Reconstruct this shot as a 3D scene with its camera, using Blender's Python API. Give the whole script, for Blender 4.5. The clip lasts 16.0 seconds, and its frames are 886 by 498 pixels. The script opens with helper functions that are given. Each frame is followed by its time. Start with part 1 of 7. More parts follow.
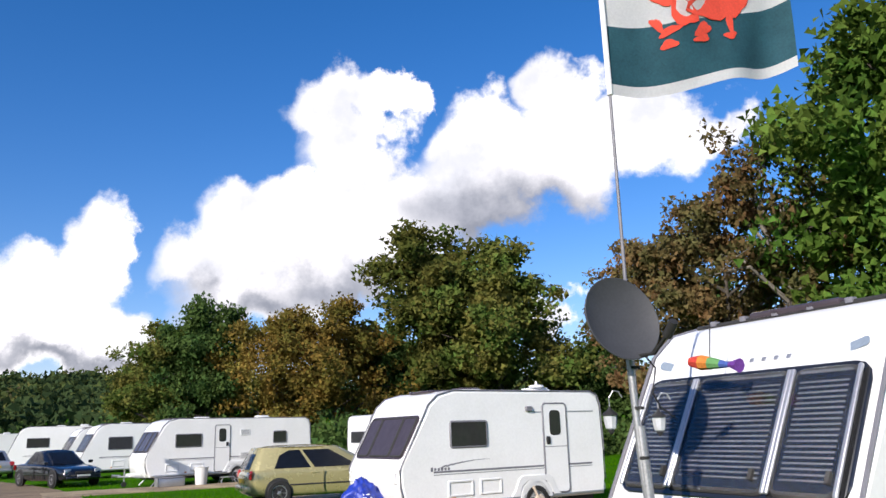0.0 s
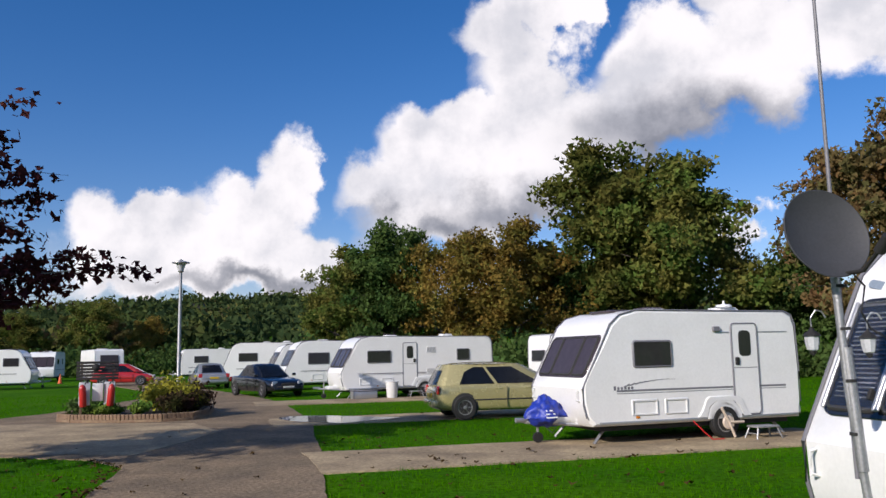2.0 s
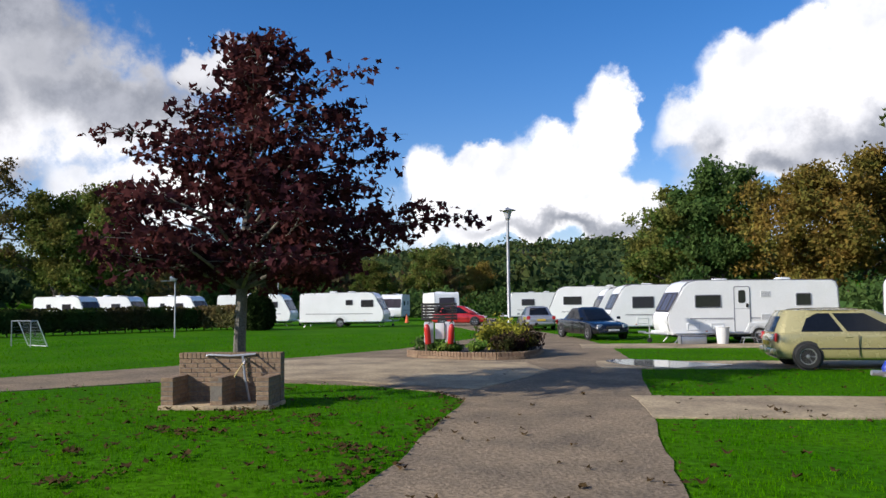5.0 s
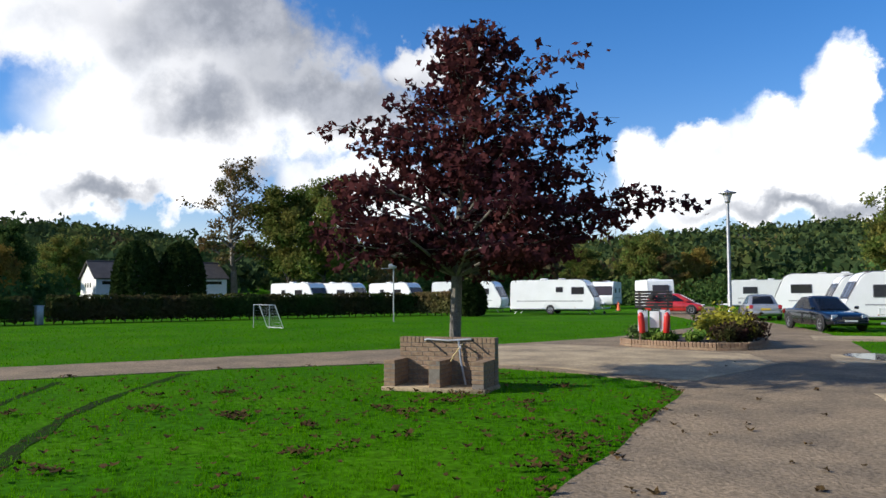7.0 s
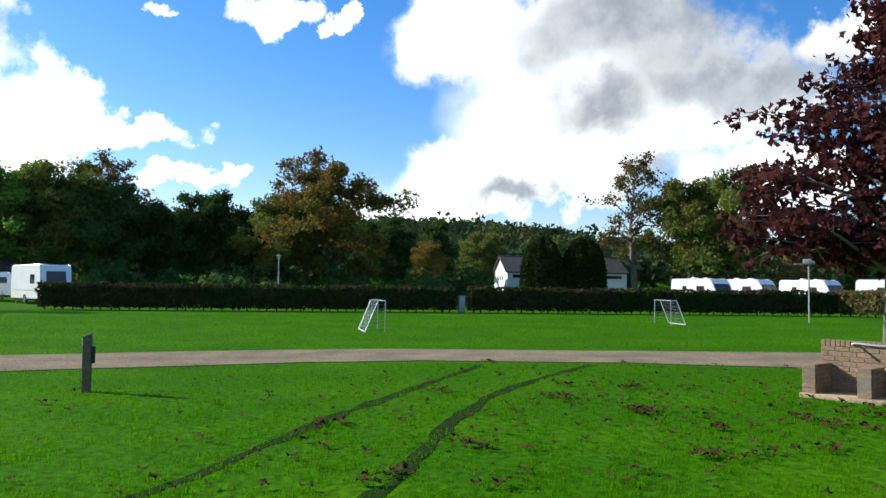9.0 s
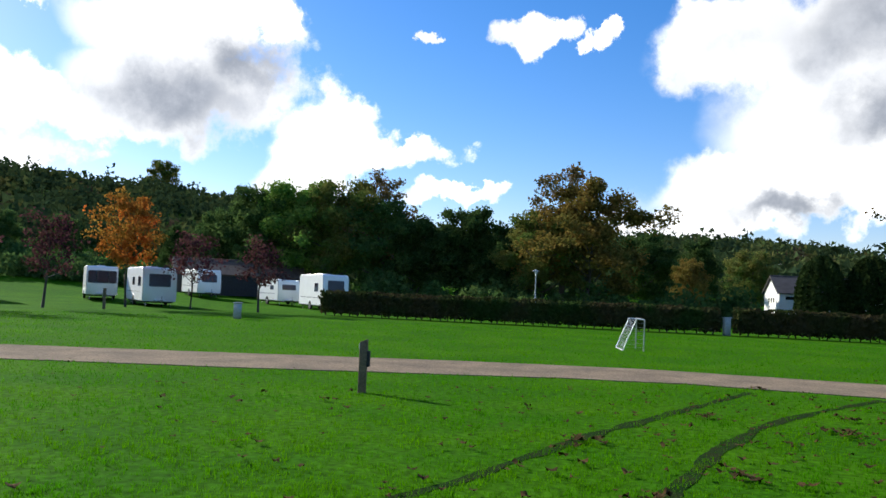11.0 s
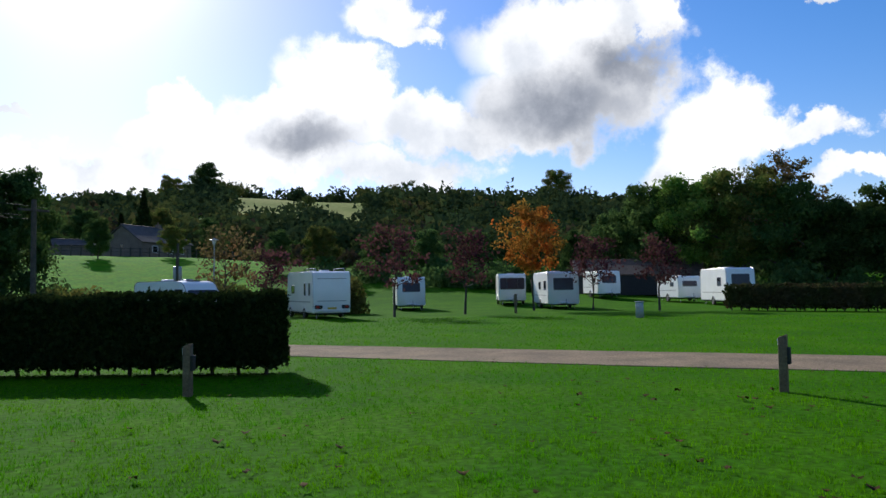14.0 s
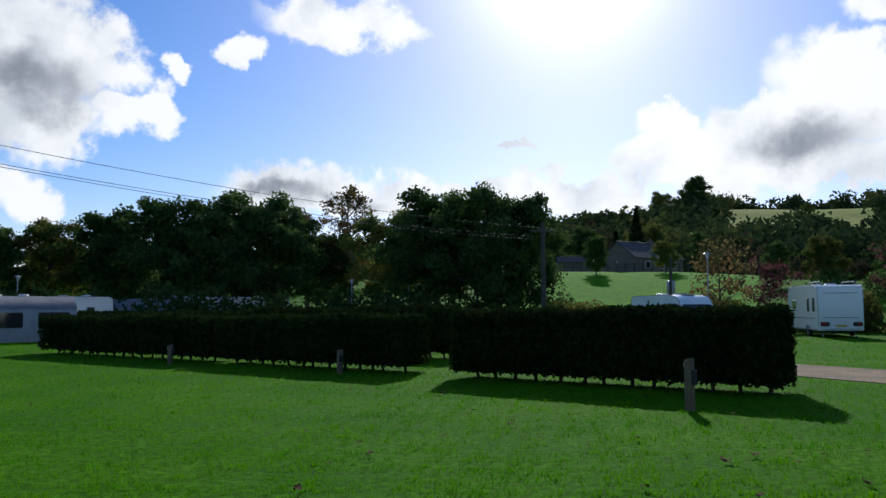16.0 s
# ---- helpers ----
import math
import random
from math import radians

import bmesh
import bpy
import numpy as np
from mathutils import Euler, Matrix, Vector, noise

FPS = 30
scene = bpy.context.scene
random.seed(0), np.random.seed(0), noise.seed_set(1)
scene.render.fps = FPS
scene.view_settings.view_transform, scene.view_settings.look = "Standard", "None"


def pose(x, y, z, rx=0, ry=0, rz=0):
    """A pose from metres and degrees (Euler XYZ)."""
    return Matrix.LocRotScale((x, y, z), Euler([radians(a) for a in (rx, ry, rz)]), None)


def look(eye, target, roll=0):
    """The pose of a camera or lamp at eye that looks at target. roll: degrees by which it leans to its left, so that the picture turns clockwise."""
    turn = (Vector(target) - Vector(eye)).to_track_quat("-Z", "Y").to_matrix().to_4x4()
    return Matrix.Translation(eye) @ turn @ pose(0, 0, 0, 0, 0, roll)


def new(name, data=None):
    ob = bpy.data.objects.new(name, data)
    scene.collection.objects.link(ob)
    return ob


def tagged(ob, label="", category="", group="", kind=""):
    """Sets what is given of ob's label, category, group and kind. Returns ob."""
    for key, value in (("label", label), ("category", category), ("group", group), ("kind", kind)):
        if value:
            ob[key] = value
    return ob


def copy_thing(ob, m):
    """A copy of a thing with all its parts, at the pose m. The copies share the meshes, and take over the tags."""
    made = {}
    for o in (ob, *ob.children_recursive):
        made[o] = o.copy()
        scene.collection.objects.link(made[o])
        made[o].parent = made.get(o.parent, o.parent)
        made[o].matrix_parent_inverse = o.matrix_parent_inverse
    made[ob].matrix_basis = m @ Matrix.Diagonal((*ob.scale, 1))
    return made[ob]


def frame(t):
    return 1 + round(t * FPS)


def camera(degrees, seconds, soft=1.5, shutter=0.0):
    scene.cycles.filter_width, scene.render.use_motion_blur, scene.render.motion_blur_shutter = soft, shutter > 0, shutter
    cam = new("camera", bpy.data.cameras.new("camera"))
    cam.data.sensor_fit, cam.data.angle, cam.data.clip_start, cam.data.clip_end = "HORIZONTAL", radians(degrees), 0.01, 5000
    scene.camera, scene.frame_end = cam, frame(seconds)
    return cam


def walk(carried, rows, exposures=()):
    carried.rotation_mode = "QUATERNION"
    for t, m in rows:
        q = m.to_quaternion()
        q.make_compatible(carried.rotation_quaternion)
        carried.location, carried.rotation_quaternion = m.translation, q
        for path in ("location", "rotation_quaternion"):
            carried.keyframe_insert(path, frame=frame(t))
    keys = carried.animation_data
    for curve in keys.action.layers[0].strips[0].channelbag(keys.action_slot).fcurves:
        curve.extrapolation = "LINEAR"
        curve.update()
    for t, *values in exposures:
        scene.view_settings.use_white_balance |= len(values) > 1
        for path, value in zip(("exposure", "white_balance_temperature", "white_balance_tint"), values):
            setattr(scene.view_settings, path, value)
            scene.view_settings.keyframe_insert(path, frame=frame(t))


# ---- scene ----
# ---- the camera and its walk: a person turns on the spot, the camera held a little out ----
cam = camera(57.9, 16.0)
EYE, REACH = 1.76, 0.2
PATH = [
    (0.0, -0.00, 12.76, -1.79),
    (0.5, 4.72, 10.81, -1.42),
    (1.0, 6.22, 8.59, -1.56),
    (1.5, 9.49, 7.50, -1.49),
    (2.0, 12.83, 7.44, -1.13),
    (2.5, 16.21, 6.53, -0.71),
    (3.0, 19.49, 6.51, -0.51),
    (3.5, 22.09, 6.20, -0.28),
    (4.0, 27.80, 6.54, -0.58),
    (4.5, 34.35, 5.86, -0.01),
    (4.7, 34.87, 4.59, -0.48),
    (6.8, 47.65, 2.81, 0.05),
    (7.0, 50.47, 3.02, -0.38),
    (7.5, 56.96, 2.95, 0.43),
    (8.0, 64.13, 3.72, 0.87),
    (8.5, 72.02, 3.35, 1.41),
    (9.0, 78.46, 2.58, 0.68),
    (9.5, 84.12, 1.52, 1.19),
    (9.7, 86.24, 2.00, 1.47),
    (11.8, 103.37, 2.32, 1.60),
    (12.0, 105.47, 2.08, 1.23),
    (12.5, 111.43, 2.15, 1.19),
    (13.0, 117.24, 2.72, -0.66),
    (13.5, 120.36, 3.43, -0.94),
    (14.0, 124.40, 2.70, -0.80),
    (14.5, 130.76, 3.55, -1.20),
    (15.0, 141.75, 3.92, -0.32),
    (15.5, 153.40, 3.78, 0.54),
    (16.0, 158.51, 4.07, -0.34),
]


def held(yaw, pitch, roll):
    a = radians(yaw)
    return Matrix.Translation((-math.sin(a) * REACH, math.cos(a) * REACH, EYE)) @ pose(0, 0, 0, 0, 0, yaw) @ pose(0, 0, 0, 90 + pitch) @ pose(0, 0, 0, 0, 0, roll)


EXPOSURES = [(0.0, 0.3, 6550, 15), (0.6, 0.08, 6550, 16), (1.5, -0.08, 6600, 16), (2.5, -0.12, 6600, 16), (3.5, 0.08, 6600, 15), (4.5, 0.2, 6550, 13), (7.0, 0.33, 6500, 10), (9.0, 0.62, 6500, 5), (12.0, 0.35, 6500, 10), (13.5, 0.1, 6400, 10), (14.5, 0.02, 6350, 10), (16.0, -0.15, 6250, 9)]
walk(cam, [(t, held(yaw, pitch, roll)) for t, yaw, pitch, roll in PATH], EXPOSURES)

# ---- sky, sun ----
SUN_AZ, SUN_EL = 149.0, 26.5          # degrees to the left of the first heading, and up
SKY_GAIN, CLOUD_GAIN = 0.117, 1.0
world = bpy.data.worlds.new("sky")
scene.world = world
world.use_nodes = True
# clouds: azimuth, height, half width and half height, in degrees
CLOUDS_ROW = [(7.1, 21.7, 3.6, 3.1), (4.1, 24.0, 1.7, 1.2), (-2.7, 21.9, 3.9, 2.9), (-9.6, 23.0, 3.0, 3.1), (-6.4, 18.6, 7.2, 4.0), (-14.8, 20.2, 6.9, 3.4), (-20.2, 19.3, 4.2, 2.2), (5.5, 18.5, 4.6, 2.4), (9.2, 15.7, 4.9, 2.4), (13.6, 14.4, 3.9, 2.8), (0.9, 15.7, 8.4, 3.2), (15.5, 11.6, 4.2, 2.7), (7.6, 12.1, 8.0, 3.2), (12.7, 9.3, 5.4, 2.0), (-8.0, 7.6, 1.8, 1.7), (27.3, 6.8, 4.1, 2.9), (23.0, 6.5, 3.7, 2.8), (26.6, 10.8, 3.6, 2.5)]
CLOUDS_CUMULUS = [(23.9, 12.3, 2.3, 3.4), (25.9, 9.9, 4.3, 3.2), (31.2, 9.0, 4.4, 1.8), (35.9, 7.7, 3.1, 3.1), (29.5, 6.6, 9.1, 2.8), (21.8, 6.6, 3.3, 2.6), (29.5, 5.1, 8.7, 1.3)]
CLOUDS_DARK_BANK = [(69.5, 17.6, 11.7, 3.9), (64.6, 13.2, 12.3, 4.2), (69.4, 9.5, 9.2, 3.0), (73.6, 7.0, 8.6, 1.8), (56.3, 7.5, 5.2, 2.8), (51.4, 15.8, 4.5, 1.9), (78.5, 17.9, 3.8, 2.3), (76.8, 17.6, 4.9, 2.6), (69.8, 12.2, 7.2, 3.5), (75.0, 8.3, 7.3, 3.2), (78.7, 5.6, 6.5, 1.8), (90.3, 18.3, 2.2, 1.2), (86.6, 17.9, 1.3, 0.7), (96.7, 17.9, 0.7, 0.6), (106.2, 11.6, 2.5, 3.1), (106.4, 8.8, 3.4, 2.8), (101.8, 10.4, 2.0, 1.6), (99.0, 9.4, 2.7, 1.2), (96.0, 6.3, 3.3, 0.8)]
CLOUDS_SUNWARD = [(134.5, 10.0, 5.0, 2.4), (132.5, 13.6, 4.2, 3.2), (137.2, 11.2, 3.6, 2.1), (127.1, 17.6, 3.2, 1.0), (129.5, 10.9, 8.9, 2.2), (115.6, 17.1, 6.9, 3.4), (115.9, 13.2, 6.8, 3.7), (110.3, 17.6, 1.6, 1.9), (120.6, 10.3, 7.8, 1.9), (105.7, 11.5, 4.0, 2.5), (99.3, 9.7, 2.9, 1.0), (95.8, 6.7, 3.2, 0.6), (90.4, 18.1, 2.0, 0.8), (97.3, 18.1, 0.6, 0.5), (138.7, 8.2, 4.4, 2.1), (130.5, 7.6, 10.5, 1.3), (156.3, 8.4, 3.9, 0.9), (143.2, 12.0, 2.3, 1.7), (142.1, 9.7, 4.5, 1.8), (132.3, 14.4, 3.3, 2.5), (133.2, 11.3, 4.5, 2.4), (128.5, 19.1, 3.9, 2.1), (149.7, 7.8, 8.2, 1.1)]
CLOUDS_END = [(184.4, 16.8, 4.6, 3.8), (185.9, 12.4, 3.8, 3.2), (180.1, 12.9, 2.6, 1.8), (186.7, 7.0, 2.2, 2.0), (166.0, 19.8, 5.9, 1.8), (173.3, 17.5, 2.0, 1.2), (177.6, 15.3, 1.3, 1.0), (167.5, 8.5, 7.1, 1.8), (161.9, 8.2, 4.1, 1.3), (171.8, 7.1, 3.4, 1.3), (151.7, 10.9, 1.1, 0.4)]
CLOUDS = CLOUDS_ROW + CLOUDS_CUMULUS + CLOUDS_DARK_BANK + CLOUDS_SUNWARD + CLOUDS_END
GREYS_GREY = [(-5.4, 14.5, 8.5, 2.6), (7.4, 10.0, 6.9, 2.0), (13.9, 9.0, 4.5, 1.4), (25.2, 5.1, 9.0, 0.9), (63.8, 18.4, 13.2, 4.0), (58.7, 14.1, 10.3, 2.7), (64.5, 7.4, 3.4, 1.2), (64.0, 17.6, 10.6, 3.4), (67.5, 12.1, 4.8, 2.7), (73.8, 6.1, 3.6, 1.2), (115.9, 12.1, 5.6, 3.3), (112.3, 14.9, 3.3, 2.3), (185.3, 14.2, 2.9, 1.9), (169.9, 8.4, 3.5, 0.9), (165.1, 7.9, 2.4, 0.8), (133.7, 9.6, 3.4, 1.9)]
GREYS = GREYS_GREY


def build_sky():
    nt = world.node_tree
    nt.nodes.clear()
    N, L = nt.nodes.new, nt.links.new

    def put(socket, v):
        if hasattr(v, "is_output"):
            L(v, socket)
        else:
            socket.default_value = v

    def math_(op, a, b=0.0, c=0.0):
        n = N("ShaderNodeMath")
        n.operation = op
        for s, v in zip(n.inputs, (a, b, c)):
            put(s, v)
        return n.outputs[0]

    def vec(op, a, b=(0, 0, 0), c=(0, 0, 0)):
        n = N("ShaderNodeVectorMath")
        n.operation = op
        for s, v in zip(n.inputs, (a, b, c)):
            put(s, v)
        return n.outputs["Value"] if op in ("LENGTH", "DOT_PRODUCT") else n.outputs[0]

    def ramp(v, lo, hi, to0=0.0, to1=1.0):
        n = N("ShaderNodeMapRange")
        n.interpolation_type = "SMOOTHSTEP"
        put(n.inputs["Value"], v)
        for k, x in (("From Min", lo), ("From Max", hi), ("To Min", to0), ("To Max", to1)):
            n.inputs[k].default_value = x
        return n.outputs[0]

    def blend(f, a, b):
        n = N("ShaderNodeMix")
        n.data_type = "RGBA"
        put(n.inputs[0], f)
        put(n.inputs[6], a)
        put(n.inputs[7], b)
        return n.outputs[2]

    def fuzz(p, scale, detail, rough=0.6):
        n = N("ShaderNodeTexNoise")
        L(p, n.inputs["Vector"])
        n.inputs["Scale"].default_value, n.inputs["Detail"].default_value, n.inputs["Roughness"].default_value = scale, detail, rough
        return n
    p = N("ShaderNodeTexCoord").outputs["Generated"]
    turn = N("ShaderNodeVectorRotate")
    turn.rotation_type = "Z_AXIS"
    turn.inputs["Angle"].default_value = radians(-80)
    L(p, turn.inputs["Vector"])
    sep = N("ShaderNodeSeparateXYZ")
    L(turn.outputs[0], sep.inputs[0])
    az = math_("ADD", math_("ARCTAN2", math_("MULTIPLY", sep.outputs[0], -1.0), sep.outputs[1]), radians(80))
    el = math_("ARCSINE", sep.outputs[2])
    cmb = N("ShaderNodeCombineXYZ")
    L(az, cmb.inputs[0])
    L(el, cmb.inputs[1])
    big, small = fuzz(p, 7.0, 2.0), fuzz(p, 22.0, 7.0, 0.62)
    wob = vec("MULTIPLY", vec("SUBTRACT", big.outputs["Color"], (0.5, 0.5, 0.5)), (0.16, 0.12, 0.0))
    wob = vec("ADD", wob, vec("MULTIPLY", vec("SUBTRACT", small.outputs["Color"], (0.5, 0.5, 0.5)), (0.085, 0.075, 0.0)))
    q = vec("ADD", cmb.outputs[0], wob)

    def field(blobs, soft):
        near = None
        for a, e, ra, re in blobs:
            s = (1 / radians(ra), 1 / radians(re), 0.0)
            d = vec("LENGTH", vec("MULTIPLY_ADD", q, s, (-radians(a) * s[0], -radians(e) * s[1], 0.0)))
            near = d if near is None else math_("SMOOTH_MIN", near, d, soft)
        return near
    body = field(CLOUDS, 0.12)
    # the sky goes on unseen with scattered cloud behind and overhead
    loose = ramp(fuzz(p, 2.6, 6.0).outputs["Fac"], 0.52, 0.66)
    unseen = math_("MULTIPLY", loose, ramp(math_("ABSOLUTE", math_("SUBTRACT", az, radians(80))), radians(118), radians(135)))
    high = math_("MULTIPLY", loose, ramp(el, radians(36), radians(48)))
    edge = math_("SUBTRACT", body, math_("MULTIPLY", math_("SUBTRACT", small.outputs["Fac"], 0.5), 0.55))
    mask = math_("MAXIMUM", ramp(edge, 1.16, 0.74), math_("MAXIMUM", unseen, high))
    grey = ramp(math_("SUBTRACT", field(GREYS, 0.45), math_("MULTIPLY", math_("SUBTRACT", small.outputs["Fac"], 0.5), 0.7)), 1.5, 0.2)
    puff = ramp(math_("ADD", math_("MULTIPLY", big.outputs["Fac"], 0.7), math_("MULTIPLY", small.outputs["Fac"], 0.34)), 0.36, 0.58)
    white = blend(puff, (0.74, 0.77, 0.82, 1), (1.10, 1.10, 1.11, 1))
    dim = blend(ramp(small.outputs["Fac"], 0.34, 0.70), (0.27, 0.29, 0.335, 1), (0.43, 0.45, 0.50, 1))
    cloud = blend(grey, white, dim)
    cloud = vec("MULTIPLY", cloud, (CLOUD_GAIN, CLOUD_GAIN, CLOUD_GAIN))
    sky = N("ShaderNodeTexSky")
    sky.sky_type, sky.sun_disc = "NISHITA", False
    sky.sun_elevation, sky.sun_rotation = radians(SUN_EL), radians(-SUN_AZ)
    sky.air_density, sky.dust_density, sky.ozone_density = 1.0, 0.3, 3.0
    sat = N("ShaderNodeHueSaturation")
    sat.inputs["Saturation"].default_value = 1.35
    L(sky.outputs[0], sat.inputs["Color"])
    blue = vec("MULTIPLY", sat.outputs[0], (SKY_GAIN * 1.06, SKY_GAIN * 0.94, SKY_GAIN * 1.10))
    # the bright aureole of thin cloud round the sun
    a0, e0 = radians(SUN_AZ), radians(SUN_EL)
    off = math_("ARCCOSINE", vec("DOT_PRODUCT", vec("NORMALIZE", p), (-math.sin(a0) * math.cos(e0), math.cos(a0) * math.cos(e0), math.sin(e0))))
    near = math_("MULTIPLY", math_("EXPONENT", math_("MULTIPLY", math_("MULTIPLY", off, off), -1 / radians(6.0) ** 2)), 1.2)
    wide = math_("MULTIPLY", math_("EXPONENT", math_("MULTIPLY", off, -1 / radians(10))), 0.30)
    halo = math_("ADD", near, wide)
    glow = N("ShaderNodeCombineXYZ")
    for i in range(3):
        L(halo, glow.inputs[i])
    bg = N("ShaderNodeBackground")
    L(vec("ADD", blend(math_("MULTIPLY", mask, 0.97), blue, cloud), glow.outputs[0]), bg.inputs[0])
    L(bg.outputs[0], N("ShaderNodeOutputWorld").inputs[0])


build_sky()
sun_data = bpy.data.lights.new("sun", "SUN")
sun_data.energy, sun_data.angle, sun_data.color = 4.8, radians(0.53), (1.0, 0.95, 0.86)
sun = new("sun", sun_data)
_a, _e = radians(SUN_AZ), radians(SUN_EL)
sun.matrix_world = look((-math.sin(_a) * math.cos(_e) * 60, math.cos(_a) * math.cos(_e) * 60, math.sin(_e) * 60), (0, 0, 0))

# ---- materials ----
def mat(name, base, rough=0.6, metal=0.0, var=0.15, scale=6.0, fine=60.0, bump=0.1, second=None, coat=0.0, island=0.0, spec=0.5, mixlo=0.4, mixhi=0.65):
    """A surface with variation at two scales; second: a colour for patches and wear; island: how far loose pieces differ."""
    m = bpy.data.materials.new(name)
    m.use_nodes = True
    nt = m.node_tree
    b = nt.nodes["Principled BSDF"]
    b.inputs["Metallic"].default_value = metal
    b.inputs["Coat Weight"].default_value = coat
    b.inputs["Specular IOR Level"].default_value = spec
    tc = nt.nodes.new("ShaderNodeTexCoord")
    n1, n2 = nt.nodes.new("ShaderNodeTexNoise"), nt.nodes.new("ShaderNodeTexNoise")
    for n, s in ((n1, scale), (n2, fine)):
        n.inputs["Scale"].default_value, n.inputs["Detail"].default_value = s, 4.0
        nt.links.new(tc.outputs["Object"], n.inputs["Vector"])
    r1 = nt.nodes.new("ShaderNodeMapRange")
    r1.inputs["From Min"].default_value, r1.inputs["From Max"].default_value = mixlo, mixhi
    nt.links.new(n1.outputs["Fac"], r1.inputs["Value"])
    mix = nt.nodes.new("ShaderNodeMix")
    mix.data_type = "RGBA"
    dark = second or tuple(c * (1 - var) for c in base)
    mix.inputs[6].default_value, mix.inputs[7].default_value = (*base, 1), (*dark, 1)
    nt.links.new(r1.outputs[0], mix.inputs[0])
    r2 = nt.nodes.new("ShaderNodeMapRange")
    r2.inputs["From Min"].default_value, r2.inputs["From Max"].default_value = 0.3, 0.7
    r2.inputs["To Min"].default_value, r2.inputs["To Max"].default_value = 1 - var, 1 + var
    nt.links.new(n2.outputs["Fac"], r2.inputs["Value"])
    val = r2.outputs[0]
    if island:
        g = nt.nodes.new("ShaderNodeNewGeometry")
        oi = nt.nodes.new("ShaderNodeObjectInfo")
        ad = nt.nodes.new("ShaderNodeMath")
        ad.operation = "ADD"
        nt.links.new(g.outputs["Random Per Island"], ad.inputs[0])
        nt.links.new(oi.outputs["Random"], ad.inputs[1])
        r3 = nt.nodes.new("ShaderNodeMapRange")
        r3.inputs["From Max"].default_value = 2.0
        r3.inputs["To Min"].default_value, r3.inputs["To Max"].default_value = 1 - island, 1 + island
        nt.links.new(ad.outputs[0], r3.inputs["Value"])
        mu = nt.nodes.new("ShaderNodeMath")
        mu.operation = "MULTIPLY"
        nt.links.new(r2.outputs[0], mu.inputs[0])
        nt.links.new(r3.outputs[0], mu.inputs[1])
        val = mu.outputs[0]
    sc = nt.nodes.new("ShaderNodeVectorMath")
    sc.operation = "SCALE"
    nt.links.new(mix.outputs[2], sc.inputs[0])
    nt.links.new(val, sc.inputs["Scale"])
    nt.links.new(sc.outputs[0], b.inputs["Base Color"])
    rr = nt.nodes.new("ShaderNodeMapRange")
    rr.inputs["To Min"].default_value, rr.inputs["To Max"].default_value = max(0.02, rough - 0.08), min(1.0, rough + 0.08)
    nt.links.new(n1.outputs["Fac"], rr.inputs["Value"])
    nt.links.new(rr.outputs[0], b.inputs["Roughness"])
    if bump:
        bp = nt.nodes.new("ShaderNodeBump")
        bp.inputs["Strength"].default_value, bp.inputs["Distance"].default_value = bump, 0.02
        nt.links.new(n2.outputs["Fac"], bp.inputs["Height"])
        nt.links.new(bp.outputs[0], b.inputs["Normal"])
    return m


def leafmat(name, base, second, glow=0.35, island=0.5):
    """Leaves: two hues among the leaves, light passing through them."""
    m = mat(name, base, rough=0.55, var=0.2, scale=0.45, fine=5.0, bump=0.0, second=second, island=island, spec=0.0, mixlo=0.35, mixhi=0.6)
    nt = m.node_tree
    b = nt.nodes["Principled BSDF"]
    src = b.inputs["Base Color"].links[0].from_socket
    tr = nt.nodes.new("ShaderNodeBsdfTranslucent")
    nt.links.new(src, tr.inputs[0])
    mx = nt.nodes.new("ShaderNodeMixShader")
    mx.inputs[0].default_value = glow
    nt.links.new(b.outputs[0], mx.inputs[1])
    nt.links.new(tr.outputs[0], mx.inputs[2])
    nt.links.new(mx.outputs[0], nt.nodes["Material Output"].inputs[0])
    return m


def glassmat(name, tint, rough=0.06):
    """Tinted acrylic or car glass over a dark inside: dark and glossy."""
    return mat(name, tint, rough=rough, var=0.1, scale=1.5, fine=8.0, bump=0.0, coat=0.6, spec=0.6)


M_GRASS = mat("grass_ground", (0.030, 0.116, 0.002), 1.0, var=0.45, scale=0.35, fine=9.0, bump=0.8, second=(0.048, 0.146, 0.002), spec=0.02)
M_BLADE = leafmat("grass_blade", (0.044, 0.200, 0.001), (0.078, 0.232, 0.001), glow=0.5, island=0.3)
M_ROAD = mat("worn_asphalt", (0.270, 0.205, 0.135), 0.95, var=0.34, scale=0.9, fine=22.0, bump=0.8, second=(0.170, 0.134, 0.095), spec=0.05, mixlo=0.35, mixhi=0.7)
M_PAD = mat("old_concrete", (0.430, 0.335, 0.205), 0.92, var=0.28, scale=0.8, fine=18.0, bump=0.5, second=(0.235, 0.182, 0.118), spec=0.2, mixlo=0.38, mixhi=0.66)
M_WHITE = mat("white_caravan_shell", (0.85, 0.855, 0.84), 0.32, var=0.03, scale=0.9, fine=25.0, bump=0.02, second=(0.80, 0.805, 0.785), coat=0.25)
M_WHITE2 = mat("white_plastic", (0.74, 0.75, 0.74), 0.4, var=0.04, scale=2.0, fine=30.0, bump=0.03)
M_GREYTRIM = mat("grey_trim", (0.18, 0.18, 0.20), 0.5, var=0.1, bump=0.05)
M_SILVERTRIM = mat("silver_strip", (0.45, 0.46, 0.48), 0.35, metal=0.6, var=0.08, bump=0.03)
M_TINT = glassmat("tinted_acrylic", (0.035, 0.033, 0.036))
M_DARKGLASS = glassmat("dark_window", (0.018, 0.019, 0.021))
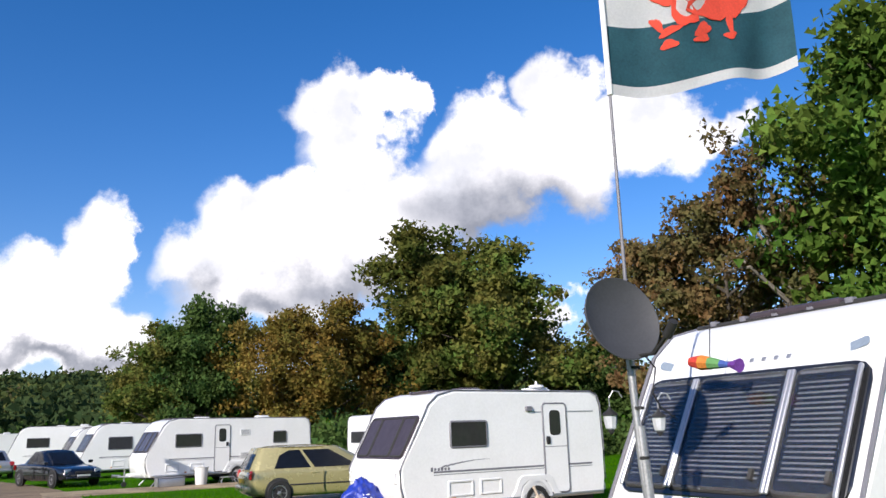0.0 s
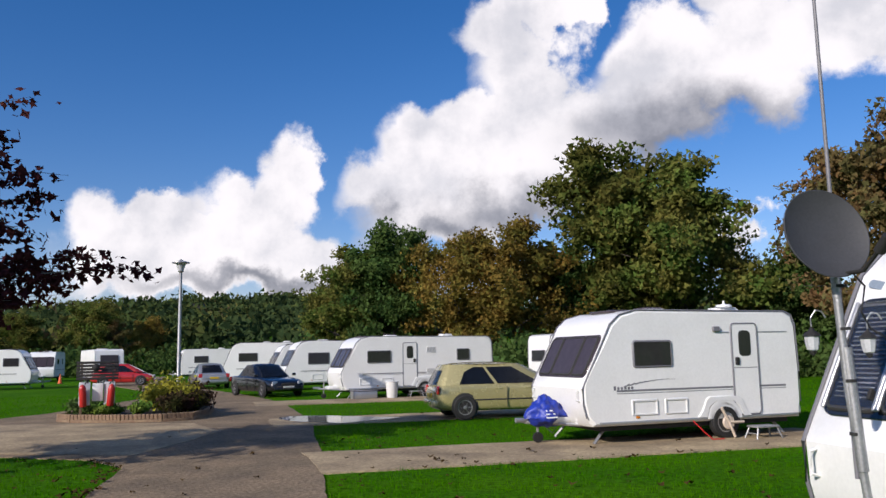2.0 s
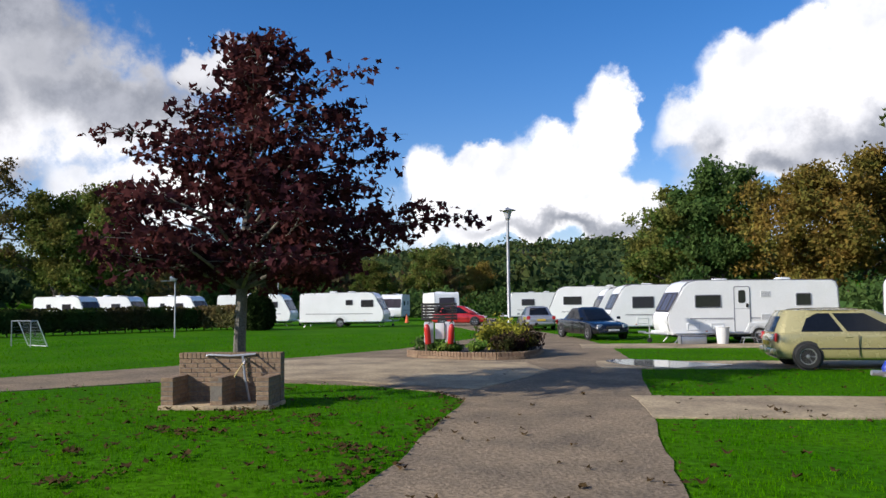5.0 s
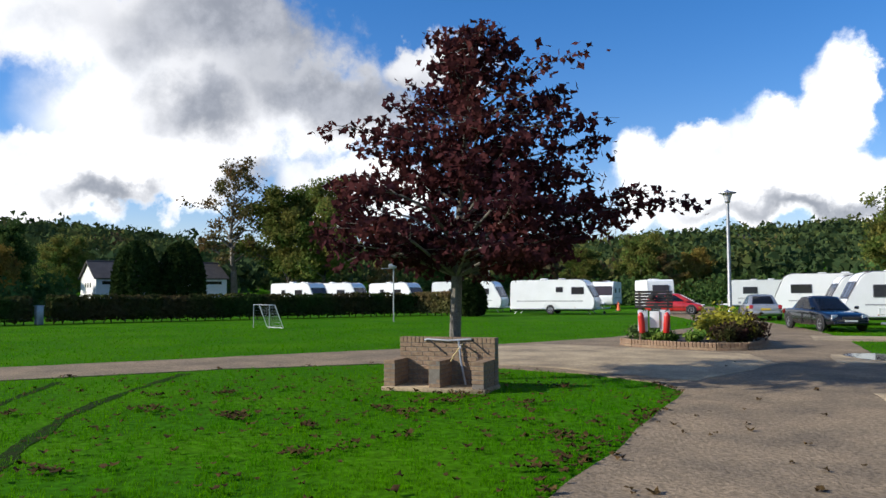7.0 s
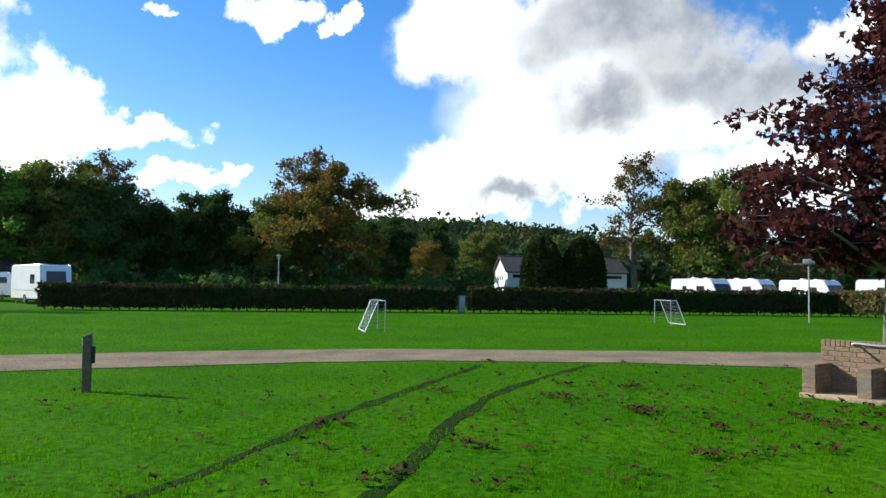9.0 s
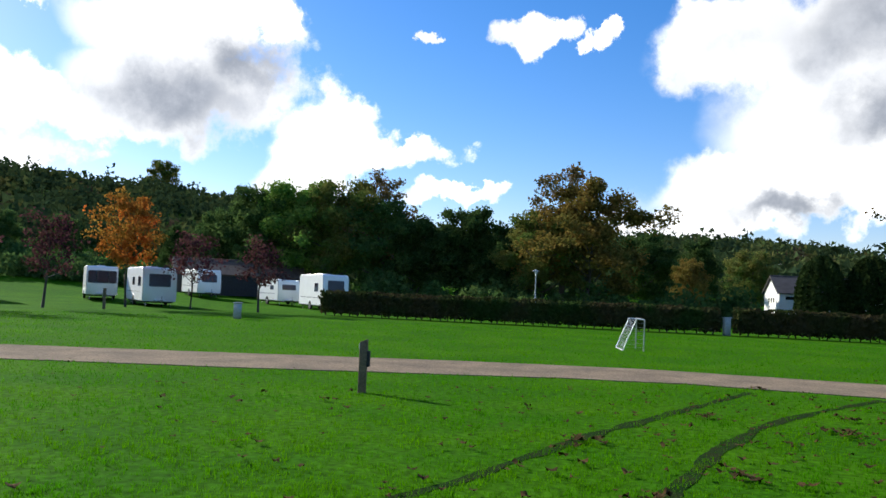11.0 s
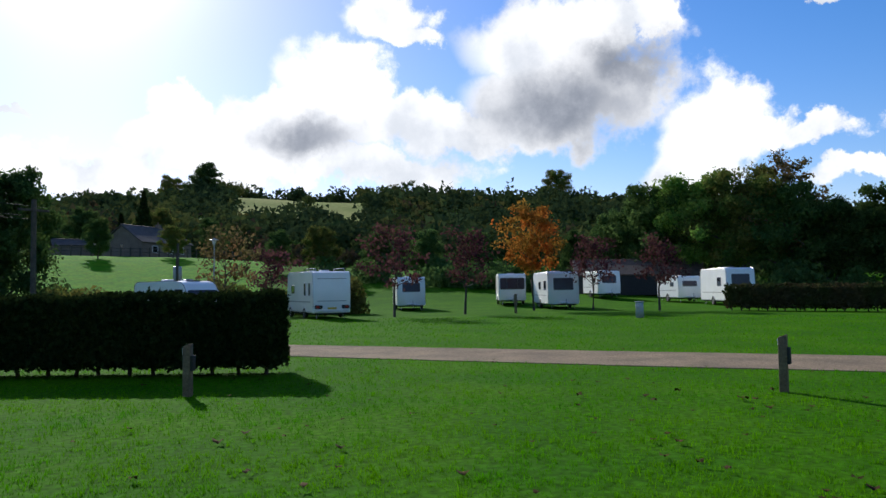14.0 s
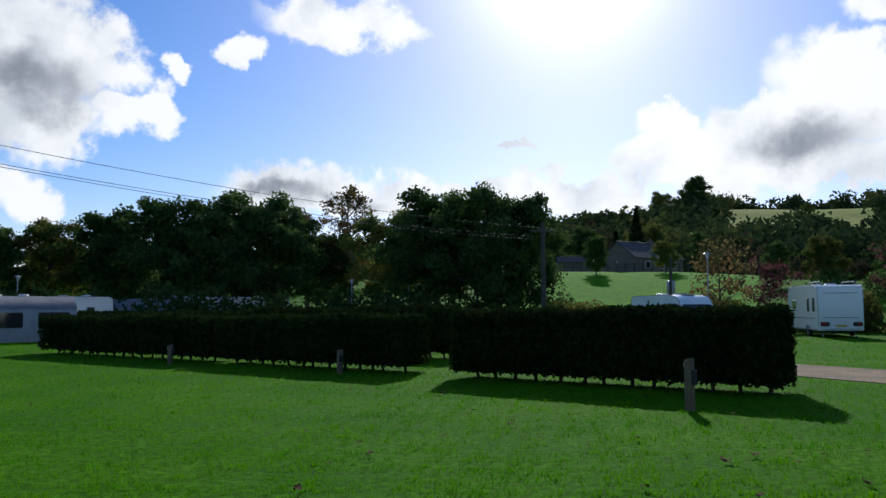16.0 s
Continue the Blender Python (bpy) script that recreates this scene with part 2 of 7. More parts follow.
M_PURPLEGLASS = mat("smoked_acrylic", (0.060, 0.048, 0.056), 0.16, var=0.1, scale=1.5, fine=8.0, bump=0.0, spec=0.3)
M_BLACK = mat("black_rubber", (0.018, 0.018, 0.018), 0.75, var=0.2, bump=0.2)
M_UNDER = mat("dark_underside", (0.03, 0.03, 0.03), 0.85, var=0.2, bump=0.1)
M_ALLOY = mat("alloy", (0.42, 0.42, 0.43), 0.4, metal=0.7, var=0.1, bump=0.03)
M_STEEL = mat("galvanised_steel", (0.40, 0.41, 0.42), 0.45, metal=0.6, var=0.15, scale=8, bump=0.08)
M_REDLIGHT = mat("red_lens", (0.42, 0.02, 0.015), 0.2, var=0.1, bump=0.0, coat=0.5)
M_AMBER = mat("amber_lens", (0.6, 0.2, 0.02), 0.25, var=0.1, bump=0.0, coat=0.5)
M_CLEARLENS = mat("clear_lens", (0.55, 0.57, 0.6), 0.15, var=0.1, bump=0.0, coat=0.5)
M_BARK = mat("bark", (0.085, 0.070, 0.055), 0.95, var=0.35, scale=5.0, fine=30.0, bump=0.8, second=(0.055, 0.05, 0.04))
M_BARKPALE = mat("pale_bark", (0.19, 0.17, 0.14), 0.9, var=0.3, scale=4.0, fine=30.0, bump=0.6, second=(0.12, 0.11, 0.09))
M_HEDGE = leafmat("clipped_conifer", (0.022, 0.040, 0.012), (0.032, 0.050, 0.014), glow=0.15)
M_HEDGE2 = leafmat("clipped_beech", (0.030, 0.055, 0.014), (0.062, 0.050, 0.024), glow=0.2)
M_OAK = leafmat("oak_leaves", (0.086, 0.148, 0.032), (0.162, 0.154, 0.040))
M_DARKLEAF = leafmat("dark_leaves", (0.054, 0.112, 0.032), (0.082, 0.130, 0.036))
M_GOLD = leafmat("golden_leaves", (0.150, 0.146, 0.034), (0.222, 0.144, 0.036))
M_BROWN = leafmat("brown_leaves", (0.190, 0.108, 0.050), (0.126, 0.122, 0.047))
M_GREEN = leafmat("green_leaves", (0.100, 0.216, 0.036), (0.154, 0.226, 0.043))
M_PASTURE = mat("rough_pasture", (0.045, 0.195, 0.002), 1.0, var=0.45, scale=0.5, fine=3.0, bump=0.6, second=(0.085, 0.225, 0.006), spec=0.02)
M_HILLFIELD = mat("hill_field_grass", (0.21, 0.26, 0.06), 1.0, var=0.15, scale=0.05, fine=0.6, bump=0.3, second=(0.27, 0.29, 0.08), spec=0.02)
M_WOODDARK = leafmat("far_dark_leaves", (0.034, 0.060, 0.026), (0.050, 0.074, 0.028), glow=0.2, island=0.3)
M_WOODGREEN = leafmat("far_green_leaves", (0.052, 0.088, 0.028), (0.082, 0.098, 0.032), glow=0.2, island=0.3)
M_WOODGOLD = leafmat("far_golden_leaves", (0.098, 0.092, 0.032), (0.085, 0.100, 0.030), glow=0.2, island=0.3)
M_WOODBROWN = leafmat("far_brown_leaves", (0.088, 0.060, 0.036), (0.066, 0.066, 0.034), glow=0.2, island=0.3)
M_YOUNGPURPLE = leafmat("young_purple_leaves", (0.082, 0.032, 0.040), (0.115, 0.055, 0.048), glow=0.4)
M_PURPLE = leafmat("purple_maple_leaves", (0.045, 0.016, 0.021), (0.076, 0.025, 0.023), glow=0.3)
M_ORANGE = leafmat("orange_maple_leaves", (0.42, 0.10, 0.02), (0.28, 0.16, 0.03), glow=0.4)
M_FALLEN = mat("fallen_leaves", (0.085, 0.050, 0.018), 0.9, var=0.4, scale=9, fine=40, bump=0.1, second=(0.045, 0.029, 0.012), island=0.5, spec=0.05)
M_BRICK = mat("yellow_brick", (0.27, 0.19, 0.115), 0.9, var=0.25, scale=9, fine=70, bump=0.5, second=(0.20, 0.125, 0.08), island=0.25)
M_MORTAR = mat("mortar", (0.19, 0.165, 0.135), 0.95, var=0.2, scale=8, fine=60, bump=0.4)
M_WOODPOST = mat("weathered_post", (0.185, 0.135, 0.085), 0.9, var=0.3, scale=4, fine=40, bump=0.5)
M_REDPAINT = mat("red_paint", (0.50, 0.022, 0.018), 0.4, var=0.15, scale=5, bump=0.04, coat=0.2)
M_GOLDCAR = mat("pale_gold_paint", (0.43, 0.38, 0.175), 0.26, metal=0.3, var=0.04, bump=0.0, coat=0.8)
M_NAVY = mat("dark_blue_paint", (0.006, 0.007, 0.011), 0.25, metal=0.2, var=0.05, bump=0.0, coat=0.8)
M_SILVER = mat("silver_paint", (0.36, 0.37, 0.38), 0.3, metal=0.5, var=0.04, bump=0.0, coat=0.8)
M_REDCAR = mat("red_car_paint", (0.45, 0.02, 0.02), 0.3, var=0.05, bump=0.0, coat=0.8)
M_PLATE_Y = mat("yellow_plate", (0.62, 0.42, 0.03), 0.5, var=0.05, bump=0.0)
M_PLATE_W = mat("white_plate", (0.7, 0.7, 0.68), 0.5, var=0.05, bump=0.0)
M_SOIL = mat("soil", (0.055, 0.040, 0.028), 0.95, var=0.3, scale=4, fine=30, bump=0.8)
M_WATER = mat("puddle_water", (0.05, 0.045, 0.04), 0.03, var=0.05, bump=0.0, spec=0.9)
M_DISH = mat("grey_dish", (0.050, 0.052, 0.056), 0.6, var=0.1, scale=5, bump=0.05)
M_BLUE = mat("blue_tarpaulin", (0.018, 0.045, 0.36), 0.45, var=0.25, scale=5, fine=14, bump=0.5)
M_ROOFTILE = mat("roof_slate", (0.065, 0.058, 0.055), 0.8, var=0.25, scale=1.5, fine=12, bump=0.4)
M_RENDERWALL = mat("white_rendered_wall", (0.72, 0.72, 0.69), 0.85, var=0.06, scale=0.8, fine=15, bump=0.1)
M_STONEWALL = mat("stone_house_wall", (0.17, 0.135, 0.11), 0.9, var=0.2, scale=1.2, fine=8, bump=0.3)

# ---- building helpers ----
from mathutils import geometry


def pol(az, d):
    """The place d metres from the eye's foot, az degrees to the left of the first heading."""
    return -math.sin(radians(az)) * d, math.cos(radians(az)) * d


def smooth(e0, e1, v):
    k = min(1.0, max(0.0, (v - e0) / (e1 - e0)))
    return k * k * (3 - 2 * k)


RIDGE_AZ = (-60, 15, 22, 32, 38, 50, 60, 70, 80, 95, 105, 120, 130, 140, 148, 160, 200, 300)
RIDGE_EL = (2.0, 2.4, 2.9, 2.6, 2.1, 1.5, 1.4, 2.5, 3.2, 3.2, 4.4, 5.0, 5.6, 5.7, 4.6, 3.0, 2.0, 2.0)
BANK_AZ = (-60, 100, 112, 122, 135, 142, 152, 160, 175, 300)
BANK_Z = (0.0, 0.0, 1.5, 3.5, 5.0, 6.0, 6.5, 3.5, 0.5, 0.0)


def ground_z(x, y):
    d = math.hypot(x, y)
    if d < 55:
        return 0.0
    az = math.degrees(math.atan2(-x, y))
    if az < -60:
        az += 360
    far = float(np.interp(az, RIDGE_AZ, RIDGE_EL))
    bank = float(np.interp(az, BANK_AZ, BANK_Z))
    hill = 420 * math.tan(radians(far))
    k = smooth(120, 420, d)
    return bank * smooth(58, 118, d) * (1 - k) + (hill + 1.7) * k + (d - 420) * 0.004 * (d > 420)


def mesh_ob(name, verts, faces, material, parent=None, label="", flat=True):
    me = bpy.data.meshes.new(name)
    me.from_pydata(verts, [], faces)
    me.materials.append(material)
    if not flat:
        me.polygons.foreach_set("use_smooth", [True] * len(me.polygons))
    ob = new(name, me)
    ob.parent = parent
    if label:
        ob["label"] = label
    return ob


def part(name, bm, material, parent=None, label="", flat=False, angle=35):
    """One mesh object out of a bmesh, under a thing or a part."""
    bmesh.ops.recalc_face_normals(bm, faces=bm.faces)
    me = bpy.data.meshes.new(name)
    for f in bm.faces:
        f.smooth = not flat
    for e in bm.edges:
        if len(e.link_faces) == 2 and e.calc_face_angle(0) > radians(angle):
            e.smooth = False
    bm.to_mesh(me)
    bm.free()
    me.materials.append(material)
    ob = new(name, me)
    ob.parent = parent
    if label:
        ob["label"] = label
    return ob


def thing(name, m, label, category, group=""):
    e = new(name)
    e.matrix_basis = m
    e.empty_display_size = 0.2
    return tagged(e, label, category, group)


def add_box(bm, x0, x1, y0, y1, z0, z1, bevel=0.0, seg=2):
    r = bmesh.ops.create_cube(bm, size=1.0, matrix=Matrix.Translation(((x0 + x1) / 2, (y0 + y1) / 2, (z0 + z1) / 2)) @ Matrix.Diagonal((x1 - x0, y1 - y0, z1 - z0, 1)))
    if bevel:
        es = list({e for v in r["verts"] for e in v.link_edges})
        bmesh.ops.bevel(bm, geom=es, offset=bevel, segments=seg, affect="EDGES", profile=0.5)
    return bm


def box(x0, x1, y0, y1, z0, z1, bevel=0.0, seg=2):
    return add_box(bmesh.new(), x0, x1, y0, y1, z0, z1, bevel, seg)


def add_tube(bm, pts, radii, seg=8, caps=True):
    """A tube through points, with a radius at each."""
    pts = [Vector(p) for p in pts]
    rings = []
    for i, p in enumerate(pts):
        d = (pts[min(i + 1, len(pts) - 1)] - pts[max(i - 1, 0)])
        q = d.to_track_quat("Z", "Y") if d.length > 1e-6 else Matrix.Identity(3).to_quaternion()
        r = radii[i] if hasattr(radii, "__len__") else radii
        rings.append([bm.verts.new(p + q @ Vector((math.cos(6.28318 * k / seg) * r, math.sin(6.28318 * k / seg) * r, 0))) for k in range(seg)])
    for a, b in zip(rings, rings[1:]):
        for k in range(seg):
            bm.faces.new((a[k], a[(k + 1) % seg], b[(k + 1) % seg], b[k]))
    if caps:
        bm.faces.new(rings[0][::-1])
        bm.faces.new(rings[-1])
    return bm


def tube(pts, radii, seg=8):
    return add_tube(bmesh.new(), pts, radii, seg)


def lathe(profile, seg=20, m=None):
    """Turned about z: profile is (radius, height) pairs."""
    bm = bmesh.new()
    rings = [[bm.verts.new((math.cos(6.28318 * k / seg) * r, math.sin(6.28318 * k / seg) * r, z)) for k in range(seg)] for r, z in profile]
    for a, b in zip(rings, rings[1:]):
        for k in range(seg):
            bm.faces.new((a[k], a[(k + 1) % seg], b[(k + 1) % seg], b[k]))
    bm.faces.new(rings[0][::-1])
    bm.faces.new(rings[-1])
    if m:
        bmesh.ops.transform(bm, matrix=m, verts=bm.verts)
    return bm


def plate(w, h, t, r, m, hole=0.0):
    """A rounded plate w by h, t thick, in the plane xz facing -y, its back at y = 0; hole: only a frame of that width."""
    def loop(w, h, r):
        pts = []
        for cx, cz, a0 in ((w / 2 - r, h / 2 - r, 0), (-w / 2 + r, h / 2 - r, 90), (-w / 2 + r, -h / 2 + r, 180), (w / 2 - r, -h / 2 + r, 270)):
            for k in range(4):
                a = radians(a0 + 30 * k)
                pts.append((cx + r * math.cos(a), cz + r * math.sin(a)))
        return pts
    bm = bmesh.new()
    o = loop(w, h, r)
    back = [bm.verts.new((x, 0, z)) for x, z in o]
    e = min(t * 0.6, r * 0.5)
    mid = [bm.verts.new((x, -t + e, z)) for x, z in o]
    front = [bm.verts.new((x, -t, z)) for x, z in loop(w - 2 * e, h - 2 * e, max(r - e, 0.002))]
    n = len(o)
    for a, b in ((back, mid), (mid, front)):
        for k in range(n):
            bm.faces.new((a[k], a[(k + 1) % n], b[(k + 1) % n], b[k]))
    if hole:
        inner = loop(w - 2 * hole, h - 2 * hole, max(r - hole, 0.004))
        fi = [bm.verts.new((x, -t, z)) for x, z in inner]
        bi = [bm.verts.new((x, 0, z)) for x, z in inner]
        for a, b in ((front, fi), (fi, bi)):
            for k in range(n):
                bm.faces.new((a[k], a[(k + 1) % n], b[(k + 1) % n], b[k]))
    else:
        bm.faces.new(front)
        bm.faces.new(back[::-1])
    bmesh.ops.transform(bm, matrix=m, verts=bm.verts)
    return bm


def axes(origin, xdir, out):
    """A pose whose x runs along xdir and whose -y looks along out."""
    x = Vector(xdir).normalized()
    y = -Vector(out).normalized()
    z = x.cross(y).normalized()
    y = z.cross(x)
    return Matrix.Translation(origin) @ Matrix((x, y, z)).transposed().to_4x4()


# ---- ground: one sheet to the horizon ----
def build_ground():
    radii = [0, 3, 6, 9, 12, 15, 18, 22, 26, 30, 36, 42, 48, 54, 60, 66, 72, 80, 88, 96, 106, 118, 132, 150, 175, 200, 235, 270, 310, 350, 400, 440, 520, 700, 1100, 2000, 3500]
    n = 144
    verts, faces = [(0, 0, 0)], []
    for r in radii[1:]:
        for k in range(n):
            x, y = pol(360 * k / n, r)
            z = ground_z(x, y)
            if r > 55:
                z += 0.012 * (min(r, 300) - 55) * noise.noise((x * 0.02, y * 0.02, 3.1))
            verts.append((x, y, z))
    for k in range(n):
        faces.append((0, 1 + k, 1 + (k + 1) % n))
    for i in range(len(radii) - 2):
        a, b = 1 + i * n, 1 + (i + 1) * n
        for k in range(n):
            faces.append((a + k, b + k, b + (k + 1) % n, a + (k + 1) % n))
    g = mesh_ob("ground", verts, faces, M_GRASS, flat=False)
    return tagged(g, "mown green grass of a camp field running into hills", "ground", kind="structure")


build_ground()


def ragged(pts, step=0.5, amp=0.07, seed=0.0, close=True):
    """Breaks the straight edges of an outline up into small uneven steps."""
    out = []
    n = len(pts)
    for i in range(n if close else n - 1):
        a, b = Vector(pts[i]), Vector(pts[(i + 1) % n])
        L = (b - a).length
        k = max(1, int(L / step))
        nrm = Vector((-(b - a).y, (b - a).x)) / max(L, 1e-6)
        for j in range(k):
            p = a.lerp(b, j / k)
            out.append(p + nrm * amp * (noise.noise((p.x * 1.3, p.y * 1.3, seed)) + 0.6 * noise.noise((p.x * 4.1, p.y * 4.1, seed))))
    return out


def sheet(name, pts, z, material, label, category, amp=0.07, thick=0.04):
    """A surface laid on the ground, with an uneven outline and a little thickness."""
    o = ragged(pts, amp=amp, seed=z * 50)
    n = len(o)
    co, _, tris, *_ = geometry.delaunay_2d_cdt(o, [(k, (k + 1) % n) for k in range(n)], [], 1, 1e-4)
    bm = bmesh.new()
    vs = [bm.verts.new((p.x, p.y, z)) for p in co]
    low = [bm.verts.new((p.x, p.y, z - thick)) for p in o]
    for t in tris:
        bm.faces.new([vs[k] for k in t])
    if n == len(co):
        for k in range(n):
            bm.faces.new((vs[k], vs[(k + 1) % n], low[(k + 1) % n], low[k]))
    ob = part(name, bm, material, flat=True)
    return tagged(ob, label, category, kind="structure")


ROAD_RIGHT = [(9.0, -14.0), (4.6, -6.0), (1.4, -0.6), (-0.6, 3.0), (-3.93, 10.2), (-5.75, 14.6), (-6.87, 17.1), (-8.0, 19.8), (-10.2, 24.0), (-12.2, 27.6), (-14.5, 31.2), (-18.2, 36.0), (-23.0, 41.5), (-29.0, 49.0), (-37.0, 60.0), (-46.0, 74.0)]
ROAD_LEFT = [(-50.5, 72.0), (-41.5, 58.5), (-33.0, 47.5), (-26.5, 40.5), (-21.5, 33.0), (-20.2, 28.0), (-19.2, 24.0), (-19.2, 19.5), (-20.0, 14.2), (-21.2, 7.0), (-21.9, 2.8), (-21.4, -2.0), (-20.2, -7.5), (-18.6, -16.0), (-17.2, -24.0), (-15.0, -34.0), (-10.0, -46.0)]
LANE_NEAR = [(-6.6, -45.0), (-11.6, -33.0), (-13.9, -23.0), (-15.2, -15.2), (-16.8, -6.0), (-18.3, 0.6), (-18.5, 3.4), (-17.6, 8.0), (-16.2, 11.4), (-13.6, 12.7), (-11.3, 13.2), (-9.4, 12.9), (-8.2, 12.1), (-6.0, 7.6), (-4.9, 5.2), (-2.6, 0.8), (1.0, -6.5), (5.6, -14.0)]
sheet("road", ROAD_RIGHT + ROAD_LEFT + LANE_NEAR, 0.018, M_ROAD, "worn brown-grey asphalt lane with leaf litter at its edges", "road")
U = Vector((0.88, 0.475)).normalized()       # the way the pitches run off the road
V = Vector((-U.y, U.x))


def pitch(start, length, width, name, label):
    a = Vector(start)
    sheet(name, [a, a + U * length, a + U * length + V * width, a + V * width], 0.024, M_PAD, label, "pavement", 0.09)


pitch((-4.6, 11.75), 10.5, 2.75, "pavement_1", "old brown concrete caravan pitch in the grass")
pitch((-8.85, 19.3), 12.0, 2.6, "pavement_2", "old brown concrete car pitch with a puddle")
pitch((-13.2, 27.2), 13.0, 2.9, "pavement_3", "old brown concrete caravan pitch beside the lane")
sheet("pavement_4", [(-9.0, 13.6), (-12.5, 13.6), (-16.4, 12.4), (-18.9, 16.0), (-18.4, 19.2), (-16.0, 20.0), (-11.6, 20.2), (-9.6, 18.0)], 0.026, M_PAD, "pale worn concrete apron before the planter", "pavement", 0.12)


def build_puddle():
    pts = [(-8.1 + 1.6 * math.cos(a) * (1 + 0.25 * math.sin(3 * a)), 21.5 + 1.25 * math.sin(a) * (1 + 0.3 * math.cos(2 * a + 1))) for a in [k * 0.2618 for k in range(24)]]
    sheet("water", pts, 0.031, M_WATER, "shallow rain puddle reflecting the white clouds", "water", 0.05, 0.006)


build_puddle()

# ---- caravans ----
def wheel(parent, x, y, r, w, rim=M_ALLOY, spokes=6):
    """A wheel with its axle along y, facing -y or y outward."""
    side = -1 if y < 0 else 1
    m = Matrix.Translation((x, y, r)) @ (pose(0, 0, 0, -90) if side > 0 else pose(0, 0, 0, 90))
    tyre = part("tyre", lathe([(r * 0.62, -w / 2), (r * 0.93, -w / 2), (r, -w * 0.32), (r, w * 0.32), (r * 0.93, w / 2), (r * 0.66, w / 2), (r * 0.62, w * 0.36)], 24, m), M_BLACK, parent)
    bm = lathe([(r * 0.60, w * 0.10), (r * 0.63, w * 0.42), (r * 0.56, w * 0.42), (r * 0.53, w * 0.16)], 24)
    for k in range(spokes):
        a = 6.28318 * k / spokes
        q = bmesh.new()
        add_box(q, 0.02, r * 0.57, -r * 0.085, r * 0.085, w * 0.2, w * 0.36, 0.008, 1)
        bmesh.ops.transform(q, matrix=Matrix.Rotation(a, 4, "Z"), verts=q.verts)
        tmp = bpy.data.meshes.new("t")
        q.to_mesh(tmp)
        q.free()
        bm.from_mesh(tmp)
        bpy.data.meshes.remove(tmp)
    cap = lathe([(r * 0.16, w * 0.15), (r * 0.16, w * 0.4), (r * 0.08, w * 0.43)], 12)
    tmp = bpy.data.meshes.new("t")
    cap.to_mesh(tmp)
    cap.free()
    bm.from_mesh(tmp)
    bpy.data.meshes.remove(tmp)
    bmesh.ops.transform(bm, matrix=m, verts=bm.verts)
    part("rim", bm, rim, tyre)
    return tyre


def window(parent, w, h, m, r=0.06, glass=M_TINT, frame=M_GREYTRIM, name="window"):
    f = part(name, plate(w, h, 0.026, r, m, hole=0.035), frame, parent)
    part("pane", plate(w - 0.05, h - 0.05, 0.018, max(r - 0.02, 0.01), m), glass, f)
    return f


def shell_profile(L, H, front, rear):
    """The side outline of a caravan, from the bottom of the nose round over the roof; front end at +x."""
    z0 = 0.34
    x = L / 2
    if front == "sloped":
        f = [(x - 0.10, z0), (x + 0.03, z0 + 0.16), (x + 0.09, z0 + 0.40), (x + 0.10, z0 + 0.70), (x + 0.02, z0 + 0.86), (x - 0.42, H - 0.48), (x - 0.53, H - 0.27), (x - 0.74, H - 0.09), (x - 1.10, H)]
    else:
        f = [(x - 0.06, z0), (x, z0 + 0.2), (x, z0 + 0.9), (x - 0.10, H - 0.35), (x - 0.2, H - 0.12), (x - 0.42, H)]
    if rear == "sloped":
        b = [(-x + 0.6, H - 0.02), (-x + 0.3, H - 0.10), (-x + 0.12, H - 0.35), (-x + 0.02, z0 + 0.9), (-x, z0 + 0.3), (-x + 0.06, z0)]
    else:
        b = [(-x + 0.28, H - 0.03), (-x + 0.10, H - 0.11), (-x + 0.03, H - 0.30), (-x, z0 + 0.9), (-x + 0.01, z0 + 0.3), (-x + 0.05, z0)]
    return f + b


